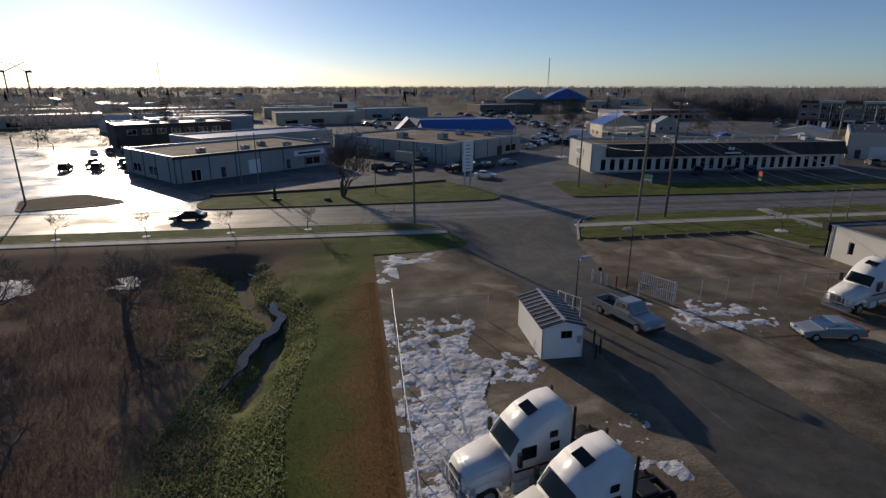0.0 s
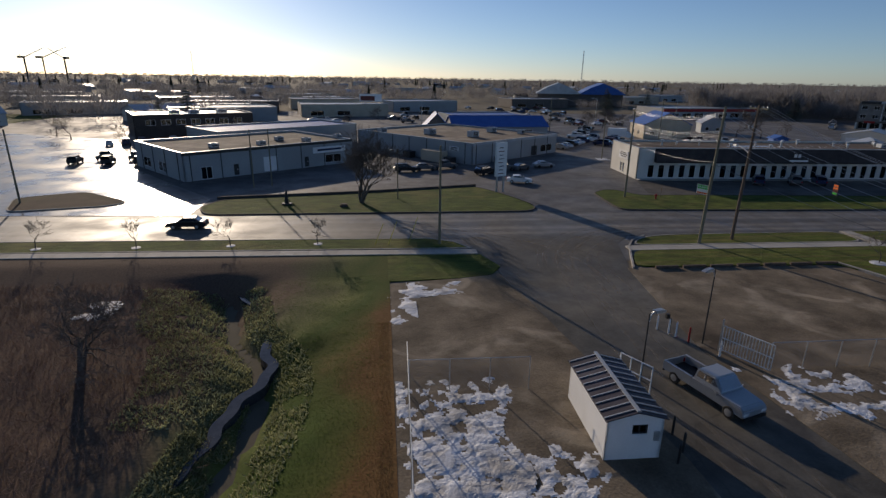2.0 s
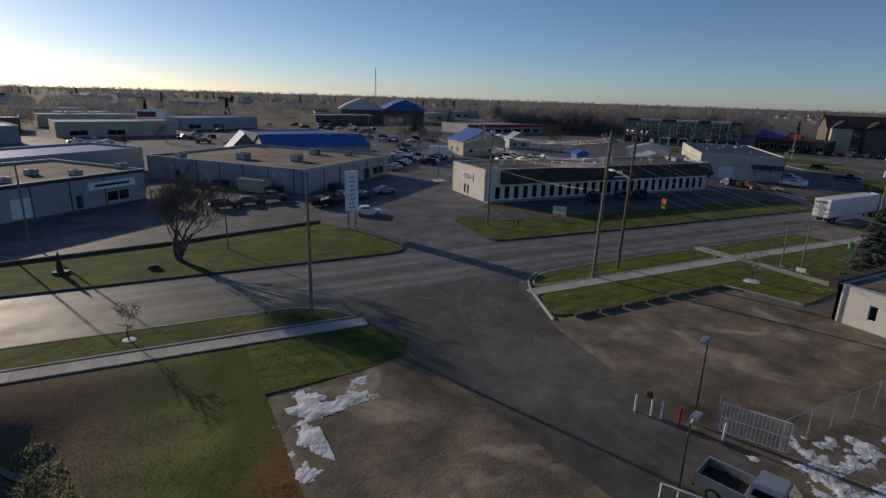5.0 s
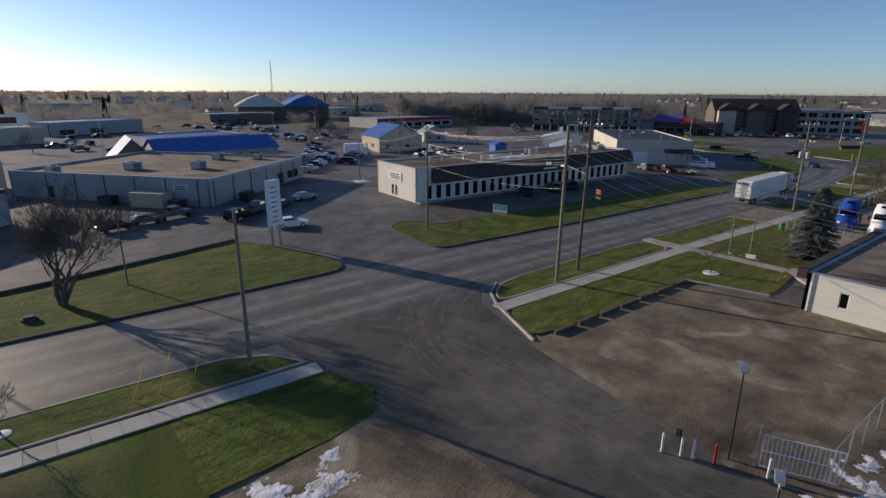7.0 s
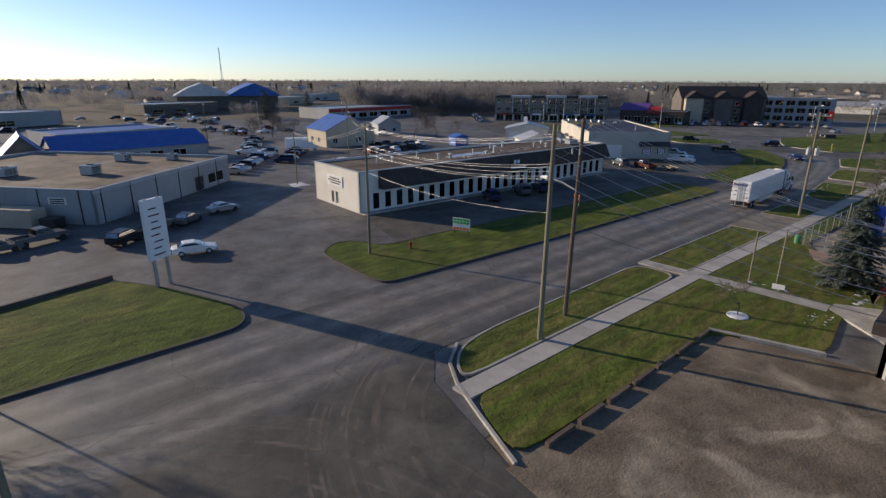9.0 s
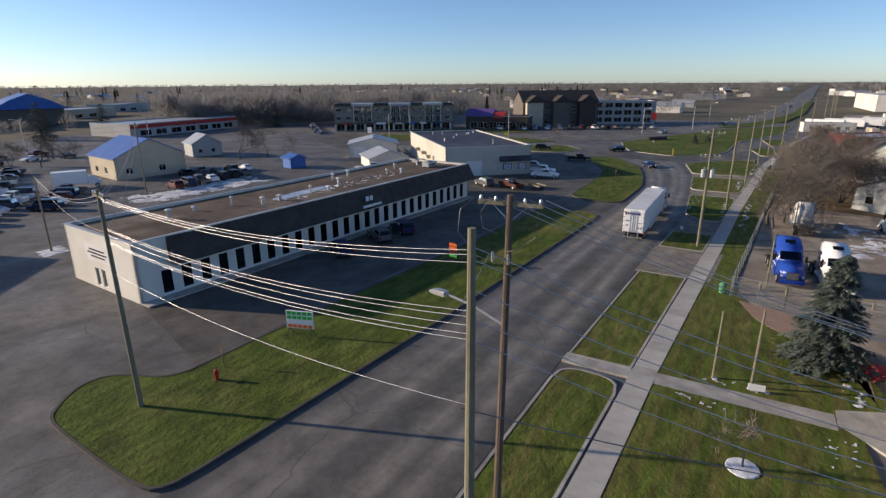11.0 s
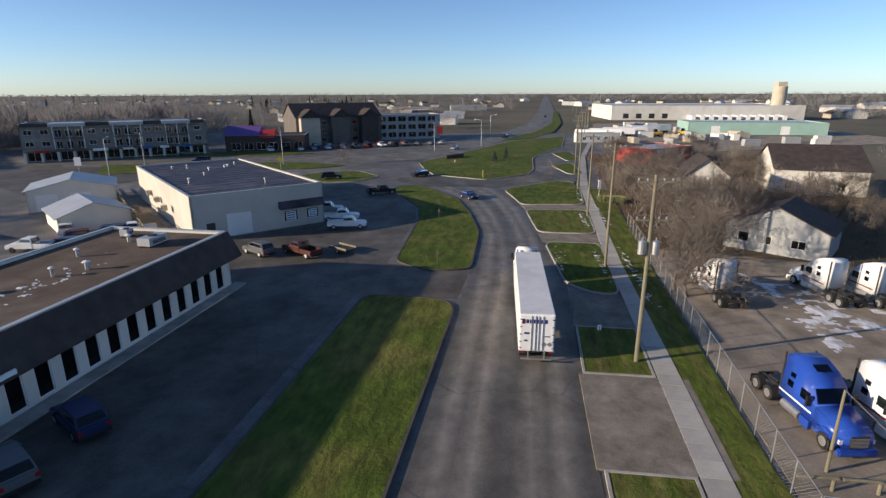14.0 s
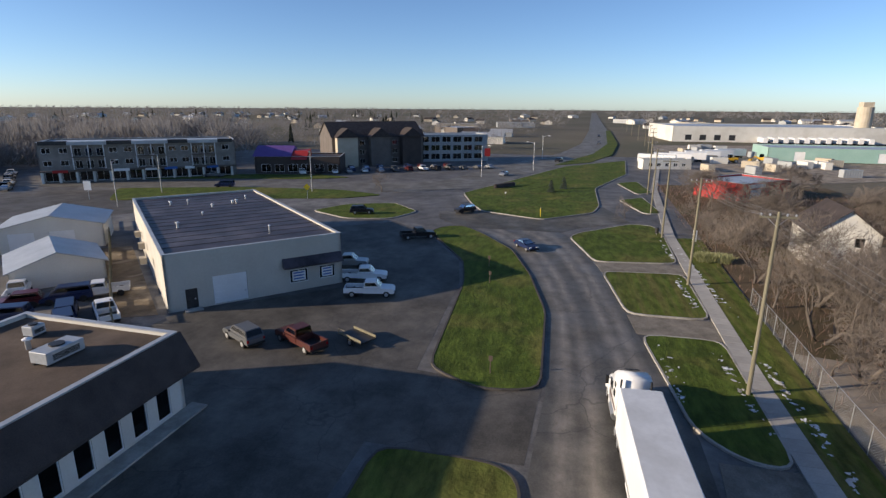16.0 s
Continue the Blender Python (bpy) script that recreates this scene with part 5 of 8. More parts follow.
def semi_trailer(m, label):
    e = thing("semi_trailer", m, label, "trailer")
    bm = box(bm_new(), (0, -1.3, 1.12), (16.1, 1.3, 4.1))
    bmesh.ops.bevel(bm, geom=bm.edges[:], offset=0.04, segments=1, affect="EDGES")
    body = part("box_body", bm, M["white_paint"], e)
    part("roof_panel", box(bm_new(), (0.1, -1.24, 4.1), (16.0, 1.24, 4.115)), surface("trailer_roof", (0.55, 0.56, 0.56), (0.7, 0.71, 0.71), 0.55, fine=3, coarse=0.5, bump=0.1, stain=(0.42, 0.42, 0.4), stain_amount=0.5), body)
    for s in (-1, 1):
        d = part("rear_door", box(bm_new(), (-0.05, min(0.03 * s, 1.2 * s), 1.22), (-0.001, max(0.03 * s, 1.2 * s), 3.98)), M["white_paint"], e, "white rear door")
        for y in (0.12, 0.42):
            part("lock_rod", tube(bm_new(), [(-0.08, s * y, 1.2), (-0.08, s * y, 4.0)], 0.025, 6), M["steel"], d)
        for z in (1.4, 1.9, 2.5, 3.1, 3.7):
            part("hinge", box(bm_new(), (-0.08, s * 1.2 - 0.09, z), (-0.05, s * 1.2 + 0.09, z + 0.06)), M["dark_steel"], d)
        part("side_skirt", box(bm_new(), (5.0, s * 1.22 - 0.02, 0.45), (11.5, s * 1.22 + 0.02, 1.12)), M["white_paint"], e)
        part("bottom_rail", box(bm_new(), (0, s * 1.3 - 0.02, 1.05), (16.1, s * 1.3 + 0.03, 1.2)), M["steel"], e)
        for x in (1.6, 2.9):
            wheel(e, x, s * 0.93, 0.5, 0.56, s)
        part("landing_leg", box(bm_new(), (13.0, s * 0.8 - 0.06, 0.3), (13.12, s * 0.8 + 0.06, 1.1)), M["dark_steel"], e)
        part("tail_light", box(bm_new(), (-0.03, s * 1.05 - 0.12, 1.0), (0.02, s * 1.05 + 0.12, 1.1)), M["lamp_red"], e)
        part("bumper_post", box(bm_new(), (0.0, s * 0.6 - 0.05, 0.5), (0.1, s * 0.6 + 0.05, 1.1)), M["steel"], e)
    part("bogie", box(bm_new(), (0.8, -0.6, 0.6), (3.8, 0.6, 1.1)), M["dark_steel"], e)
    part("rear_bumper", box(bm_new(), (-0.02, -1.15, 0.42), (0.1, 1.15, 0.52)), M["steel"], e, "red and white striped underride bar")
    # plain coloured shapes for the maker's mark and small marks
    navy = paint("navy_film", (0.03, 0.03, 0.16))
    for k in range(6):
        part("wordmark_bar", box(bm_new(), (-0.066, 0.62 - k * 0.27, 3.42), (-0.05, 0.82 - k * 0.27, 3.72)), navy, e, "navy bar of a wordmark")
    part("emblem", box(bm_new(), (-0.068, 0.9, 3.38), (-0.05, 1.12, 3.76)), PAINTS["red"], e, "red and navy emblem")
    for y, z, a, b in ((0.75, 2.55, 0.4, 0.14), (0.8, 1.95, 0.25, 0.14), (-0.75, 2.35, 0.45, 0.07)):
        part("marking", box(bm_new(), (-0.066, y - a / 2, z), (-0.05, y + a / 2, z + b)), navy, e)
    for y in (-0.55, -0.95):
        part("placard", box(bm_new(), (-0.07, -0.14, -0.14), (-0.05, 0.14, 0.14), pose(0, y, 1.75, 45, 0, 0)), M["steel"], e, "grey diamond placard")
    return e


# the long white truck on the street
semi_trailer(pose(94.5, 71.7, 0, 0, 0, 1.5), "long white box semi-trailer with plain rear doors, behind its tractor")
tractor("white_tractor", pose(117.6, 72.3, 0, 0, 0, 1.5), PAINTS["white"], "white highway tractor coupled to the box trailer")
# parked in the yards
tractor("white_tractor", pose(4.5, 18.9, 0.03, 0, 0, 193), PAINTS["white"], "white sleeper tractor with red stripe parked on snowy gravel", guard=True)
tractor("white_tractor", pose(5.6, 15.3, 0.03, 0, 0, 193), PAINTS["white"], "white sleeper tractor parked beside another one", stripe=False)
tractor("white_tractor", pose(38.9, 34.0, 0.03, 0, 0, 193), PAINTS["white"], "white sleeper tractor with chrome grille guard on gravel", guard=True)
tractor("blue_tractor", pose(85.6, 54.4, 0.02, 0, 0, 189), PAINTS["truck_blue"], "bright blue highway tractor parked in the fenced yard")
tractor("white_tractor", pose(85.2, 50.4, 0.02, 0, 0, 189), PAINTS["white"], "white sleeper tractor parked beside the blue one")
tractor("white_tractor", pose(115.6, 53.2, 0.02, 0, 0, 3), PAINTS["white"], "white tractor seen from its bare frame end, by the fence")
tractor("white_tractor", pose(117.0, 43.0, 0.02, 0, 0, 10), PAINTS["white"], "white tractor with grey sleeper back, parked nose to the hedge")
tractor("white_tractor", pose(116.0, 39.2, 0.02, 0, 0, 10), PAINTS["white"], "white day tractor parked nose to the hedge")

car("pickup", pose(21.4, 35.3, 0.004, 0, 0, -73), "silver", "silver pickup with open bed leaving the yard gate", "pickup")
car("car", pose(34.6, 30.2, 0.03, 0, 0, 170), "silver", "silver sedan parked on the gravel")
car("car", pose(-22, 75.5, 0, 0, 0, 180), "black", "dark sedan driving on the wet street")
car("car", pose(26.6, 103.3, -0.02, 0, 0, -12), "white", "white sedan parked beside the pylon sign")
car("car", pose(159.4, 82.2, 0, 0, 0, 215), "blue", "dark blue sedan coming round the street bend")
for x, y, a, c, k, lab in ((119.4, 105.8, 60, "grey", "suv", "dark grey hatchback parked by the workshop"), (119.8, 100.2, 60, "maroon", "pickup", "dark red pickup parked by the workshop"), (133.9, 98.6, 132 + 150, "white", "pickup", "white pickup nosed to the workshop"), (139.0, 101.2, 282, "white", "pickup", "white work pickup beside the workshop"), (144, 105.5, 282, "silver", "pickup", "pale pickup beside the workshop"), (162.2, 100.3, 300, "black", "pickup", "black pickup parked by the lawn island"), (179, 116.5, 290, "black", "suv", "dark car parked on the lawn edge"), (71.5, 100.7, 60, "blue", "suv", "dark blue car parked before the mall"), (78.6, 100.3, 60, "grey", "suv", "dark grey wagon parked before the mall"), (83.2, 99.9, 60, "blue", "suv", "dark blue wagon parked before the mall")):
    car("pickup" if k == "pickup" else "car", pose(x, y, -0.02 if x < 176 else 0.13, 0, 0, a), c, lab, k)
# rows of parked cars round the stores
protos = []
for k, (kd, c) in enumerate((("car", "white"), ("suv", "black"), ("car", "silver"), ("van", "blue"), ("pickup", "grey"), ("suv", "red"), ("car", "grey"), ("pickup", "white"))):
    protos.append((kd, c))
made_cars = {}
rc = random.Random(11)


def park(x, y, a, kd=None, c=None, z=-0.02, group="parked cars"):
    if kd is None:
        kd, c = protos[rc.randrange(len(protos))]
    if (kd, c) in made_cars:
        return copy_thing(made_cars[kd, c], pose(x, y, z, 0, 0, a))
    made_cars[kd, c] = car("pickup" if kd == "pickup" else "car", pose(x, y, z, 0, 0, a), c, "%s %s in a parking row" % (c, {"car": "sedan parked on asphalt", "suv": "sport wagon parked on asphalt", "van": "minivan parked on asphalt", "pickup": "pickup parked on asphalt"}[kd]), kd, group, near=False)
    return made_cars[kd, c]


for x, y, a, kd, c in ((6.5, 115.5, 8, "suv", "black"), (10.5, 117.5, 8, "car", "grey"), (14.5, 119.0, 20, "pickup", "grey"), (22, 112.6, 40, "suv", "black"), (36.3, 120.6, 10, "car", "silver"), (30.5, 117.5, 40, "car", "grey"), (26, 115.5, 40, "pickup", "grey")):
    park(x, y, a, kd, c)
for x, y, a in ((124.4, 137.4, 40), (126.6, 128.4, 130), (121.4, 122.8, 50), (118.2, 124.6, 50), (115.4, 128.0, 140), (117.2, 136.0, 100)):
    park(x, y, a)
for k in range(9):
    park(186 + 3.0 * k, 214 + 3.4 * k, 35, z=0.0)
tl_ = thing("flat_trailer", pose(121.6, 95.4, -0.02, 0, 0, 60), "low dark utility trailer parked beside the pickup", "trailer")
part("deck", box(bm_new(), (-1.6, -0.9, 0.5), (1.6, 0.9, 0.6)), M["dark_steel"], tl_)
part("drawbar", tube(bm_new(), [(1.6, 0, 0.5), (2.9, 0, 0.45)], 0.06, 6), M["dark_steel"], tl_)
part("jack", tube(bm_new(), [(2.8, 0, 0.0), (2.8, 0, 0.6)], 0.04, 6), M["dark_steel"], tl_)
for s_ in (-1, 1):
    wheel(tl_, -0.2, s_ * 1.02, 0.32, 0.2, s_)
    part("side_board", box(bm_new(), (-1.6, s_ * 0.88 - 0.03, 0.6), (1.6, s_ * 0.88 + 0.03, 0.85)), M["wood_pole"], tl_)
for k in range(9):
    park(50 + k * 2.2, 151 + k * 2.9, 130)
    park(56 + k * 2.2, 147 + k * 2.9, 130) if k > 3 else None
for k in range(8):
    park(64 + k * 2.0, 178 + k * 4.0, 150)
for k in range(7):
    park(87 + k * 2.9, 157.5 + k * 0.3, 80)
for k in range(5):
    park(97 + k * 3.1, 169 - k * 1.2, 75)
for k in range(6):
    park(-61 + k * 3.2, 127 + (k % 2) * 5.5, 100, *(("suv", "black"), ("pickup", "grey"))[k % 2], z=0.006)
for k in range(8):
    park(-68 + k * 3.4, 157 + k * 1.5, 115)
NORTH_STORES = ((-78, 226, 20), (-34, 262, 12), (-88, 282, 10), (8, 300, 25), (-48, 322, 12), (84, 352, 10))
for k in range(95):
    cx_, cy_, ca_ = rc.uniform(-60, 100), rc.uniform(225, 345), rc.choice((15, 195, 105))
    if not any(bx - 12 < cx_ < bx + 44 and by - 6 < cy_ < by + 44 for bx, by, _ in NORTH_STORES):
        park(cx_, cy_, ca_, z=-0.02)
for k in range(14):
    park(236 + k * 2.6, 158 - k * 4.3 + rc.uniform(-0.3, 0.3), 32)
for k in range(8):
    park(248 + k * 2.5, 146 - k * 4.2, 212)
for x, y, a in ((121.5, 134.0, 130), (124.3, 130.6, 130), (120.6, 126.8, 45), (117.6, 131.4, 120), (186, 96.5, 140), (193, 150, 100), (205, 165, 110), (250, 95, 165), (300, 78, 160), (222, 180, 100), (420, 55, 172), (500, 50, 172)):
    park(x, y, a, z=0.008 if x > 190 else -0.02)
# the white box truck
bt = thing("box_truck", pose(79.5, 174.5, -0.02, 0, 0, -25), "white box truck parked by the tan house", "truck")
part("cargo_box", shell(bm_new(), [(-6.0, 0.9), (-6.0, 3.4), (-0.2, 3.4), (-0.2, 0.9)], 2.4, None, 0.04), M["white_paint"], bt)
bcab = part("cab", shell(bm_new(), [(-0.15, 0.6), (-0.15, 2.3), (0.9, 2.3), (1.4, 1.5), (2.1, 1.3), (2.15, 0.6)], 2.0, None, 0.08), M["white_paint"], bt)
part("windshield", box(bm_new(), (1.0, -0.85, 1.55), (1.05, 0.85, 2.2), pose(0.38, 0, 0.5, 0, -20, 0)), M["autoglass"], bcab)
for s in (-1, 1):
    for x in (1.3, -4.4):
        wheel(bt, x, s * 0.9, 0.42, 0.3, s)

# trailers at the docks and yellow machines in the dirt lot
def dock_trailer(m):
    e = thing("parked_trailer", m, "white box trailer parked at a loading dock", "trailer", "dock trailers")
    part("box_body", box(bm_new(), (0, -1.3, 1.1), (14, 1.3, 4.0)), M["white_paint"], e)
    for x in (2.0, 3.3):
        for s in (-1, 1):
            wheel(e, x, s * 0.95, 0.5, 0.5, s, False)
    for s in (-1, 1):
        part("landing_leg", box(bm_new(), (11.5, s * 0.8 - 0.06, 0), (11.62, s * 0.8 + 0.06, 1.1)), M["dark_steel"], e)
    return e


wm = ware.matrix_world
dt = None
for k in range(11):
    p = wm @ Vector((53.5 + 6 * k, -0.3, -0.3))
    mm = pose(p.x, p.y, -0.3, 0, 0, 176)
    dt = copy_thing(dt, mm) if dt else dock_trailer(mm)
yellow = paint("machine_yellow", (0.62, 0.36, 0.03), 0.5)


def loader(m):
    e = thing("wheel_loader", m, "yellow wheel loader in the dirt lot", "loader", "yellow machines")
    part("chassis", shell(bm_new(), [(-3.2, 0.9), (-3.2, 2.2), (-1.0, 2.3), (1.2, 1.6), (1.2, 0.9)], 2.2, None, 0.1), yellow, e)
    part("cab", shell(bm_new(), [(-1.0, 2.2), (-0.9, 3.4), (0.4, 3.4), (0.6, 1.9)], 1.6, None, 0.08), M["autoglass"], e)
    part("boom", tube(bm_new(), [(0.8, 0, 1.8), (2.4, 0, 2.2), (3.6, 0, 0.9)], 0.25, 6), yellow, e)
    part("bucket", profile(bm_new(), [(3.4, 0.1), (4.6, 0.1), (4.7, 0.3), (3.9, 1.3), (3.4, 1.1)], -1.3, 1.3, "y"), yellow, e)
    for x in (-2.2, 0.9):
        for s in (-1, 1):
            wheel(e, x, s * 1.1, 0.75, 0.55, s)
    return e


flat("dirt_lot", [(258, 46), (420, 24), (450, -90), (300, -90), (252, 12)], -0.25, M["yard_dirt"], "bare dirt storage lot before the warehouse", "yard")
ld = None
for x, y, a in ((312, 32, 20), (318, 10, 100), (330, 16, 200), (325, -4, 60), (345, 20, 300), (360, 6, 140), (338, -14, 20)):
    mm = pose(x, y, -0.25, 0, 0, a)
    ld = copy_thing(ld, mm) if ld else loader(mm)
for k in range(6):
    copy_thing(dt, pose(300 + k * 9, 34 - k * 7.5, -0.25, 0, 0, 70 + 8 * k))

# things along the store walls
for x, y, a, w_, c in ((13.5, 129.5, 130, 6.0, "beige_wall"), (8.2, 136, 130, 2.4, "dark_steel"), (16.6, 125.4, 130, 2.0, "dark_steel"), (28, 126.0, 40, 2.2, "dark_steel")):
    e = thing("dumpster" if w_ < 5 else "storage_container", pose(x, y, -0.02, 0, 0, a), "dark steel dumpster against the store wall" if w_ < 5 else "beige storage container against the store wall", "dumpster" if w_ < 5 else "container")
    part("bin_body", shell(bm_new(), [(-w_ / 2, 0.1), (-w_ / 2 - 0.1, 1.5 if w_ < 5 else 2.5), (w_ / 2 + 0.1, 1.5 if w_ < 5 else 2.5), (w_ / 2, 0.1)], 1.8 if w_ < 5 else 2.4, None, 0.04), M[c], e)
    part("skid", box(bm_new(), (-w_ / 2 + 0.1, -0.7, 0), (w_ / 2 - 0.1, 0.7, 0.12)), M["black"], e)
# wall seams and downpipes on the two stores
for bld_, L_, D_, H_ in ((store, 33.0, 40.0, 4.6), (plaza, 36.0, 24.0, 5.0)):
    for k in range(int(L_ / 5.5)):
        part("downpipe", box(bm_new(), (1.2 + k * 5.5, -0.1, 0), (1.32 + k * 5.5, -0.005, H_ - 0.1)), M["dark_steel"], bld_)
    for k in range(int(D_ / 6)):
        part("downpipe", box(bm_new(), (-0.1, 2 + k * 6.0, 0), (-0.005, 2.12 + k * 6.0, H_ - 0.1)), M["dark_steel"], bld_)
    part("eaves_band", box(bm_new(), (-0.09, -0.09, H_ - 0.5), (L_, -0.01, H_ - 0.02)), M["dark_steel"] if bld_ is plaza else M["grey_roof"], bld_)
sgn = part("signboard", box(bm_new(), (26, -0.2, 2.7), (34, -0.02, 3.9)), M["white_paint"], plaza, "white signboard with a blue line of writing")
part("lettering", box(bm_new(), (27, -0.23, 3.1), (33, -0.2, 3.5)), PAINTS["blue"], sgn)
sgn = part("signboard", box(bm_new(), (-0.16, 4.0, 2.6), (-0.02, 6.6, 3.5)), M["white_paint"], store, "pale sign panel with bars of writing")
for k in range(3):
    part("lettering", box(bm_new(), (-0.19, 4.2, 2.7 + k * 0.27), (-0.16, 6.3, 2.85 + k * 0.27)), M["black"], sgn)

M["line_paint"] = surface("worn_line", (0.16, 0.14, 0.09), (0.26, 0.23, 0.15), 0.85, fine=9, coarse=1.5, bump=0.1)
for k in range(7):
    a = Vector((116.5 + k * 1.35, 109.5 - k * 2.4))
    bm = prism(bm_new(), [(a.x, a.y), (a.x + 0.1, a.y + 0.06), (a.x + 4.6, a.y + 2.66), (a.x + 4.5, a.y + 2.6)], -0.05, -0.006)
    tagged(mesh_ob("parking_line", bm, M["line_paint"]), "worn yellow parking line on the lot", "line", kind="structure")

# ---- poles, lamps and wires ----
def pole(x, y, h, material, label, arms=(), r=0.16, transformers=0, turn=0.0, lamp=None, lean=(0, 0), name="utility_pole", z=0.1):
    e = thing(name, pose(x, y, z, lean[0], lean[1], turn), label, "utility pole" if name == "utility_pole" else "street lamp")
    part("post", tube(bm_new(), [(0, 0, -0.1), (0, 0, h * 0.5), (0, 0, h)], [r, r * 0.85, r * 0.65], 10), material, e)
    for za, wa in arms:
        if "double" in label:
            part("crossarm", box(bm_new(), (0.14, -wa, za - 0.07), (0.26, wa, za + 0.07)), M["wood_pole"], e)
        c = part("crossarm", box(bm_new(), (-0.06, -wa, za - 0.07), (0.06, wa, za + 0.07)), M["wood_pole"], e)
        for k in (-0.92, -0.45, 0.45, 0.92):
            part("insulator", tube(bm_new(), [(0, wa * k, za + 0.07), (0, wa * k, za + 0.16), (0, wa * k, za + 0.26)], [0.05, 0.07, 0.04], 8), M["steel"], c)
        for s in (-1, 1):
            part("brace", tube(bm_new(), [(0.08, 0, za - 0.7), (0.08, s * wa * 0.55, za - 0.07)], 0.02, 5), M["steel"], c)
    for k in range(transformers):
        s = (-1, 1, 0)[k]
        tr = part("transformer", tube(bm_new(), [(0.45 if s == 0 else 0, s * 0.48, h * 0.60), (0.45 if s == 0 else 0, s * 0.48, h * 0.60 + 0.95)], 0.27, 12), M["steel"], e, "grey pole-mounted transformer can")
        part("bushing", tube(bm_new(), [(0, s * 0.48, h * 0.6 + 0.95), (0, s * 0.48, h * 0.6 + 1.2)], 0.05, 6), M["steel"], tr)
    if lamp:
        za, reach, ang = lamp
        d = (math.cos(radians(ang)), math.sin(radians(ang)))
        arm = part("lamp_arm", tube(bm_new(), [(0, 0, za - 0.4), (d[0] * reach * 0.5, d[1] * reach * 0.5, za), (d[0] * reach, d[1] * reach, za + 0.15)], 0.055, 6), M["steel"], e)
        part("lamp_head", shell(bm_new(), [(0, -0.12), (0, 0.12), (0.6, 0.1), (0.95, -0.02), (0.8, -0.12)], 0.36, None, 0.03), M["steel"], arm).matrix_basis = pose(d[0] * reach, d[1] * reach, za + 0.15, 0, 0, ang)
    return e


WOODL = "weathered grey-green wooden utility pole beside the street"
pole(8.2, 66.7, 11.0, M["wood_pole"], "plain weathered wooden pole without crossarm", z=0.13)
pole(38.5, 65.05, 15.45, M["wood_pole"], "tall green-grey wooden utility pole carrying many wires", arms=(), r=0.2, lean=(-1.4, 2.6), z=0.13)
pole(43.4, 66.3, 15.55, M["wood_dark"], "dark creosoted wooden utility pole with double crossarm", arms=((15.2, 1.25),), r=0.19, turn=10, z=0.13, lean=(0.5, 1.0), lamp=(10.6, 3.1, 70))
pole(40.7, 90.0, 14.0, M["wood_pole"], WOODL, arms=((13.6, 0.9),), r=0.16, turn=-10, z=0.13)
pole(95.8, 64.1, 14.2, M["wood_pole"], "wooden utility pole with crossarms and two transformer cans", arms=((13.7, 1.25), (11.0, 1.1)), r=0.18, transformers=2, z=0.13, turn=4)
pole(119.1, 62.8, 14.2, M["wood_pole"], WOODL, arms=((13.8, 1.2),), r=0.17, z=0.13)
PX = [(146, 61.5), (171.5, 60.3), (194.6, 58.6), (221, 55.5), (250, 51), (282, 46), (320, 40), (362, 35), (410, 30), (470, 26), (540, 22), (620, 17), (720, 11)]
for k, (x, y) in enumerate(PX):
    pole(x, y, 13.4, M["wood_pole"], "distant wooden utility pole along the highway", arms=((13.0, 1.2),), r=0.17, z=-0.1)
pole(-49.7, 90.0, 10.4, M["wood_pole"], WOODL, r=0.15, z=0)
pole(-19.5, 100.2, 9.6, M["wood_pole"], "slim wooden pole before the plaza", r=0.12, z=-0.02)
pole(-16.8, 101.5, 9.6, M["wood_pole"], "slim wooden pole before the plaza", r=0.12, z=-0.02)
pole(54.1, 132.4, 9.5, M["wood_pole"], "wooden pole with snow heaped at its foot", r=0.13, z=-0.02)
pole(82, 159, 13.0, M["wood_pole"], WOODL, arms=((12.5, 1.0),), r=0.15, z=-0.02)
pole(62, 200, 12.0, M["wood_pole"], WOODL, arms=((11.5, 1.0),), r=0.15, z=-0.02)
pole(62.9, 59.2, 5.0, M["wood_pole"], "short wooden stub pole on the lawn", r=0.1, z=0.12)
pole(62.9, 56.9, 5.6, M["wood_pole"], "short wooden stub pole with a white board at its foot", r=0.1, z=0.12)
pole(84.5, 56.5, 5.0, M["wood_pole"], "short wooden post inside the yard fence", r=0.1, z=0.02)
for x, y, h, a in ((192.3, 174, 9.6, 200), (203.2, 139, 10.2, 200), (244.6, 101.5, 9.6, 250), (266.3, 86.5, 9.6, 70), (174, 170, 9.6, 20), (310, 85, 9.6, 250), (143, 260, 10, 200), (98, 248, 10, 200), (17, 217, 10, 200), (240, 210, 10, 200)):
    pole(x, y, h, M["steel"], "tall galvanised street lamp with one arm", r=0.1, lamp=(h, 2.2, a), name="street_lamp", z=0.0)
pole(4.2, 90.2, 7.6, M["wood_pole"], "slim lamp post with two floodlight heads on the lawn", r=0.09, lamp=(7.4, 0.5, 200), name="street_lamp", z=0.13)
pole(24.8, 41.7, 5.7, M["dark_steel"], "dark steel lot lamp beside the yard gate", r=0.06, lamp=(5.6, 0.35, 200), name="street_lamp", z=0.03)
pole(18.0, 37.4, 4.6, M["dark_steel"], "dark steel lot lamp beside the guard hut", r=0.06, lamp=(4.5, 0.35, 20), name="street_lamp", z=0.0)


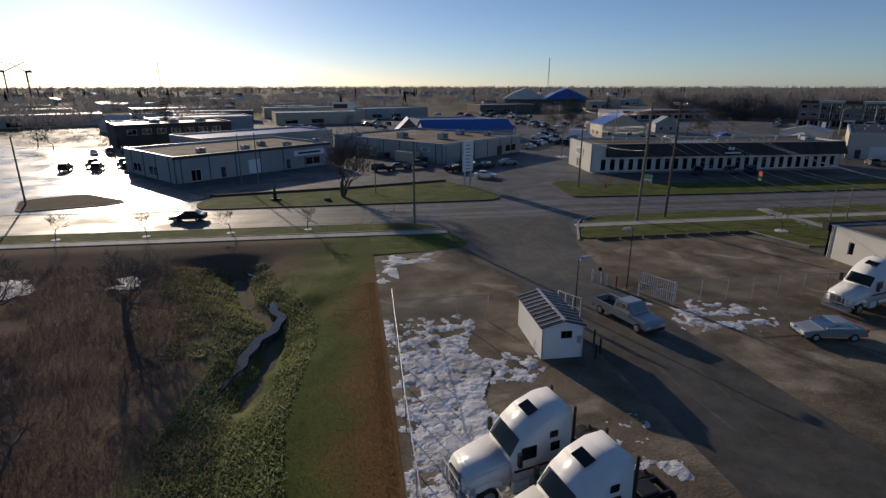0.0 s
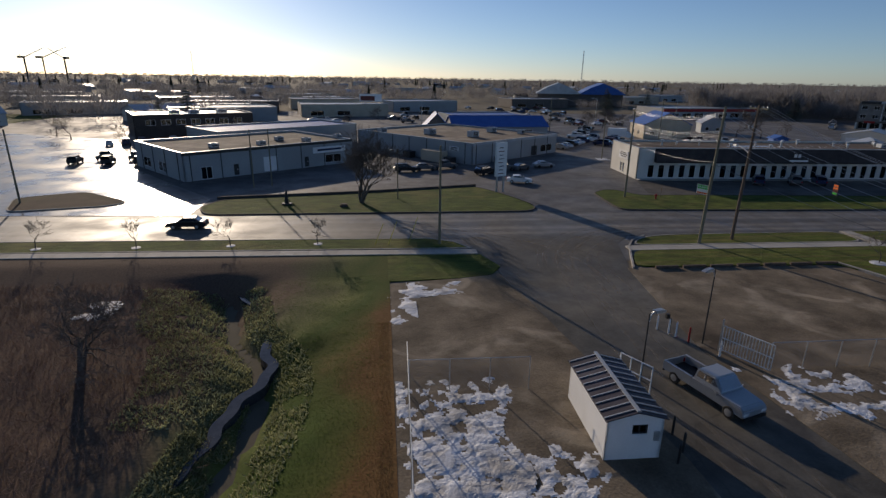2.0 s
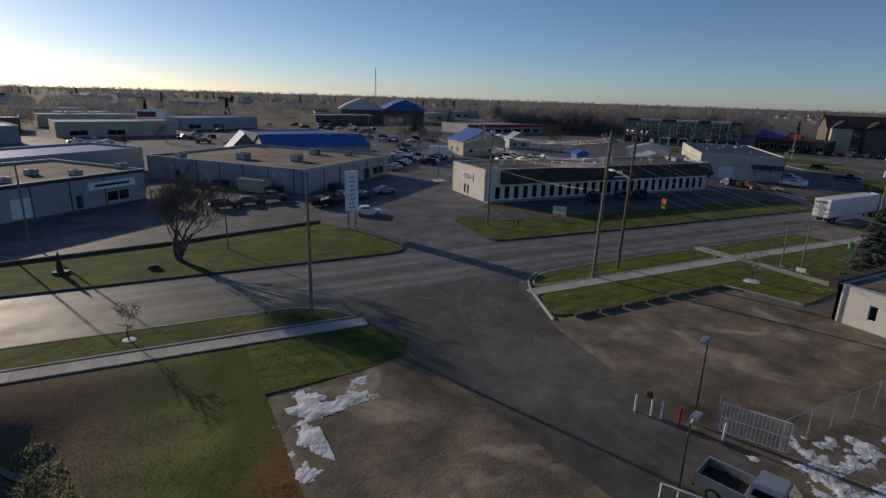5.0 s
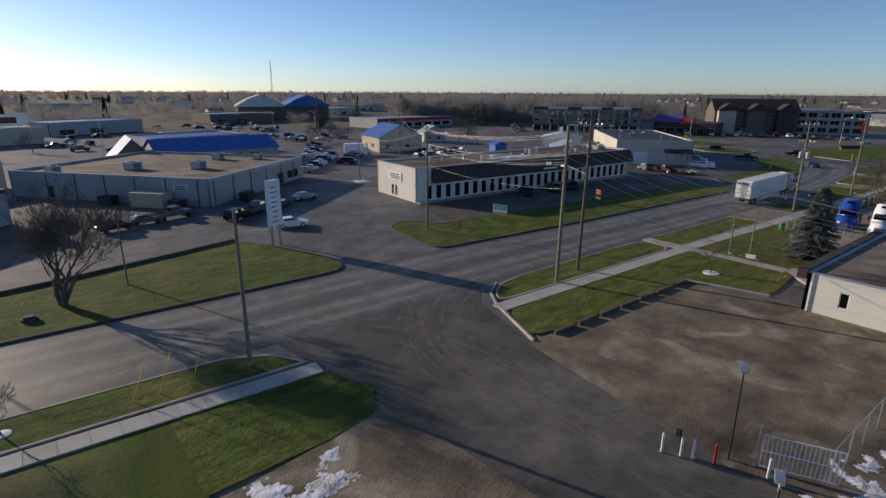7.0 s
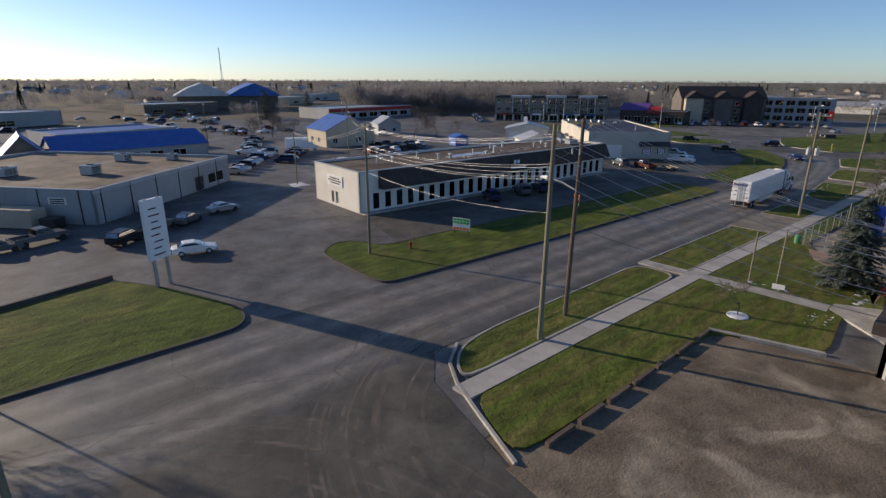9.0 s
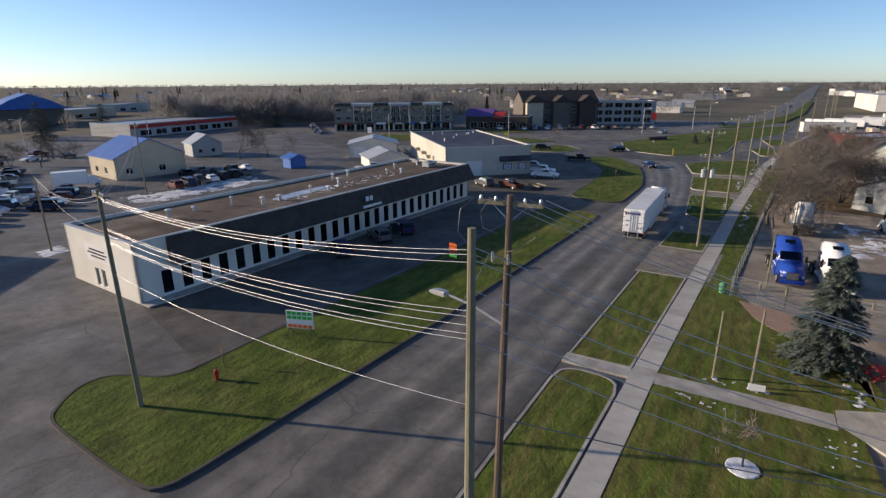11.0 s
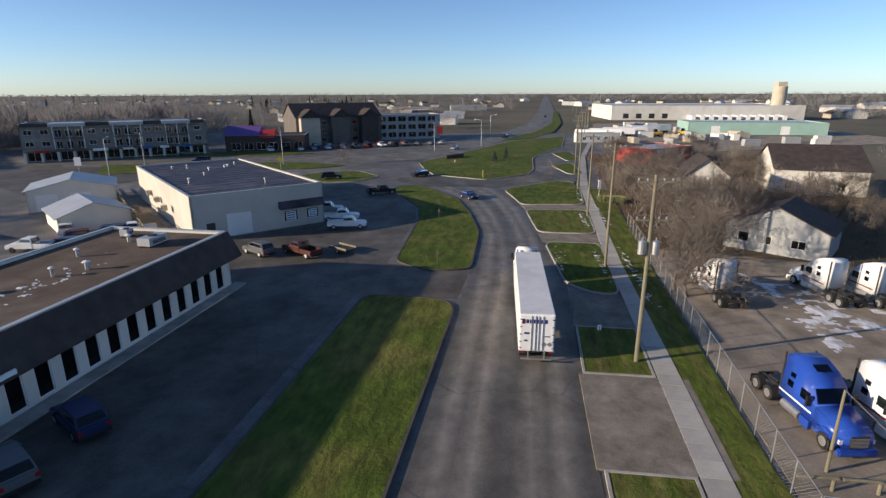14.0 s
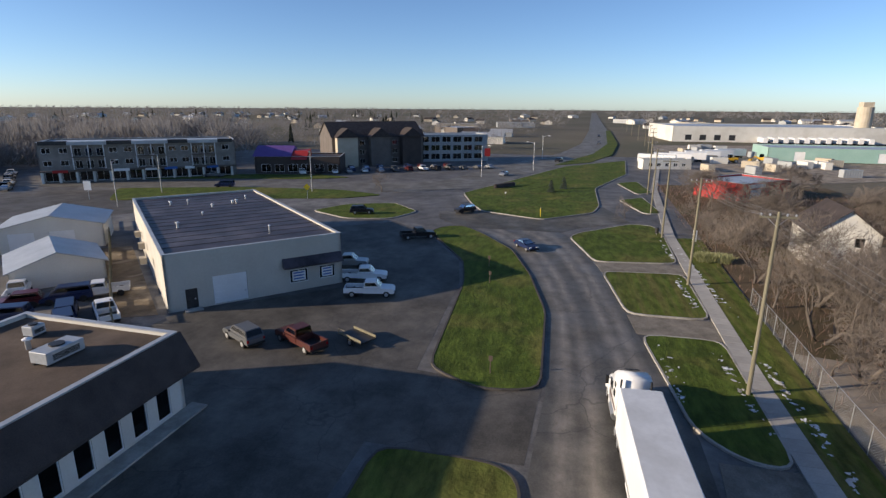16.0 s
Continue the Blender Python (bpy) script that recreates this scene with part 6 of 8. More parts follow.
def wire(a, b, sag=0.8, r=0.018):
    """One hanging wire between two points."""
    cu = bpy.data.curves.new("wire", "CURVE")
    cu.dimensions = "3D"
    cu.bevel_depth = r
    cu.bevel_resolution = 2
    sp = cu.splines.new("POLY")
    sp.points.add(14)
    for i in range(15):
        t = i / 14
        p = Vector(a).lerp(Vector(b), t)
        sp.points[i].co = (p.x, p.y, p.z - sag * 4 * t * (1 - t), 1)
    cu.materials.append(M["line_wire"] if r in (0.0095, 0.016) else M["wire"])
    ob = new("overhead_wire", cu)
    return tagged(ob, "thin grey overhead power wire between poles", "wire", "overhead wires")


for z0, z1 in ((14.6, 13.6), (14.45, 13.5), (14.2, 13.4), (12.6, 11.8), (12.4, 11.7), (12.1, 11.4), (11.8, 11.0), (11.6, 10.9), (9.2, 9.0)):
    wire((39.1, 65.4, z0 + 0.3), (40.7, 90.0, z1 + 0.1), 0.7, 0.0095)
for z in (13.8, 13.5, 11.6):
    wire((40.7, 90, z), (54.1, 132.4, min(z, 9.4)), 1.2)
    wire((40.7, 90, z), (82, 159, min(z, 12.6)), 1.6)
    wire((82, 159, min(z, 12.6)), (62, 200, min(z, 11.6)), 1.0)
    wire((62, 200, min(z, 11.6)), (40, 330, 10), 1.5)
for k, (x, y, z) in enumerate(((44.2, 65.0, 15.5), (44.0, 65.6, 15.5), (43.8, 66.5, 15.5), (43.7, 67.1, 15.5), (39.15, 65.4, 15.0), (39.15, 65.4, 14.6), (39.15, 65.4, 13.6), (39.15, 65.4, 12.6), (39.15, 65.4, 11.9))):
    wire((x, y, z), (63.2 + 0.5 * (k % 4), 8.0, z - 0.5), 6.6, 0.016)
pole(64.0, 8.0, 14.0, M["wood_pole"], "wooden utility pole behind the white hall", arms=((13.4, 1.2),), r=0.17, turn=80, z=-0.05)
for y in (-1.0, -0.5, 0.5, 1.0):
    wire((95.8, 64.1 + y, 14.0), (119.1, 62.8 + y, 14.1), 0.6, 0.007)
for y in (-1.1, -0.5, 0.5, 1.1):
    pts = [(119.1, 62.8 + y, 14.1)] + [(x, yy + y, 13.2) for x, yy in PX]
    for a, b in zip(pts, pts[1:]):
        wire(a, b, 0.7, 0.012)
wire((39.2, 65.8, 9.2), (51.2, 47.0, 3.9), 0.4, 0.021)
wire((62.9, 56.9, 5.6), (84.5, 56.5, 5.0), 0.3)
wire((39.2, 65.8, 13.0), (43.8, 67.1, 13.2), 0.1)
# slack jumpers looping under the crossarm
for pts in ([(43.3, 67.5, 15.55), (43.2, 68.1, 15.0), (43.2, 68.2, 14.1), (43.3, 67.4, 13.2), (43.4, 66.5, 13.0)],
            [(43.5, 65.6, 15.55), (43.5, 65.0, 15.1), (43.5, 65.1, 14.2), (43.5, 65.9, 13.6), (43.4, 66.2, 13.5)],
            [(43.4, 66.9, 15.55), (43.2, 67.2, 15.0), (43.2, 67.1, 14.4), (43.35, 66.5, 14.2)]):
    jp = mesh_ob("jumper_wire", tube(bm_new(), pts, 0.014, 5), M["wire"], True)
    tagged(jp, "slack jumper wire looping below the crossarm", "wire", "jumper wires")
for y_ in (66.0, 66.65):
    fc = thing("fuse_cutout", pose(43.2, y_, 13.1), "small grey porcelain fuse cutout on the pole", "fuse", "fuse cutouts")
    part("body", tube(bm_new(), [(0, 0, 0), (0, 0, 0.18), (-0.05, 0, 0.42)], [0.05, 0.07, 0.045], 8), M["steel"], fc)
    part("bracket", box(bm_new(), (-0.02, -0.03, 0.16), (0.25, 0.03, 0.22)), M["dark_steel"], fc)


# ---- the guard hut and the gate ----
hut = thing("guard_hut", pose(12.65, 30.35, 0.03, 0, 0, -1), "small white guard hut with dark ribbed metal gable roof", "hut")
hl, hd = 2.9, 5.6
for holes, length, sm in (([(1.3, 1.45, 2.1, 2.0)], hl, Matrix.Identity(4)), ([(1.0, 1.0, 2.2, 2.0), (3.2, 0.05, 4.1, 2.05)], hd, pose(hl, 0, 0, 0, 0, 90)), ([], hl, pose(hl, hd, 0, 0, 0, 180)), ([], hd, pose(0, hd, 0, 0, 0, -90))):
    bm = bm_new()
    wall_face(bm, length, 2.35, 0.12, holes, sm)
    part("wall", bm, M["white_paint"], hut)
    for h in holes:
        if h[1] > 0.5:
            add_window(hut, *h, sm, M["dark_steel"], 1)
        else:
            bm = bm_new()
            box(bm, (h[0] + 0.02, 0.03, h[1]), (h[2] - 0.02, 0.08, h[3]), sm)
            part("door", bm, M["white_paint"], hut)
for y0 in (0.0, hd - 0.12):
    bm = bm_new()
    profile(bm, [(0, 2.35), (hl, 2.35), (hl / 2, 2.75)], y0, y0 + 0.12, "y")
    part("gable", bm, M["white_paint"], hut)
for s in (0, 1):
    bm = bm_new()
    k = 0.4 / (hl / 2)
    e0 = -0.15 if s == 0 else hl + 0.15
    profile(bm, [(e0, 2.35 - 0.15 * k), (hl / 2, 2.75), (hl / 2, 2.81), (e0, 2.41 - 0.15 * k)], -0.15, hd + 0.15, "y")
    r = part("roof", bm, M["roof_dark"], hut, "dark sheet-metal roof slope")
    for q in range(10):
        bm = bm_new()
        yy = 0.1 + q * 0.6
        profile(bm, [(e0, 2.42 - 0.15 * k), (hl / 2, 2.82), (hl / 2, 2.87), (e0, 2.47 - 0.15 * k)], yy, yy + 0.06, "y")
        part("rib", bm, M["grey_roof"], r)
part("ridge_cap", box(bm_new(), (hl / 2 - 0.1, -0.15, 2.83), (hl / 2 + 0.1, hd + 0.15, 2.9)), M["grey_roof"], hut)
part("meter_box", box(bm_new(), (2.45, -0.12, 1.1), (2.7, -0.005, 1.6)), M["steel"], hut)

sg = thing("sliding_gate", pose(25.3, 40.4, 0.03, 0, 0, -63), "white tubular sliding gate with vertical pickets", "gate")
bm = bm_new()
for z in (0.2, 1.1, 2.0):
    tube(bm, [(0, 0, z), (3.4, 0, z)], 0.035, 6)
part("gate_rail", bm, M["white_paint"], sg)
for k in range(18):
    part("picket", tube(bm_new(), [(k * 0.2, 0, 0.2), (k * 0.2, 0, 2.0)], 0.022, 5), M["white_paint"], sg)
part("gate_post", tube(bm_new(), [(-0.15, 0.1, -0.05), (-0.15, 0.1, 2.4)], 0.06, 8), M["steel"], sg)
g2 = thing("gate_frame", pose(16.4, 37.2, 0.03, 0, 0, -60), "white tubular gate leaf leaning by the hut", "gate")
for z in (0.3, 1.2, 2.1):
    part("rail", tube(bm_new(), [(0, 0, z), (2.2, 0, z)], 0.04, 6), M["white_paint"], g2)
for k in range(4):
    part("upright", tube(bm_new(), [(k * 0.73, 0, 0), (k * 0.73, 0, 2.1)], 0.04, 6), M["white_paint"], g2)
for x, y, c in ((22.6, 44.2, "white_paint"), (23.1, 43.4, "white_paint"), (23.4, 42.9, "white_paint"), (23.9, 42.0, "red_paint"), (24.9, 39.8, "white_paint"), (16.3, 29.8, "dark_steel"), (17.0, 30.6, "dark_steel"), (17.2, 32.0, "dark_steel")):
    tagged(mesh_ob("bollard", tube(bm_new(), [(x, y, -0.1), (x, y, 1.1), (x, y, 1.2)], [0.07, 0.07, 0.03], 8), M[c]), "steel bollard beside the yard gate" if c != "red_paint" else "red steel bollard beside the yard gate", "bollard", "bollards")
card = thing("card_reader", pose(23.3, 43.6, 0, 0, 0, 0), "dark card reader on a bent post at the gate", "card reader")
part("post", tube(bm_new(), [(0, 0, -0.05), (0, 0, 1.1), (-0.25, 0, 1.35)], 0.04, 6), M["dark_steel"], card)
part("reader", box(bm_new(), (-0.45, -0.12, 1.2), (-0.2, 0.12, 1.55)), M["black"], card)

pt = thing("picnic_table", pose(68.6, 49.4, 0.0, 0, 0, 20), "red painted wooden picnic table by the hall entry", "table")
for k in range(5):
    part("table_board", box(bm_new(), (-0.9, -0.37 + k * 0.15, 0.72), (0.9, -0.24 + k * 0.15, 0.76)), M["red_paint"], pt)
for s_ in (-1, 1):
    part("bench_board", box(bm_new(), (-0.9, s_ * 0.72 - 0.13, 0.42), (0.9, s_ * 0.72 + 0.13, 0.46)), M["red_paint"], pt)
    part("bench_arm", box(bm_new(), (s_ * 0.6 - 0.04, -0.8, 0.36), (s_ * 0.6 + 0.04, 0.8, 0.42)), M["red_paint"], pt)
    for q in (-1, 1):
        part("leg", tube(bm_new(), [(s_ * 0.6, q * 0.75, 0.0), (s_ * 0.6, q * 0.3, 0.72)], 0.05, 5), M["red_paint"], pt)

# ---- chain-link fences ----
M["mesh_wire"] = surface("chain_link", (0.30, 0.31, 0.31), (0.42, 0.43, 0.43), 0.6, fine=9, coarse=1, bump=0, metal=0.4)


def chain_fence(pts, h, label, z=0.03, step=2.6, cell=0.22):
    e = thing("chain_fence", pose(0, 0, z), label, "fence")
    for a, b in zip(pts, pts[1:]):
        a, b = Vector((*a, 0)), Vector((*b, 0))
        n = max(1, round((b - a).length / step))
        for k in range(n + 1):
            p = a.lerp(b, k / n)
            part("post", tube(bm_new(), [(p.x, p.y, -0.1), (p.x, p.y, h)], 0.035, 6), M["steel"], e)
        part("top_rail", tube(bm_new(), [(a.x, a.y, h), (b.x, b.y, h)], 0.025, 6), M["steel"], e)
        # the wire mesh: crossing diagonal wires, thin flat strands
        d = (b - a).normalized()
        L = (b - a).length
        w = 0.006
        verts, faces = [], []
        k = -h
        while k < L:
            for s in (0, 1):
                x0, x1 = (k, k + h) if s == 0 else (k + h, k)
                z0, z1 = 0.05, h
                for q in range(1):
                    ca, cb = (x0, z0), (x1, z1)
                    if ca[0] > cb[0]:
                        ca, cb = cb, ca
                    if cb[0] <= 0 or ca[0] >= L:
                        continue
                    g = (cb[1] - ca[1]) / (cb[0] - ca[0])
                    if ca[0] < 0:
                        ca = (0, ca[1] - ca[0] * g)
                    if cb[0] > L:
                        cb = (L, cb[1] - (cb[0] - L) * g)
                    i = len(verts)
                    for (u, v), dv in ((ca, -w), (ca, w), (cb, w), (cb, -w)):
                        p = a + d * u
                        verts.append((p.x, p.y, v + dv))
                    faces.append((i, i + 1, i + 2, i + 3))
            k += cell
        me = bpy.data.meshes.new("wire_mesh")
        me.from_pydata(verts, [], faces)
        me.materials.append(M["mesh_wire"])
        ob = new("wire_mesh", me)
        ob.parent = e
        tagged(ob, "woven chain-link wire", kind="stuff")
    return e


chain_fence([(2.75, 8), (2.9, 24), (3.3, 39.5)], 2.2, "tall chain-link fence with angled posts along the snowy yard")
chain_fence([(3.3, 37.2), (10.6, 37.0)], 2.2, "chain-link fence across the gravel yard")
chain_fence([(27.0, 37.8), (41.7, 37.6), (49, 37.6)], 2.0, "chain-link fence across the gravel lot")
chain_fence([(79.9, 59.4), (100, 58.3), (118, 57.5), (140, 56.3)], 2.1, "chain-link fence along the sidewalk and truck yard")
chain_fence([(79.9, 59.3), (79.2, 55), (78.6, 50), (78, 40)], 2.1, "chain-link fence across the front of the truck yard")
# rails and beams by the yard
for k in range(5):
    tagged(mesh_ob("parking_rail", tube(bm_new(), [(83.0, 56.8 - k * 2.2, 0.75), (83.0, 58.8 - k * 2.2, 0.75)], 0.09, 8), M["wood_pole"]), "round wooden barrier rail before the parked trucks", "rail", "barrier rails")
    tagged(mesh_ob("barrier_post", tube(bm_new(), [(83.0, 57.0 - k * 2.2, -0.1), (83.0, 57.0 - k * 2.2, 0.66)], 0.1, 8), M["wood_pole"]), "short round barrier post", "post", "barrier posts")
gbm = tube(bm_new(), [(80.4, 60.1, 0.1), (80.4, 60.1, 1.0), (80.4, 60.1, 1.15)], [0.3, 0.34, 0.2], 12)
tagged(mesh_ob("litter_bin", gbm, PAINTS["green"]), "green round litter bin by the fence corner", "bin")
flat("paver_apron", [(64.5, 50), (70, 50.3), (77.4, 53.4), (79, 58.6), (75, 57), (68, 50)], 0.14, surface("brick_pavers", (0.26, 0.17, 0.12), (0.34, 0.23, 0.17), 0.85, fine=14, coarse=1, bump=0.5), "reddish paved apron before the yard gate", "paving")
flat("paver_entry", [(60.9, 52.3), (62.6, 52.3), (66, 45), (57, 42), (55, 46)], 0.138, M["concrete"], "brown paved entry to the white hall", "paving")

# ---- signs ----
ps = thing("pylon_sign", pose(21.2, 95.0, 0.13, 0, 0, -62), "tall white pylon sign with listed tenants on steel posts", "sign")
for y in (-0.7, 0.7):
    part("post", box(bm_new(), (-0.12, y - 0.12, -0.1), (0.12, y + 0.12, 8.2)), M["steel"], ps)
pn = part("panel", box(bm_new(), (-0.2, -1.1, 2.6), (0.2, 1.1, 8.1)), M["white_paint"], ps)
for s in (-1, 1):
    for k in range(8):
        part("lettering", box(bm_new(), (min(s * 0.2, s * 0.215), -0.7 + 0.1 * (k % 3), 3.0 + k * 0.6), (max(s * 0.2, s * 0.215), 0.5 - 0.25 * (k % 2), 3.12 + k * 0.6)), (PAINTS["red"], M["black"], PAINTS["blue"])[k % 3], pn)
bright_green = surface("sign_green", (0.03, 0.4, 0.05), (0.05, 0.5, 0.07), 0.4, bump=0)
orange = surface("sign_orange", (0.75, 0.14, 0.02), (0.85, 0.2, 0.04), 0.4, bump=0)


def yard_sign(x, y, z, w, h, turn, rows, label, board="black"):
    """A portable letter board on an A-frame with bars in place of letters."""
    e = thing("portable_sign", pose(x, y, z, 0, 0, turn), label, "sign")
    pnl = part("panel", box(bm_new(), (-0.06, -w / 2, 0.7), (0.06, w / 2, 0.7 + h)), M[board], e)
    for k, m_ in enumerate(rows):
        zz = 0.7 + h - (k + 1) * h / len(rows)
        for s in (-1, 1):
            for q in range(5):
                part("lettering", box(bm_new(), (min(s * 0.06, s * 0.075), -w / 2 + 0.08 + q * (w - 0.1) / 5, zz + 0.06), (max(s * 0.06, s * 0.075), -w / 2 + 0.02 + (q + 0.95) * (w - 0.1) / 5, zz + h / len(rows) - 0.04)), m_, pnl)
    for s in (-1, 1):
        part("leg", tube(bm_new(), [(0, s * w * 0.4, 0.75), (0.55, s * w * 0.42, -0.02)], 0.03, 6), M["dark_steel"], e)
        part("leg", tube(bm_new(), [(0, s * w * 0.4, 0.75), (-0.55, s * w * 0.42, -0.02)], 0.03, 6), M["dark_steel"], e)
    return e


yard_sign(53.0, 88.4, 0.13, 2.3, 1.5, 20, (bright_green, bright_green, M["white_paint"], orange), "portable sign with bright green and orange letter rows on grass", "white_paint")
yard_sign(74.9, 86.9, 0.13, 1.2, 1.7, -10, (orange, orange, PAINTS["red"], bright_green), "portable sign with orange and green letter rows on grass")
wsn = thing("small_board", pose(62.4, 56.6, 0.12, 0, 0, 10), "small white board sign at the foot of a post", "sign")
part("panel", box(bm_new(), (-0.04, -0.5, 0.1), (0.04, 0.5, 0.55)), M["white_paint"], wsn)
part("stake", box(bm_new(), (-0.02, -0.03, -0.05), (0.02, 0.03, 0.1)), M["steel"], wsn)
hyd = thing("fire_hydrant", pose(45.2, 88.5, 0.13), "short red fire hydrant on the lawn", "hydrant")
part("barrel", tube(bm_new(), [(0, 0, -0.05), (0, 0, 0.6), (0, 0, 0.75), (0, 0, 0.82)], [0.14, 0.13, 0.15, 0.05], 10), M["red_paint"], hyd)
part("nozzle", tube(bm_new(), [(-0.24, 0, 0.5), (0.24, 0, 0.5)], 0.06, 8), M["red_paint"], hyd)
for x, y in ((46.6, 89.6), (141, 85.5), (118, 82.5), (98.7, 66.5), (148, 86.5), (205, 90)):
    sp_ = thing("marker_post", pose(x, y, 0.13), "thin marker post with a small plate on grass", "post", "marker posts")
    part("stake", tube(bm_new(), [(0, 0, -0.1), (0, 0, 1.4)], 0.04, 6), M["wood_dark"], sp_)
    part("plate", box(bm_new(), (-0.02, -0.16, 1.1), (0.02, 0.16, 1.55)), M["white_paint"] if x in (98.7, 205) else M["wood_dark"], sp_)
bb = thing("billboard", pose(-3.4, 286, 0), "digital billboard on two posts, showing red and white", "billboard")
for x in (-3, 3):
    part("post", box(bm_new(), (x - 0.15, -0.15, -0.1), (x + 0.15, 0.15, 8.5)), M["steel"], bb)
scr = part("panel", box(bm_new(), (-5.5, -0.3, 6.0), (5.5, 0.3, 9.6)), M["white_paint"], bb)
part("graphic", box(bm_new(), (-5.0, -0.34, 6.4), (2.0, -0.3, 8.6)), PAINTS["red"], scr)
guy_y = surface("guy_guard", (0.6, 0.5, 0.05), (0.7, 0.6, 0.1), 0.5, bump=0)
for x, y, h in ((4.8, 67.9, 3), (2.4, 66.7, 2.8), (0.9, 66.6, 2.6)):
    tagged(mesh_ob("guy_wire", tube(bm_new(), [(x, y, 0.05), (x + 1.0, y - 0.1, h)], 0.03, 6), guy_y), "slanting guy wire with pale yellow guard", "wire", "guy wires")
rk = thing("lawn_sculpture", pose(-12, 87, 0.13), "dark low metal figure on the lawn", "sculpture")
part("base", prism(bm_new(), smooth_line([(-0.8, -0.4), (0.8, -0.5), (0.9, 0.4), (-0.7, 0.5)]), -0.05, 0.25), M["dark_steel"], rk)
part("blade", profile(bm_new(), [(-0.3, 0.2), (0.3, 0.2), (0.15, 1.9), (0.0, 2.3), (-0.15, 1.6)], -0.1, 0.1, "y"), M["dark_steel"], rk)
bld = prism(bm_new(), smooth_line([(-4.4, 85.0), (-3.2, 84.8), (-3.0, 85.8), (-4.2, 86.0)]), 0.1, 0.55)
bmesh.ops.bevel(bld, geom=[e_ for e_ in bld.edges if e_.verts[0].co.z > 0.5 and e_.verts[1].co.z > 0.5], offset=0.15, segments=2, affect="EDGES")
tagged(mesh_ob("boulder", bld, M["dark_wall"]), "low dark boulder on the lawn", "boulder")
stn = prism(bm_new(), smooth_line([(220.2, 94.0), (226.8, 89.2), (227.4, 90.1), (220.8, 95.0)]), 0.1, 1.2)
tagged(mesh_ob("stone_sign", stn, M["dark_wall"]), "low dark stone sign wall on the lawn island", "sign")
# masts and cranes on the skyline
for x, y, h in ((330, 900, 62), (-330, 1050, 55)):
    ms = thing("lattice_mast", pose(x, y, -0.4), "thin lattice radio mast on the skyline", "mast")
    for k in range(3):
        a = k * 2.094
        part("leg", tube(bm_new(), [(1.6 * math.cos(a), 1.6 * math.sin(a), 0), (0.4 * math.cos(a), 0.4 * math.sin(a), h)], 0.22, 5), M["steel"], ms)
    bm = bm_new()
    for k in range(16):
        z = h * k / 16
        r_ = 1.6 - 1.2 * k / 16
        tube(bm, [(r_, 0, z), (-r_ * 0.5, r_ * 0.86, z + h / 32), (-r_ * 0.5, -r_ * 0.86, z + h / 16)], 0.12, 4)
    part("lacing", bm, M["steel"], ms)
for x, y, t in ((-470, 860, 20), (-452, 880, 160), (-500, 870, 60)):
    cr = thing("tower_crane", pose(x, y, -0.4, 0, 0, t), "dark crane with raised jib on the skyline", "crane")
    part("tower", box(bm_new(), (-0.8, -0.8, 0), (0.8, 0.8, 38)), M["dark_steel"], cr)
    part("jib", tube(bm_new(), [(0, 0, 36), (16, 0, 44), (30, 0, 51)], [0.6, 0.5, 0.25], 5), M["dark_steel"], cr)
    part("tie_bar", tube(bm_new(), [(-6, 0, 38), (-1, 0, 45), (26, 0, 49.4)], 0.15, 4), M["dark_steel"], cr)
    part("hook_line", tube(bm_new(), [(29.5, 0, 50.6), (29.5, 0, 30)], 0.12, 4), M["dark_steel"], cr)
    part("counterweight", box(bm_new(), (-8, -1.5, 35), (-1, 1.5, 38)), M["dark_steel"], cr)
silo = thing("silo_tower", pose(480, -112, -0.3), "tall cream concrete silo tower", "silo")
part("shaft", tube(bm_new(), [(0, 0, 0), (0, 0, 23)], 4.6, 20), M["beige_wall"], silo)
part("head_house", box(bm_new(), (-3, -3, 23), (3, 3, 26)), M["beige_wall"], silo)

# wall units on the workshop and the fence of the alley beside it
for x, y in ((138.0, 131.6), (132.0, 126.2), (143.5, 137.0)):
    ac = thing("air_conditioner", pose(x - 0.25, y + 0.25, 2.6, 0, 0, 44.5), "tan wall-mounted air conditioner on the workshop wall", "air conditioner", "wall air conditioners")
    part("housing", box(bm_new(), (-0.55, -0.05, 0), (0.55, 0.7, 0.75)), M["beige_wall"], ac)
    part("grille", box(bm_new(), (-0.45, 0.7, 0.1), (0.45, 0.73, 0.65)), M["dark_steel"], ac)
    part("bracket", box(bm_new(), (-0.5, -0.05, -0.08), (0.5, 0.6, 0.0)), M["steel"], ac)
fence = thing("alley_fence", pose(119.5, 120.2, 0, 0, 0, 43.6), "weathered wooden fence beside the workshop alley", "fence")
for k in range(20):
    part("post", box(bm_new(), (k * 3.0 - 0.08, -0.08, -0.1), (k * 3.0 + 0.08, 0.08, 1.9)), M["wood_pole"], fence)
for z in (0.5, 1.1, 1.7):
    part("rail", box(bm_new(), (0, 0.08, z - 0.09), (57, 0.12, z + 0.09)), M["wood_pole"], fence)


def container(m, wall, label):
    e = thing("storage_container", m, label, "container", "storage containers")
    side = [(0.2 * k, 0.05 * ((k // 2) % 2)) for k in range(31)]
    part("body", prism(bm_new(), side + [(x, 2.4 - y) for x, y in reversed(side)], 0, 2.5), wall, e)
    for s in (0.02, 1.22):
        part("door", box(bm_new(), (6.0, s, 0.1), (6.06, s + 1.16, 2.4)), wall, e)
    return e


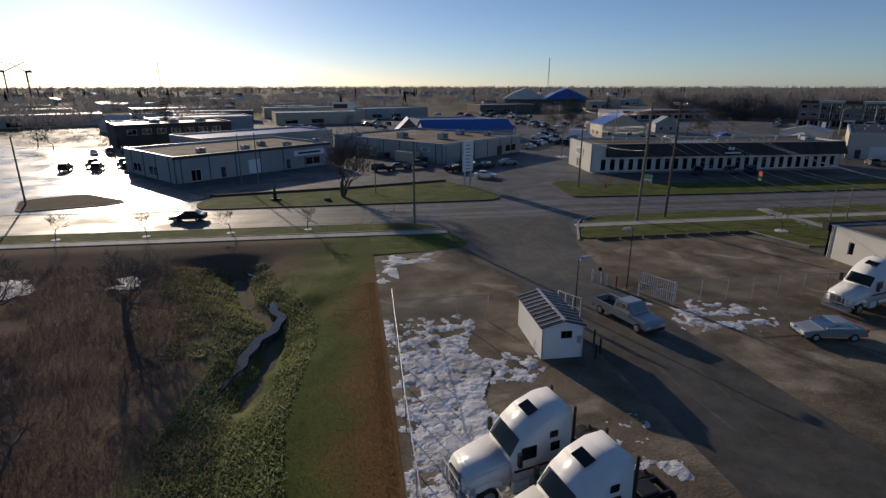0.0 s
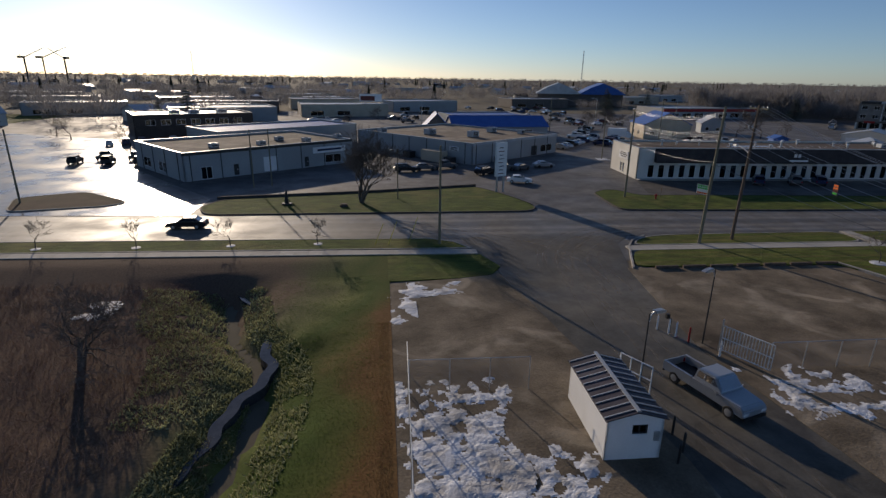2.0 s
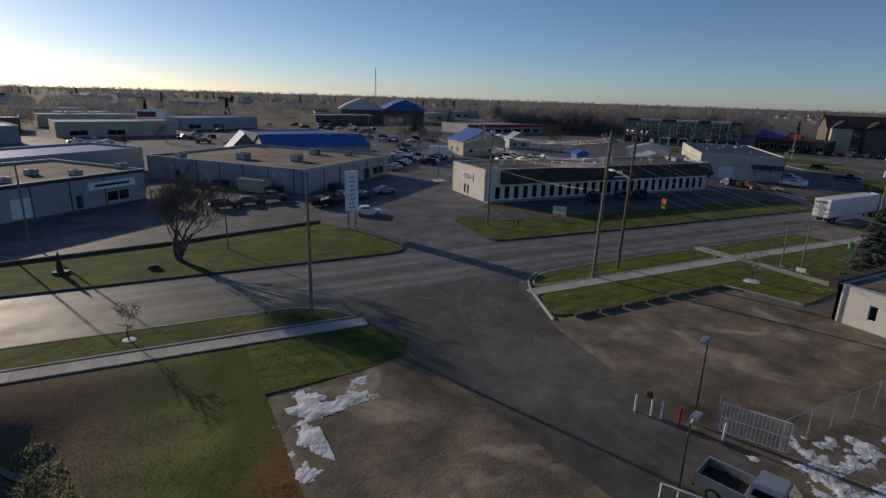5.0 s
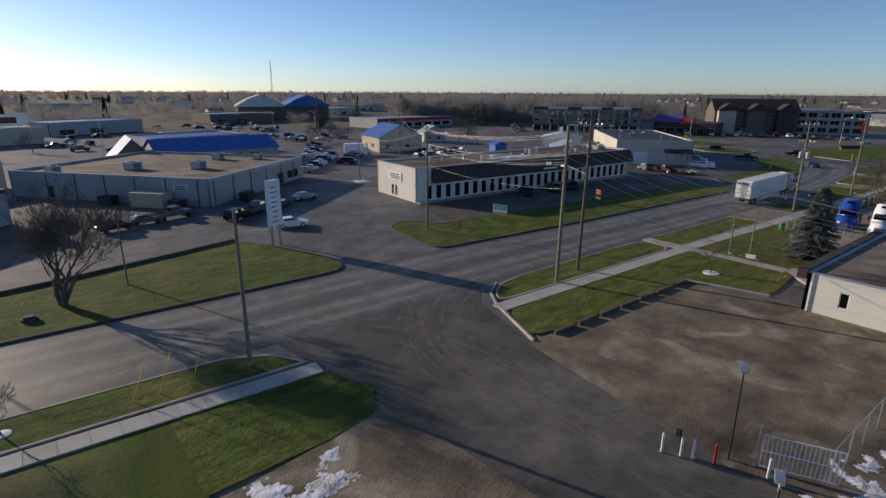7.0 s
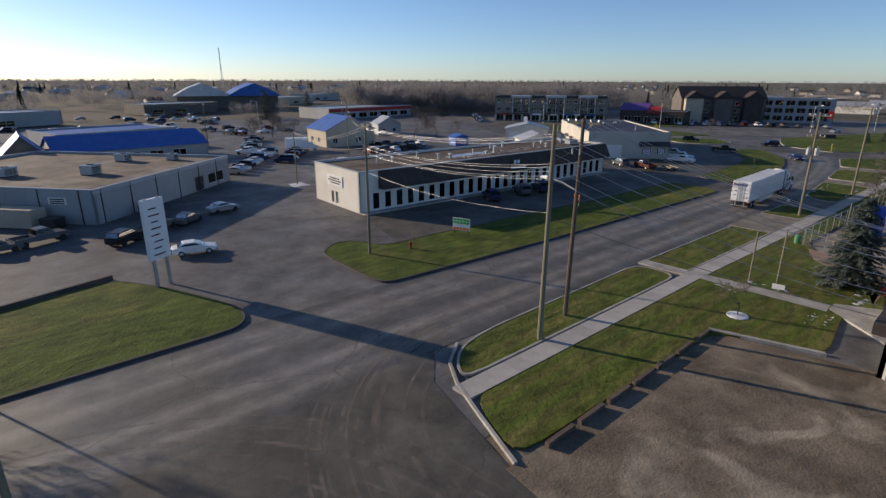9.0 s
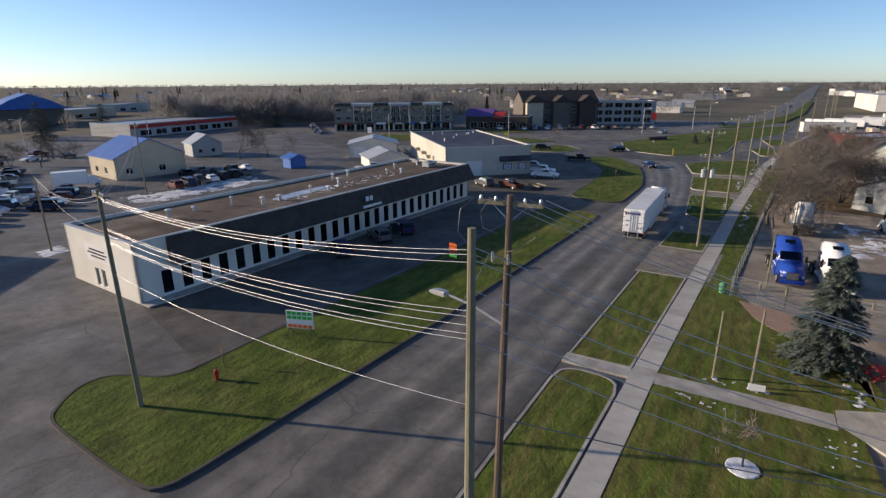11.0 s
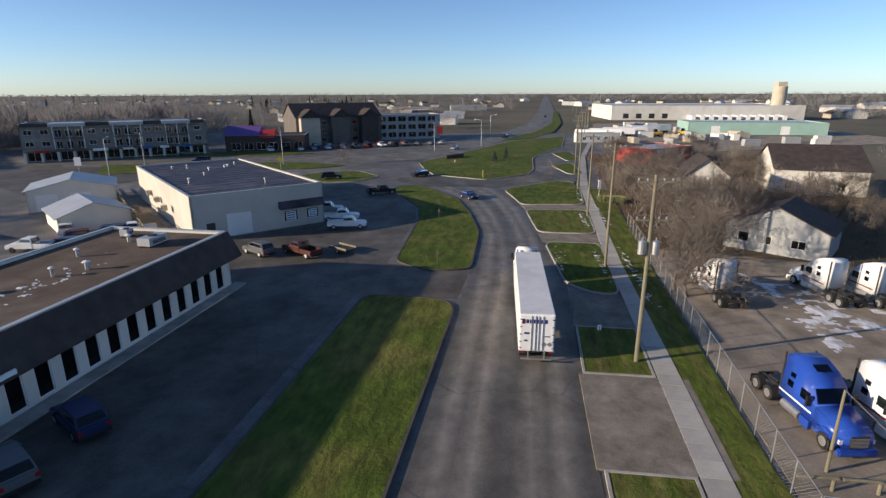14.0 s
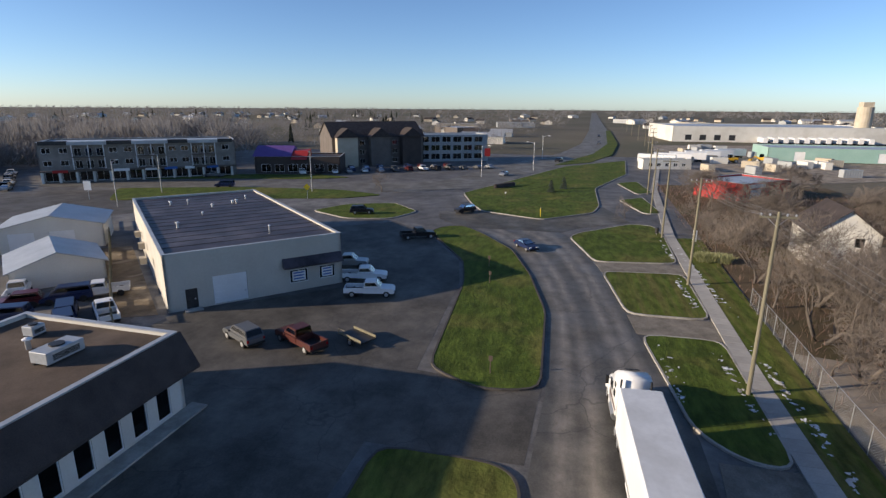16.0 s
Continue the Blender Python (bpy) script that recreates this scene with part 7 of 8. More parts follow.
rc = random.Random(5)
protos_c = [container(pose(300, -20 + 12 * k, -0.25, 0, 0, 30 * k), M[w], lab) for k, (w, lab) in enumerate((("white_wall", "white storage container in the dirt lot"), ("grey_wall", "grey storage container in the dirt lot"), ("beige_wall", "tan storage container in the dirt lot")))]
for k in range(34):
    x = rc.uniform(275, 405)
    copy_thing(protos_c[k % 3], pose(x, rc.uniform(-60, 30 - (x - 275) * 0.05), -0.25, 0, 0, rc.choice((12, 100, 15, 95, 40))))

# ---- the ditch and the scrubland west of the yard ----
STREAM = [(-14.0, 60), (-11.8, 56), (-9.8, 49), (-7.0, 44.5), (-5.9, 40), (-6.0, 35.5), (-6.7, 31), (-7.0, 27), (-6.6, 23), (-6.2, 20), (-6.5, 12), (-8, 0), (-9, -16)]


def stream_x(y):
    for (xa, ya), (xb, yb) in zip(STREAM, STREAM[1:]):
        if yb <= y <= ya:
            return xa + (xb - xa) * (ya - y) / (ya - yb)
    return STREAM[0][0] if y > STREAM[0][1] else STREAM[-1][0]


def ditch_z(x, y):
    d = abs(x - stream_x(y))
    n = noise.noise(Vector((x * 0.25, y * 0.25, 3.0))) * 0.22 + noise.noise(Vector((x * 0.9, y * 0.9, 7.0))) * 0.07
    edge = min(1.0, max(0.0, (2.4 - x) / 3.0))
    d2 = d + noise.noise(Vector((x * 0.5, y * 0.5, 11.0))) * 0.5
    cut = 1.25 * math.exp(-(d2 / 2.9) ** 2) + (0.3 * math.exp(-(d / 0.9) ** 2) if y > 30 else 0)
    if x < stream_x(y):
        cut += 0.35 * math.exp(-(d / 9.0) ** 2)
    top = min(1.0, max(0.0, (59.0 - y) / 3.2)) * (0.45 + 0.55 * min(1.0, max(0.0, (y - 26) / 6.0)))
    fall = 0.6 * min(1.0, max(0.0, (61.8 - y) / 4.2)) * min(1.0, max(0.0, (1.6 - x) / 4.0))
    return 0.05 - (cut * top) + n * edge * top - fall


def ditch_mat():
    """Dead brown thicket soil, green bank plants near the water and a brown strip of dry grass by the fence."""
    m, n, l, b = node_mat("ditch_ground")
    tc = n.new("ShaderNodeTexCoord")
    sep = n.new("ShaderNodeSeparateXYZ")
    l.new(tc.outputs["Object"], sep.inputs[0])
    nz, nf = n.new("ShaderNodeTexNoise"), n.new("ShaderNodeTexNoise")
    nz.inputs["Scale"].default_value, nz.inputs["Detail"].default_value = 0.16, 6
    nf.inputs["Scale"].default_value, nf.inputs["Detail"].default_value = 6.0, 4
    for q in (nz, nf):
        l.new(tc.outputs["Object"], q.inputs[0])
    warp = n.new("ShaderNodeMath")
    warp.operation = "MULTIPLY_ADD"
    l.new(nz.outputs[0], warp.inputs[0])
    warp.inputs[1].default_value = 9.0
    l.new(sep.outputs[0], warp.inputs[2])
    ramp = n.new("ShaderNodeValToRGB")
    mr = n.new("ShaderNodeMapRange")
    mr.inputs["From Min"].default_value, mr.inputs["From Max"].default_value = -16.0, 7.5
    # the dry strip gives way to green towards the street
    fade, shift = n.new("ShaderNodeMapRange"), n.new("ShaderNodeMath")
    fade.inputs["From Min"].default_value, fade.inputs["From Max"].default_value = 44.0, 55.0
    fade.inputs["To Min"].default_value, fade.inputs["To Max"].default_value = 0.0, -5.0
    l.new(sep.outputs[1], fade.inputs[0])
    l.new(warp.outputs[0], shift.inputs[0])
    l.new(fade.outputs[0], shift.inputs[1])
    l.new(shift.outputs[0], mr.inputs[0])
    l.new(mr.outputs[0], ramp.inputs[0])
    el = ramp.color_ramp.elements
    el[0].position, el[0].color = 0.0, (0.12, 0.08, 0.06, 1)
    el[1].position, el[1].color = 1.0, (0.20, 0.115, 0.045, 1)
    for p, c in ((0.36, (0.16, 0.11, 0.072, 1)), (0.47, (0.14, 0.135, 0.06, 1)), (0.58, (0.13, 0.145, 0.045, 1)), (0.7, (0.055, 0.085, 0.016, 1)), (0.82, (0.085, 0.09, 0.022, 1)), (0.92, (0.16, 0.085, 0.034, 1))):
        e = el.new(p)
        e.color = c
    hs = n.new("ShaderNodeHueSaturation")
    v = n.new("ShaderNodeMapRange")
    v.inputs["From Min"].default_value, v.inputs["From Max"].default_value = 0.3, 0.7
    v.inputs["To Min"].default_value, v.inputs["To Max"].default_value = 0.76, 1.2
    l.new(nf.outputs[0], v.inputs[0])
    l.new(v.outputs[0], hs.inputs["Value"])
    l.new(ramp.outputs[0], hs.inputs["Color"])
    l.new(hs.outputs[0], b.inputs["Base Color"])
    b.inputs["Roughness"].default_value = 0.95
    b.inputs["Specular IOR Level"].default_value = 0.1
    bp = n.new("ShaderNodeBump")
    bp.inputs["Strength"].default_value, bp.inputs["Distance"].default_value = 0.6, 0.035
    l.new(nf.outputs[0], bp.inputs["Height"])
    l.new(bp.outputs[0], b.inputs["Normal"])
    return m


xs = [-110 + 4 * k for k in range(17)] + [-44 + 1.0 * k for k in range(24)] + [-20 + 0.5 * k for k in range(45)] + [2.4]
ys = [-18 + 0.75 * k for k in range(112)]
verts = [(x, y, ditch_z(x, y)) for y in ys for x in xs]
nx = len(xs)
faces = [(j * nx + i, j * nx + i + 1, (j + 1) * nx + i + 1, (j + 1) * nx + i) for j in range(len(ys) - 1) for i in range(nx - 1)]
me = bpy.data.meshes.new("scrub_ground")
me.from_pydata(verts, [], faces)
me.materials.append(ditch_mat())
for p in me.polygons:
    p.use_smooth = True
tagged(new("ground_ditch", me), "scrubland with a winding ditch and a brown grass strip", "ground", kind="structure")
wl = [(stream_x(58 - k * 1.1) + 0.22 * math.sin(k * 0.37) + 0.12 * math.sin(k * 0.93), 58 - k * 0.4) for k in range(72)]
setting("water_stream", prism(bm_new(), strip(wl, 0.75), -2.4, -1.5), M["water"], "narrow dark stream in the ditch", "water")

rg = random.Random(21)


def blades(name, count, place, size, material, label, category, lean=0.35, width=0.03, up=1.0):
    """Thousands of thin stalks or small leaves as one mesh of single triangles and quads."""
    verts, faces = [], []
    for _ in range(count):
        x, y, z, s = place()
        h = size * rg.uniform(0.5, 1.3) * s
        a = rg.uniform(0, 6.283)
        w = width * rg.uniform(0.6, 1.4)
        dx, dy = rg.gauss(0, lean) * h, rg.gauss(0, lean) * h
        i = len(verts)
        ca, sa = math.cos(a) * w, math.sin(a) * w
        verts += [(x - ca, y - sa, z - 0.03), (x + ca, y + sa, z - 0.03), (x + dx + ca * 0.4, y + dy + sa * 0.4, z + h * up), (x + dx - ca * 0.4, y + dy - sa * 0.4, z + h * up)]
        faces.append((i, i + 1, i + 2, i + 3))
    me = bpy.data.meshes.new(name)
    me.from_pydata(verts, [], faces)
    me.materials.append(material)
    return tagged(new(name, me), label, category, kind="stuff")


def island_mat(name, c1, c2, rough=0.95, through=0.35):
    """Leaves and stalks, varied blade by blade."""
    m, n, l, b = node_mat(name)
    g = n.new("ShaderNodeNewGeometry")
    tc = n.new("ShaderNodeTexCoord")
    nz = n.new("ShaderNodeTexNoise")
    nz.inputs["Scale"].default_value = 0.35
    l.new(tc.outputs["Object"], nz.inputs[0])
    ad = n.new("ShaderNodeMath")
    ad.operation = "MULTIPLY_ADD"
    ad.inputs[1].default_value = 0.55
    l.new(g.outputs["Random Per Island"], ad.inputs[0])
    sc = n.new("ShaderNodeMapRange")
    sc.inputs["From Min"].default_value, sc.inputs["From Max"].default_value, sc.inputs["To Max"].default_value = 0.35, 0.65, 0.45
    l.new(nz.outputs[0], sc.inputs[0])
    l.new(sc.outputs[0], ad.inputs[2])
    mx = n.new("ShaderNodeMixRGB")
    mx.inputs[1].default_value, mx.inputs[2].default_value = (*c1, 1), (*c2, 1)
    l.new(ad.outputs[0], mx.inputs[0])
    l.new(mx.outputs[0], b.inputs["Base Color"])
    b.inputs["Roughness"].default_value = rough
    b.inputs["Specular IOR Level"].default_value = 0.15
    tl, ms = n.new("ShaderNodeBsdfTranslucent"), n.new("ShaderNodeMixShader")
    l.new(mx.outputs[0], tl.inputs[0])
    ms.inputs[0].default_value = through
    l.new(b.outputs[0], ms.inputs[1])
    l.new(tl.outputs[0], ms.inputs[2])
    l.new(ms.outputs[0], n["Material Output"].inputs[0])
    return m


M["stalk"] = island_mat("dead_stalks", (0.10, 0.064, 0.05), (0.3, 0.205, 0.165), through=0.2)
M["bank_leaf"] = island_mat("bank_leaves", (0.15, 0.165, 0.07), (0.45, 0.45, 0.24))
M["turf"] = island_mat("turf_blades", (0.075, 0.11, 0.02), (0.12, 0.165, 0.035))
M["dry_turf"] = island_mat("dry_turf_blades", (0.16, 0.09, 0.035), (0.28, 0.19, 0.08))


def in_scrub():
    while True:
        y = rg.uniform(-2, 58)
        x = rg.uniform(-48, -7)
        if x < stream_x(y) - (2.5 if y > 36 else 1.2) - 6 * noise.noise(Vector((x * 0.1, y * 0.17, 0))) - rg.random() ** 2 * 4 and noise.noise(Vector((x * 0.15, y * 0.15, 9))) > -0.35:
            return x, y, ditch_z(x, y), 0.7 + 0.6 * abs(noise.noise(Vector((x * 0.3, y * 0.3, 2))))


def on_bank():
    while True:
        y = rg.uniform(5, 57)
        gap = 0.7 if y > 29 else 0.0
        x = stream_x(y) + (rg.uniform(-7.5 if y > 36 else -3.6, -gap) if rg.random() < 0.72 else rg.uniform(gap, 3.2))
        if noise.noise(Vector((x * 0.4, y * 0.4, 4))) > -0.4:
            return x, y, ditch_z(x, y), 1.0


def on_strip():
    y = rg.uniform(0, 58)
    x = rg.uniform(stream_x(y) + 1.0, 1.0 + rg.gauss(0, 0.7))
    return x, y, ditch_z(x, y), 1.0


def on_dry():
    y = rg.uniform(0, 47)
    x = 2.2 - min(3.5, abs(rg.gauss(0, 1.0)))
    return x, y, ditch_z(x, y), 1.0


blades("scrub_stalks", 80000, in_scrub, 0.5, M["stalk"], "dense thicket of dead reddish-brown stalks", "scrub", lean=1.0, width=0.012)
blades("bank_plants", 34000, on_bank, 0.15, M["bank_leaf"], "low dull green leafy plants on the ditch banks", "plants", lean=0.9, width=0.05)
blades("strip_grass", 34000, on_strip, 0.045, M["turf"], "rough green grass between ditch and fence", "grass", lean=0.6, width=0.014)
blades("dry_grass", 14000, on_dry, 0.045, M["dry_turf"], "dry brown grass beside the fence", "grass", lean=0.6, width=0.014)


# ---- snow patches ----
def snow_patch(x0, y0, x1, y1, thr, seed, cell=0.22, base=0.03, label="patchy old snow on the gravel", keep=None, freq=0.45):
    verts, faces, index = [], [], {}
    nxs, nys = int((x1 - x0) / cell), int((y1 - y0) / cell)

    def value(x, y):
        u, v = (x - x0) / (x1 - x0), (y - y0) / (y1 - y0)
        e = min(u, 1 - u, v, 1 - v) * 4
        f = noise.fractal(Vector((x * freq, y * freq, seed)), 0.9, 2.2, 5)
        return f + min(1.0, e) * 0.75 - thr

    def vert(i, j):
        if (i, j) not in index:
            x, y = x0 + i * cell, y0 + j * cell
            index[i, j] = len(verts)
            verts.append((x + noise.noise(Vector((x * 5, y * 5, 1))) * cell * 0.4, y + noise.noise(Vector((x * 5, y * 5, 5))) * cell * 0.4, base + max(0.004, min(0.09, value(x, y) * 0.12))))
        return index[i, j]
    for i in range(nxs):
        for j in range(nys):
            x, y = x0 + (i + 0.5) * cell, y0 + (j + 0.5) * cell
            if value(x, y) > 0 and (keep is None or keep(x, y)):
                faces.append((vert(i, j), vert(i + 1, j), vert(i + 1, j + 1), vert(i, j + 1)))
    me = bpy.data.meshes.new("snow_patch")
    me.from_pydata(verts, [], faces)
    me.materials.append(M["snow"])
    return tagged(new("snow_patch", me), label, "snow", kind="stuff")


snow_patch(2.5, 12, 10.2, 38.5, 0.26, 1.0, cell=0.11, freq=0.95, keep=lambda x, y: x < 7.4 + 0.07 * (y - 14) + 0.5 * math.sin(y * 0.9), label="broad patchy snow along the yard fence")
snow_patch(8, 27, 13.0, 32, 0.7, 5.0, cell=0.13, freq=0.8)
snow_patch(1.9, 46.5, 9.5, 55.2, 0.45, 2.0, cell=0.14, freq=0.55, keep=lambda x, y: y > 51 - (x - 2) * -0.2 or x < 4.5, label="white snow tongue at the gravel edge")
snow_patch(23.5, 31.5, 34.5, 38.5, 0.72, 3.0, cell=0.13, freq=0.8, label="broken snow and slush beside the gate")
snow_patch(12.5, 17, 17, 24, 0.9, 8.0, cell=0.13, freq=0.8)
snow_patch(-37, 48, -29, 55, 0.2, 4.0, base=-0.5, label="snow lying in the scrub")
snow_patch(-23, 50, -19.5, 54, 0.35, 6.0, base=-0.5, label="small snow remnant in the scrub")
snow_patch(75, 148, 104, 158, 0.25, 9.0, base=-0.015, cell=0.4, label="snow behind the parked cars")
snow_patch(98, 36, 121, 50, 0.8, 10.0, base=0.02, cell=0.35, label="thin snow in the shade of the truck yard")
snow_patch(64, 107.6, 104, 112, 1.08, 12.0, base=5.655, cell=0.16, freq=1.3, label="scraps of snow on the flat mall roof")
snow_patch(52.5, 130.5, 56, 134.5, 0.2, 11.0, base=-0.02, label="snow heaped at a pole foot")
for k, (xa, ya, xb, yb, th) in enumerate(((62.0, 54.5, 63.2, 61.5, 1.0), (58.6, 57.5, 60.0, 62.0, 1.05), (62.2, 50.0, 69, 52.2, 1.05), (56, 51.0, 60, 53.5, 1.1), (103, 59.2, 132, 60.5, 1.0), (133, 58.5, 170, 59.8, 1.0), (110.5, 62.6, 129, 63.7, 1.02), (134.5, 61.8, 150, 63.0, 0.98), (155, 60.5, 172, 61.6, 1.05), (114, 66.5, 128, 69, 1.15))):
    snow_patch(xa, ya, xb, yb, th, 31.0 + 3 * k, base=0.135, cell=0.11, freq=1.7, label="scraps of old snow beside the walk")


# ---- trees ----
def grow(bm, twigs, p, d, length, r, depth, rng, spread=0.55, bend=0.25, up=0.15):
    """A tapered limb with side limbs; the last two orders go to the crown mesh."""
    pts, rad = [p], [r]
    q, e = Vector(p), Vector(d)
    steps = 3 if depth > 2 else 2
    for k in range(steps):
        e = (e + Vector((rng.gauss(0, bend), rng.gauss(0, bend), rng.gauss(0.04, bend * 0.5)))).normalized()
        q = q + e * length / steps
        pts.append(q.copy())
        rad.append(r * (1 - 0.45 * (k + 1) / steps))
    if depth >= 2:
        tube(bm, pts, rad, 6 if depth > 3 else 4, cap=False)
    else:
        tube(twigs, [pts[0], pts[-1]], [max(r * 0.8, 0.017), 0.007], 3, cap=False)
    if depth == 0:
        return
    n = rng.choice((2, 3, 3)) if depth > 1 else rng.choice((3, 4))
    for k in range(n + (1 if depth > 2 else 0)):
        t = rng.uniform(0.45, 1.0)
        base = Vector(pts[0]).lerp(Vector(pts[-1]), t) if k else Vector(pts[-1])
        side = e.orthogonal().normalized()
        side.rotate(Matrix.Rotation(rng.uniform(0, 6.283), 3, e))
        dd = (e + side * rng.uniform(0.5, 1.3) * spread * 1.6 + Vector((0, 0, up))).normalized()
        grow(bm, twigs, base, dd, length * rng.uniform(0.6, 0.85), rad[-1] * rng.uniform(0.55, 0.8), depth - 1, rng, spread, bend, up)


def bare_tree(name, m, height, seed, label, group="", depth=5, stems=1, spread=0.55, trunk=0.16, up=0.15):
    rng = random.Random(seed)
    e = thing(name, m, label, "tree", group)
    b1, b2 = bm_new(), bm_new()
    for s in range(stems):
        a = s * 6.283 / max(1, stems) + rng.uniform(0, 1)
        d = Vector((math.cos(a) * 0.3, math.sin(a) * 0.3, 1)).normalized() if stems > 1 else Vector((0, 0, 1))
        grow(b1, b2, Vector((math.cos(a) * 0.12 * (stems > 1), math.sin(a) * 0.12 * (stems > 1), -0.1)), d, height * 0.3, trunk * height / 8, depth, rng, spread, 0.25, up)
    part("trunk", b1, M["bark"], e, smooth=True)
    part("crown", b2, M["twig"], e, "fine bare twigs")
    return e


def spruce(name, m, height, seed, label, group="", rows=26):
    rng = random.Random(seed)
    e = thing(name, m, label, "tree", group)
    part("trunk", tube(bm_new(), [(0, 0, -0.1), (0, 0, height * 0.97)], [height * 0.022, 0.02], 7), M["bark"], e)
    verts, faces = [], []
    for k in range(rows):
        t = k / rows
        z = height * (0.05 + 0.93 * t)
        R = height * 0.37 * (1 - t) ** 0.85 + 0.1
        for b in range(int(16 - 9 * t)):
            a = rng.uniform(0, 6.283)
            rr = R * rng.uniform(0.75, 1.1)
            drop = rr * rng.uniform(0.12, 0.3)
            for s in range(9):
                f = (s + 0.5) / 9
                cx, cy, cz = math.cos(a) * rr * f, math.sin(a) * rr * f, z - drop * f + rng.uniform(-0.06, 0.06)
                w = (0.08 + 0.17 * (1 - abs(f - 0.55))) * height / 8
                for q in range(3):
                    aa = a + rng.uniform(-1.2, 1.2)
                    i = len(verts)
                    ex, ey = math.cos(aa) * w * 1.9, math.sin(aa) * w * 1.9
                    verts += [(cx - ey * 0.28, cy + ex * 0.28, cz + rng.uniform(-0.04, 0.08)), (cx + ey * 0.28, cy - ex * 0.28, cz + rng.uniform(-0.04, 0.08)), (cx + ex, cy + ey, cz - rng.uniform(0.0, 0.2) * height / 8)]
                    faces.append((i, i + 1, i + 2))
    me = bpy.data.meshes.new("crown")
    me.from_pydata(verts, [], faces)
    me.materials.append(M["needles"])
    c = new("crown", me)
    c.parent = e
    tagged(c, "dense blue-green needles")
    return e


M["needles"] = island_mat("blue_spruce", (0.05, 0.07, 0.06), (0.2, 0.235, 0.2))
bare_tree("lawn_tree", pose(-1.2, 87.7, 0.13, 0, 0, 30), 11.5, 3, "large bare multi-stemmed tree on the sign lawn", depth=6, stems=4, spread=0.42, trunk=0.17, up=0.4)
for k, (x, y) in enumerate(((-34.7, 67.3), (-24.6, 67.2), (-14.8, 67.3), (-5.4, 67.4), (-45, 68), (-56, 68.5), (-68, 69.2))):
    if k == 0:
        sap = bare_tree("street_tree", pose(x, y, 0.12), 4.6, 8, "young bare street tree in the grass verge", "street saplings", depth=4, trunk=0.11)
    else:
        copy_thing(sap, pose(x, y, 0.12, 0, 0, k * 77))
    tagged(mesh_ob("tree_ring", tube(bm_new(), [(x, y, 0.1), (x, y, 0.16), (x, y, 0.19)], [0.5, 0.48, 0.2], 12), M["snow"]), "white ring of snow round a sapling", "snow ring", "snow rings")
copy_thing(sap, pose(53.8, 56.9, 0.12, 0, 0, 50))
tagged(mesh_ob("tree_ring", tube(bm_new(), [(53.8, 56.9, 0.1), (53.8, 56.9, 0.18), (53.8, 56.9, 0.22)], [0.85, 0.8, 0.4], 14), M["snow"]), "white ring of snow round a sapling", "snow ring", "snow rings")
spruce("blue_spruce", pose(69.0, 52.6, 0.1), 8.6, 4, "dense blue-green spruce on the front lawn", rows=34)
bare_tree("scrub_tree", pose(-18.0, 42.6, ditch_z(-18, 42.6), 0, 12, 20), 7.6, 12, "spreading bare tree leaning over the scrub", depth=5, stems=3, spread=0.75, trunk=0.19)
bare_tree("scrub_tree", pose(-28.5, 44.5, ditch_z(-28.5, 44.5), 0, 0, 70), 7.0, 14, "bare tree in the brown scrub", depth=5, stems=2, spread=0.75, trunk=0.19)
bare_tree("scrub_tree", pose(-17.0, 24.0, ditch_z(-17, 24), 0, 0, 150), 6.4, 15, "bare tree in the brown scrub", depth=5, stems=3, spread=0.8, trunk=0.16)
# the wood east of the truck yard
protos_t = [bare_tree("bare_tree", pose(114.5 + 9 * k, 55.0 - 2 * k, 0.0), 13.0, 30 + k, "tall bare deciduous tree in the roadside wood", "roadside wood", depth=6, stems=1 + k % 2, spread=0.5, trunk=0.15) for k in range(4)]
rt = random.Random(77)
spots = [(124, 55), (131, 53), (140, 54), (149, 53), (163, 54), (170, 53), (176, 52), (183, 50)]
for k in range(32):
    x = rt.uniform(126, 235)
    spots.append((x, rt.uniform(18, 53 - (x - 126) * 0.05)))
for k in range(10):
    spots.append((rt.uniform(118, 150), rt.uniform(10, 30)))
for k, (x, y) in enumerate(spots):
    if 119 < x < 134 and 34 < y < 48 or 148 < x < 170 and 33 < y < 50 or 214 < x < 250 and y > 20 and y < 48:
        continue
    s = rt.uniform(0.5, 0.95)
    copy_thing(protos_t[k % 4], pose(x, y, -0.3, 0, 0, rt.uniform(0, 360)) @ Matrix.Diagonal((s, s, s, 1)))
for x, y, s in ((122, 182, 1.0), (128, 178, 0.9), (136, 176, 0.6), (208, 122, 0.5), (-60, 150, 0.7), (-84, 170, 0.7), (-92, 178, 0.8), (-70, 180, 0.7), (-100, 160, 0.7), (188, 64.5, 0.4), (176, 47, 0.8), (112, 57, 0.9), (110.5, 56.2, 0.8)):
    copy_thing(protos_t[int(x) % 4], pose(x, y, -0.1, 0, 0, x * 13) @ Matrix.Diagonal((s, s, s, 1)))
# brown undergrowth in the wood


def in_wood():
    while True:
        x = rg.uniform(118, 240)
        y = rg.uniform(10, 57.5 - (x - 118) * 0.05)
        if not (119 < x < 134 and 34 < y < 48):
            return x, y, -0.2, 1.0


blades("wood_undergrowth", 14000, in_wood, 0.8, M["stalk"], "tangled brown brush under the bare trees", "brush", lean=0.5, width=0.03)
flat("wood_ground", [(118, 57), (240, 50), (245, 5), (118, 5)], 0.01, surface("leaf_litter", (0.09, 0.065, 0.04), (0.16, 0.12, 0.075), 0.95, fine=7, coarse=0.3, bump=0.7, stain=(0.07, 0.08, 0.03), stain_amount=0.5, spec=0.1), "leaf-littered ground under bare trees", "ground")

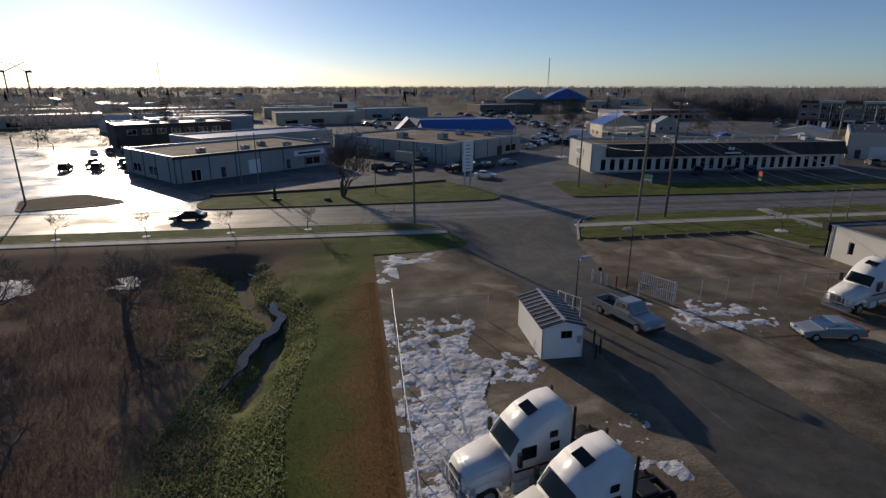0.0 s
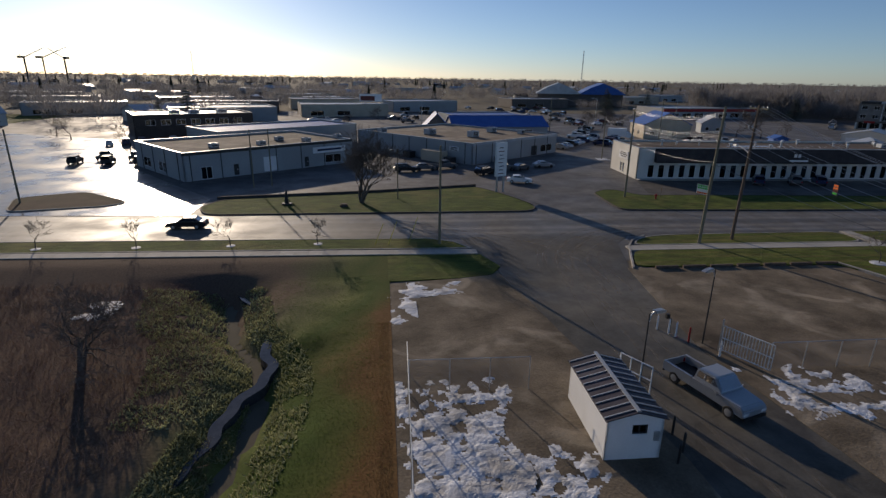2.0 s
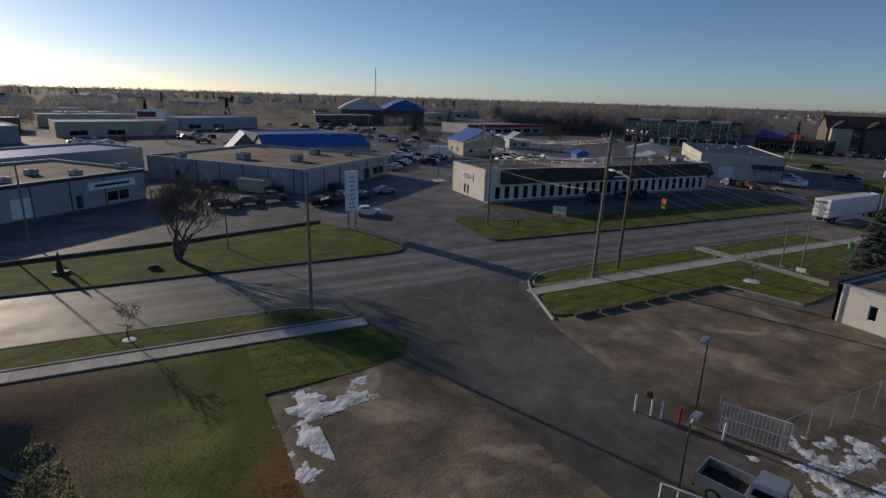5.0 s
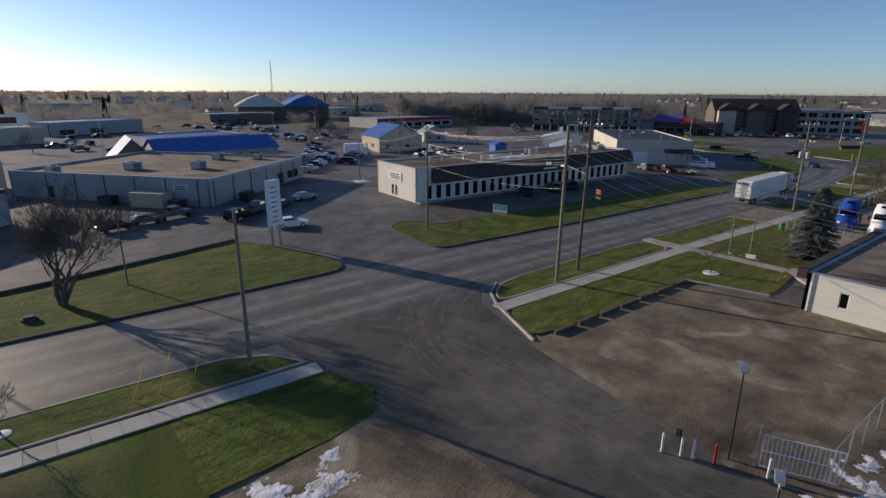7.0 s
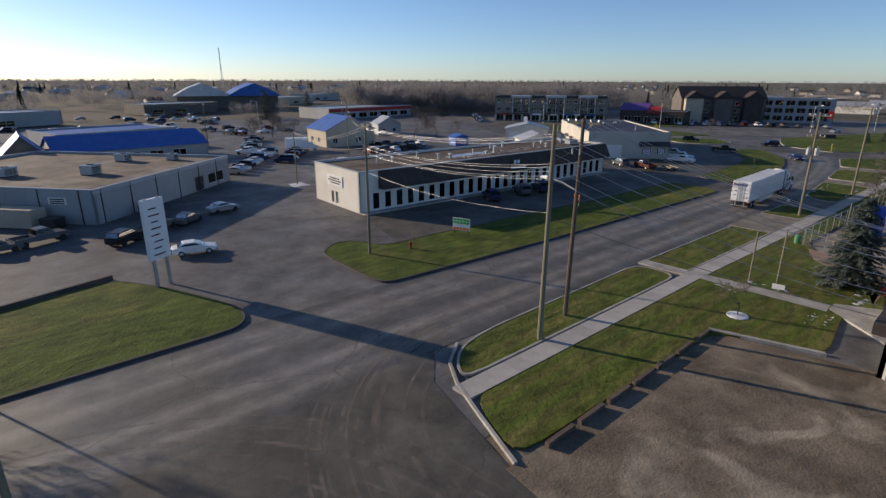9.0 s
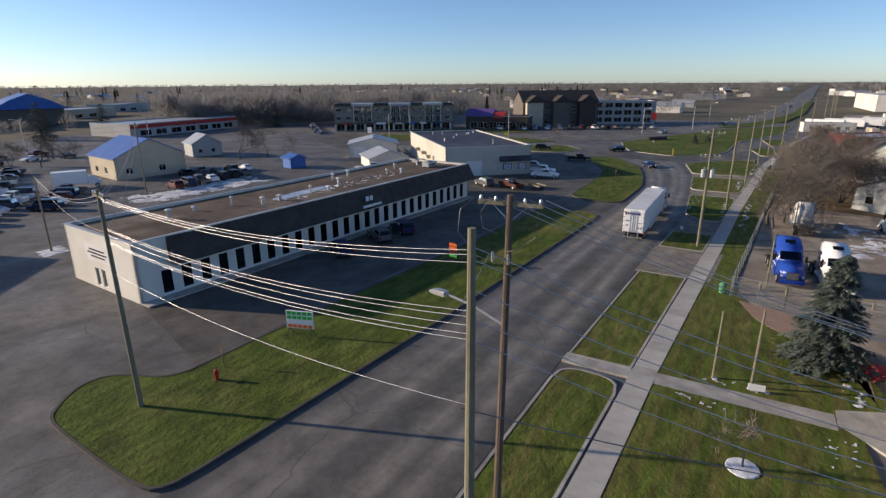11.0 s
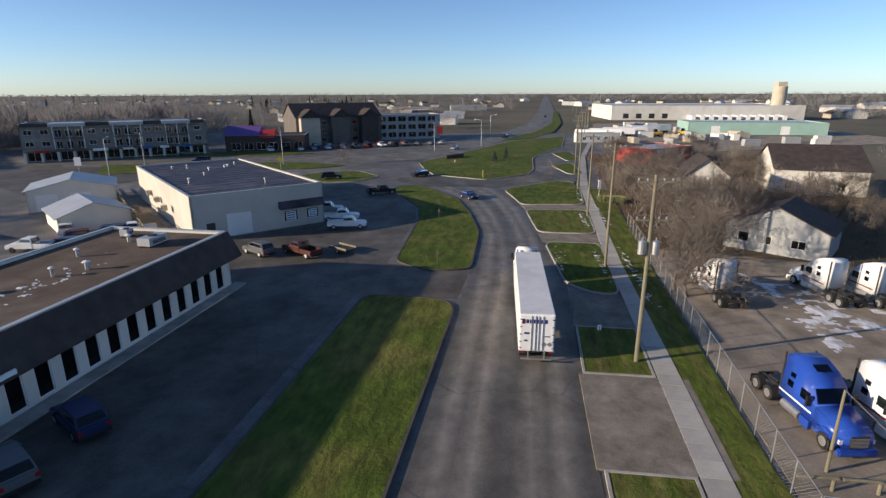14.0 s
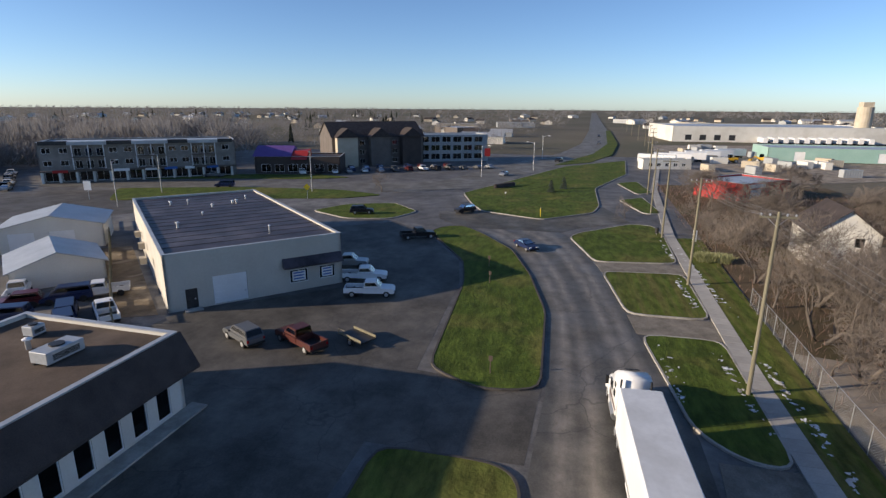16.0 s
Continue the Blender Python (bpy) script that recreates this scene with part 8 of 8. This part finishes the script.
# small things round the far junction
for x, y, h in ((218.0, 79.6, 3.2), (224.6, 76.4, 3.4)):
    spruce("small_conifer", pose(x, y, 0.13), h, int(h * 10), "small dark conifer on the lawn island", "island conifers", rows=14)
sign_yellow = surface("sign_yellow", (0.7, 0.5, 0.02), (0.8, 0.6, 0.05), 0.4, bump=0)
wsg = thing("warning_sign", pose(192.9, 135.2, 0.0, 0, 0, 20), "yellow diamond warning sign on a thin post", "sign")
part("post", tube(bm_new(), [(0, 0, -0.1), (0, 0, 3.2)], 0.05, 6), M["steel"], wsg)
part("panel", box(bm_new(), (-0.08, -0.55, -0.55), (-0.05, 0.55, 0.55), pose(0, 0, 2.9, 45, 0, 0)), sign_yellow, wsg)
for x, y, h, w, c, lab in ((163.2, 57.2, 3.4, 0.55, "white_paint", "tall narrow white sign beside the walk"), (180.4, 183.6, 4.2, 1.6, "white_paint", "white sign board on a short post"), (283, 104.8, 6.0, 2.2, "red_paint", "red sign board on a tall post")):
    sgp = thing("post_sign", pose(x, y, 0.0, 0, 0, 15), lab, "sign")
    part("post", tube(bm_new(), [(0, 0, -0.1), (0, 0, h - 0.3)], 0.07, 6), M["steel"], sgp)
    part("panel", box(bm_new(), (-0.08, -w / 2, h * 0.5), (0.08, w / 2, h)), M[c], sgp)
dl = thing("delineator", pose(184.5, 81.0, 0.13), "pale yellow marker post on the lawn island", "post")
part("stake", tube(bm_new(), [(0, 0, -0.1), (0, 0, 1.7)], 0.07, 6), sign_yellow, dl)
part("cap", tube(bm_new(), [(0, 0, 1.7), (0, 0, 1.8)], [0.07, 0.03], 6), M["white_paint"], dl)
lb = thing("litter_bin", pose(173.7, 60.8, 0.1), "dark litter bin on a post beside the walk", "bin")
part("bin_body", tube(bm_new(), [(0, 0, 0.3), (0, 0, 1.2), (0, 0, 1.35)], [0.3, 0.34, 0.2], 10), M["dark_steel"], lb)
part("post", tube(bm_new(), [(0, 0, -0.1), (0, 0, 0.3)], 0.06, 6), M["steel"], lb)


def at_hedge():
    return rg.gauss(158.3, 0.5), rg.uniform(53.4, 57.8), 0.1, 1.0


blades("low_hedge", 3000, at_hedge, 0.9, M["bank_leaf"], "low dull green hedge beside the walk", "hedge", lean=0.4, width=0.05)

# ---- the far town and woods ----
rf = random.Random(99)
# far twigs paler and greyer than near ones: distance haze put into the colour
M["hazed_twig"] = island_mat("far_woods", (0.16, 0.152, 0.15), (0.29, 0.278, 0.27))
M["far_needle"] = island_mat("far_conifers", (0.02, 0.028, 0.02), (0.055, 0.065, 0.045))


def clear_of_town(x, y):
    """Whether a far spot is free of the near town, the highway and the halls."""
    if -110 < x < 240 and -20 < y < 215:
        return False
    for (xa, ya), (xb, yb) in zip(HIGHWAY, HIGHWAY[1:]):
        a, b, p = Vector((xa, ya)), Vector((xb, yb)), Vector((x, y))
        t = max(0, min(1, (p - a).dot(b - a) / (b - a).length_squared))
        if (p - a.lerp(b, t)).length < 32:
            return False
    if 40 < x < 110 and 215 < y < 420 or -45 < x < 95 and 215 < y < 335:
        return False
    if 105 < x < 300 and 105 < y < 300 or 235 < x < 620 and -150 < y < 100:
        return False
    if 100 < x < 175 and 330 < y < 440:
        return False
    return True


def far_wood(name, count, rmin, rmax, a0, a1, size, material, label, conifer=False, leaves=34, spot=None):
    verts, faces = [], []
    done = 0
    while done < count:
        a = rf.uniform(a0, a1)
        r = math.sqrt(rf.uniform(rmin ** 2, rmax ** 2))
        x, y = 40 + r * math.cos(a), 70 + r * math.sin(a)
        if spot:
            x, y = spot()
        elif not clear_of_town(x, y) or noise.noise(Vector((x * 0.006, y * 0.006, 1))) < -0.22 + (r > 900) * -0.4:
            continue
        done += 1
        H = size * rf.uniform(0.6, 1.25)
        for k in range(leaves):
            i = len(verts)
            if conifer:
                t = rf.random()
                R = H * 0.2 * (1 - t) + 0.1
                b = rf.uniform(0, 6.283)
                cx, cy, cz = x + R * math.cos(b), y + R * math.sin(b), H * (0.06 + 0.94 * t)
                w = H * 0.07
                verts += [(cx - math.sin(b) * w, cy + math.cos(b) * w, cz - w), (cx + math.sin(b) * w, cy - math.cos(b) * w, cz - w), (x + R * 0.3 * math.cos(b), y + R * 0.3 * math.sin(b), cz + w * 2.2)]
                faces.append((i, i + 1, i + 2))
            else:
                u, v, w_ = rf.gauss(0, 1), rf.gauss(0, 1), rf.gauss(0, 1)
                n_ = math.sqrt(u * u + v * v + w_ * w_) + 1e-6
                R = H * 0.4 * rf.random() ** 0.45
                cx, cy, cz = x + u / n_ * R * 1.1, y + v / n_ * R * 1.1, H * 0.58 + w_ / n_ * R
                s = H * (0.05 if leaves > 100 else 0.07)
                w = s * (0.22 if leaves > 100 else 0.45)
                verts += [(cx - w, cy + rf.uniform(-w, w), cz - s * 1.5), (cx + w, cy + rf.uniform(-w, w), cz - s * 1.5), (cx + u / n_ * s * 2.0, cy + v / n_ * s * 2.0, cz + s * (1.2 + w_ / n_))]
                faces.append((i, i + 1, i + 2))
    me = bpy.data.meshes.new(name)
    me.from_pydata(verts, [], faces)
    me.materials.append(material)
    return tagged(new(name, me), label, "woods", kind="stuff")


def behind_block():
    """A spot in the wood behind the apartment block."""
    d, s = rf.uniform(34, 170), rf.uniform(-120, 34)
    return 214 + 0.8 * d + 0.6 * s, 197 + 0.6 * d - 0.8 * s


far_wood("town_trees", 330, 1, 2, 0, 1, 13.5, M["hazed_twig"], "dense bare grey trees behind the apartment block", leaves=420, spot=behind_block)
far_wood("far_trees", 2300, 150, 620, -0.9, 3.6, 9.5, M["hazed_twig"], "bare grey-brown trees among the far houses", leaves=130)
far_wood("far_woods", 3800, 600, 2200, -1.0, 3.7, 12.0, M["hazed_twig"], "bare grey-brown woods towards the horizon", leaves=48)
far_wood("horizon_woods", 3600, 2200, 4300, -1.0, 3.7, 14.0, M["hazed_twig"], "dark line of woods on the horizon", leaves=34)
far_wood("far_conifers", 260, 170, 1300, 0.2, 3.4, 11.0, M["far_needle"], "dark conifers among the far houses", conifer=True, leaves=90)
for x, y, s in ((-62, 200, 15), (-75, 210, 11), (120, 290, 15), (126, 300, 12), (150, 305, 13), (205, 260, 12), (230, 300, 14)):
    spruce("dark_conifer", pose(x, y, -0.3), s, int(x) % 17, "tall dark conifer behind the stores", "dark conifers", rows=16)
# far houses
def far_house(m, L, D, H, rise, wall, roof, label):
    """A small gabled house far off: one shell of walls, two roof slopes, a door and two windows."""
    e = thing("far_house", m, label, "house", "far houses")
    bm = box(bm_new(), (0, 0, 0), (L, D, H))
    profile(bm, [(0, H), (D, H), (D / 2, H + rise)], 0.02, L - 0.02)
    part("wall", bm, wall, e)
    k = rise / (D / 2)
    for s in (0, 1):
        e0 = -0.5 if s == 0 else D + 0.5
        part("roof", profile(bm_new(), [(e0, H - 0.5 * k), (D / 2, H + rise), (D / 2, H + rise + 0.15), (e0, H - 0.5 * k + 0.15)], -0.4, L + 0.4), roof, e)
    for x in (L * 0.2, L * 0.65):
        part("window", box(bm_new(), (x, -0.05, 1), (x + 1.5, 0.02, 2.3)), M["black"], e)
    return e


house_protos = []
for k, (wm_, rm, L, D, lab) in enumerate((("white_wall", "shingle", 11, 9, "far white house with dark roof"), ("grey_wall", "grey_roof", 16, 10, "far grey building with pale metal roof"), ("beige_wall", "shingle", 12, 9, "far tan house with dark roof"), ("white_wall", "grey_roof", 26, 14, "far white hall with pale roof"))):
    house_protos.append(far_house(pose(300 + 40 * k, 240 + 30 * k, -0.35, 0, 0, 30), L, D, 3.4 + (k == 3), 2.2, M[wm_], M[rm], lab + " in the town"))
made = 0
while made < 330:
    a = rf.uniform(-0.75, 3.3)
    r = math.sqrt(rf.uniform(170 ** 2, 1250 ** 2))
    x, y = 40 + r * math.cos(a), 70 + r * math.sin(a)
    if not clear_of_town(x, y):
        continue
    made += 1
    copy_thing(house_protos[rf.choice((0, 0, 1, 2, 2, 3))], pose(x, y, -0.35, 0, 0, rf.choice((0, 20, 90, 135, 45))))
for k in range(34):
    copy_thing(house_protos[rf.choice((0, 0, 1))], pose(1180 + rf.uniform(-220, 240), 800 + rf.uniform(-160, 180), -0.35, 0, 0, rf.choice((0, 20, 90, 45))))
roof_protos = [flat_building("far_store", pose(-150 - 40 * k, 260 + 60 * k, -0.35, 0, 0, 25), 40, 24, 5.5, M[w], M["grey_roof"], "far low flat-roofed commercial building", front=[(4, 0.5, 10, 2.6, "w"), (16, 0.5, 22, 2.6, "w")]) for k, w in enumerate(("grey_wall", "beige_wall", "brown_wall"))]
for x, y, k in ((-120, 330, 0), (-60, 400, 1), (-170, 420, 0), (-250, 400, 2), (-40, 520, 1), (-110, 560, 0), (-200, 620, 1), (10, 640, 0), (-300, 540, 0), (190, 420, 1), (250, 480, 0), (330, 330, 1), (420, 200, 0), (520, 140, 2), (620, 160, 1), (700, 110, 0), (620, -60, 0), (760, -90, 1), (900, -40, 0), (820, 120, 2), (-20, 350, 2), (-90, 250, 2)):
    copy_thing(roof_protos[k], pose(x, y, -0.35, 0, 0, rf.choice((10, 25, 40, 100))))
for k, (x, y, a) in enumerate(NORTH_STORES):
    copy_thing(roof_protos[k % len(roof_protos)], pose(x, y, -0.03, 0, 0, a))
for k in range(24):
    x, y = rf.uniform(-105, 105), rf.uniform(212, 420)
    if any(bx - 16 < x < bx + 48 and by - 10 < y < by + 48 for bx, by, _ in NORTH_STORES) or 40 < x < 75:
        continue
    q = rf.uniform(0.45, 0.8)
    copy_thing(protos_t[k % 4], pose(x, y, -0.3, 0, 0, k * 71) @ Matrix.Diagonal((q, q, q, 1)))
flat("park_field", [(-110, 165), (-76, 180), (-120, 292), (-190, 250)], -0.2, M["grass"], "broad green playing field", "grass")
lawn("mulch_island", [(-48.4, 84.4), (-36.5, 87.5), (-35, 90), (-44.5, 97.5), (-52.4, 93.1)], "dark mulched planting island with kerb", material=M["scrub"])

# ---- sidewalk slabs ----
slab_me = {}


def slabs(owner, line, w, z, pitch=1.5, x0=-40, x1=130):
    """Single concrete slabs with open joints along a walk, as pieces of it."""
    n = 0
    for (xa, ya), (xb, yb) in zip(line, line[1:]):
        a, b = Vector((xa, ya, 0)), Vector((xb, yb, 0))
        L = (b - a).length
        ang = math.degrees(math.atan2(yb - ya, xb - xa))
        for k in range(int(L / pitch)):
            p = a.lerp(b, (k + 0.5) * pitch / L)
            if not x0 < p.x < x1:
                continue
            if w not in slab_me:
                bm = box(bm_new(), (-pitch / 2 + 0.012, -w / 2, 0), (pitch / 2 - 0.012, w / 2, 0.03))
                me = bpy.data.meshes.new("slab")
                bmesh.ops.recalc_face_normals(bm, faces=bm.faces)
                bm.to_mesh(me)
                bm.free()
                me.materials.append(M["slab"])
                slab_me[w] = me
            o = new("slab", slab_me[w])
            o.parent = owner
            o.matrix_basis = pose(p.x, p.y, z, rg.uniform(-0.15, 0.15), rg.uniform(-0.15, 0.15), ang)
            n += 1


M["slab"] = surface("concrete_slab", (0.33, 0.31, 0.28), (0.45, 0.43, 0.39), 0.85, fine=10, coarse=0.5, bump=0.3, stain=(0.24, 0.22, 0.19), stain_amount=0.5, rnd=0.12)
slabs(bpy.data.objects["pavement_west"], WALK, 1.52, 0.118)
slabs(bpy.data.objects["pavement_east"], WALK_E, 1.62, 0.118, x0=29, x1=180)
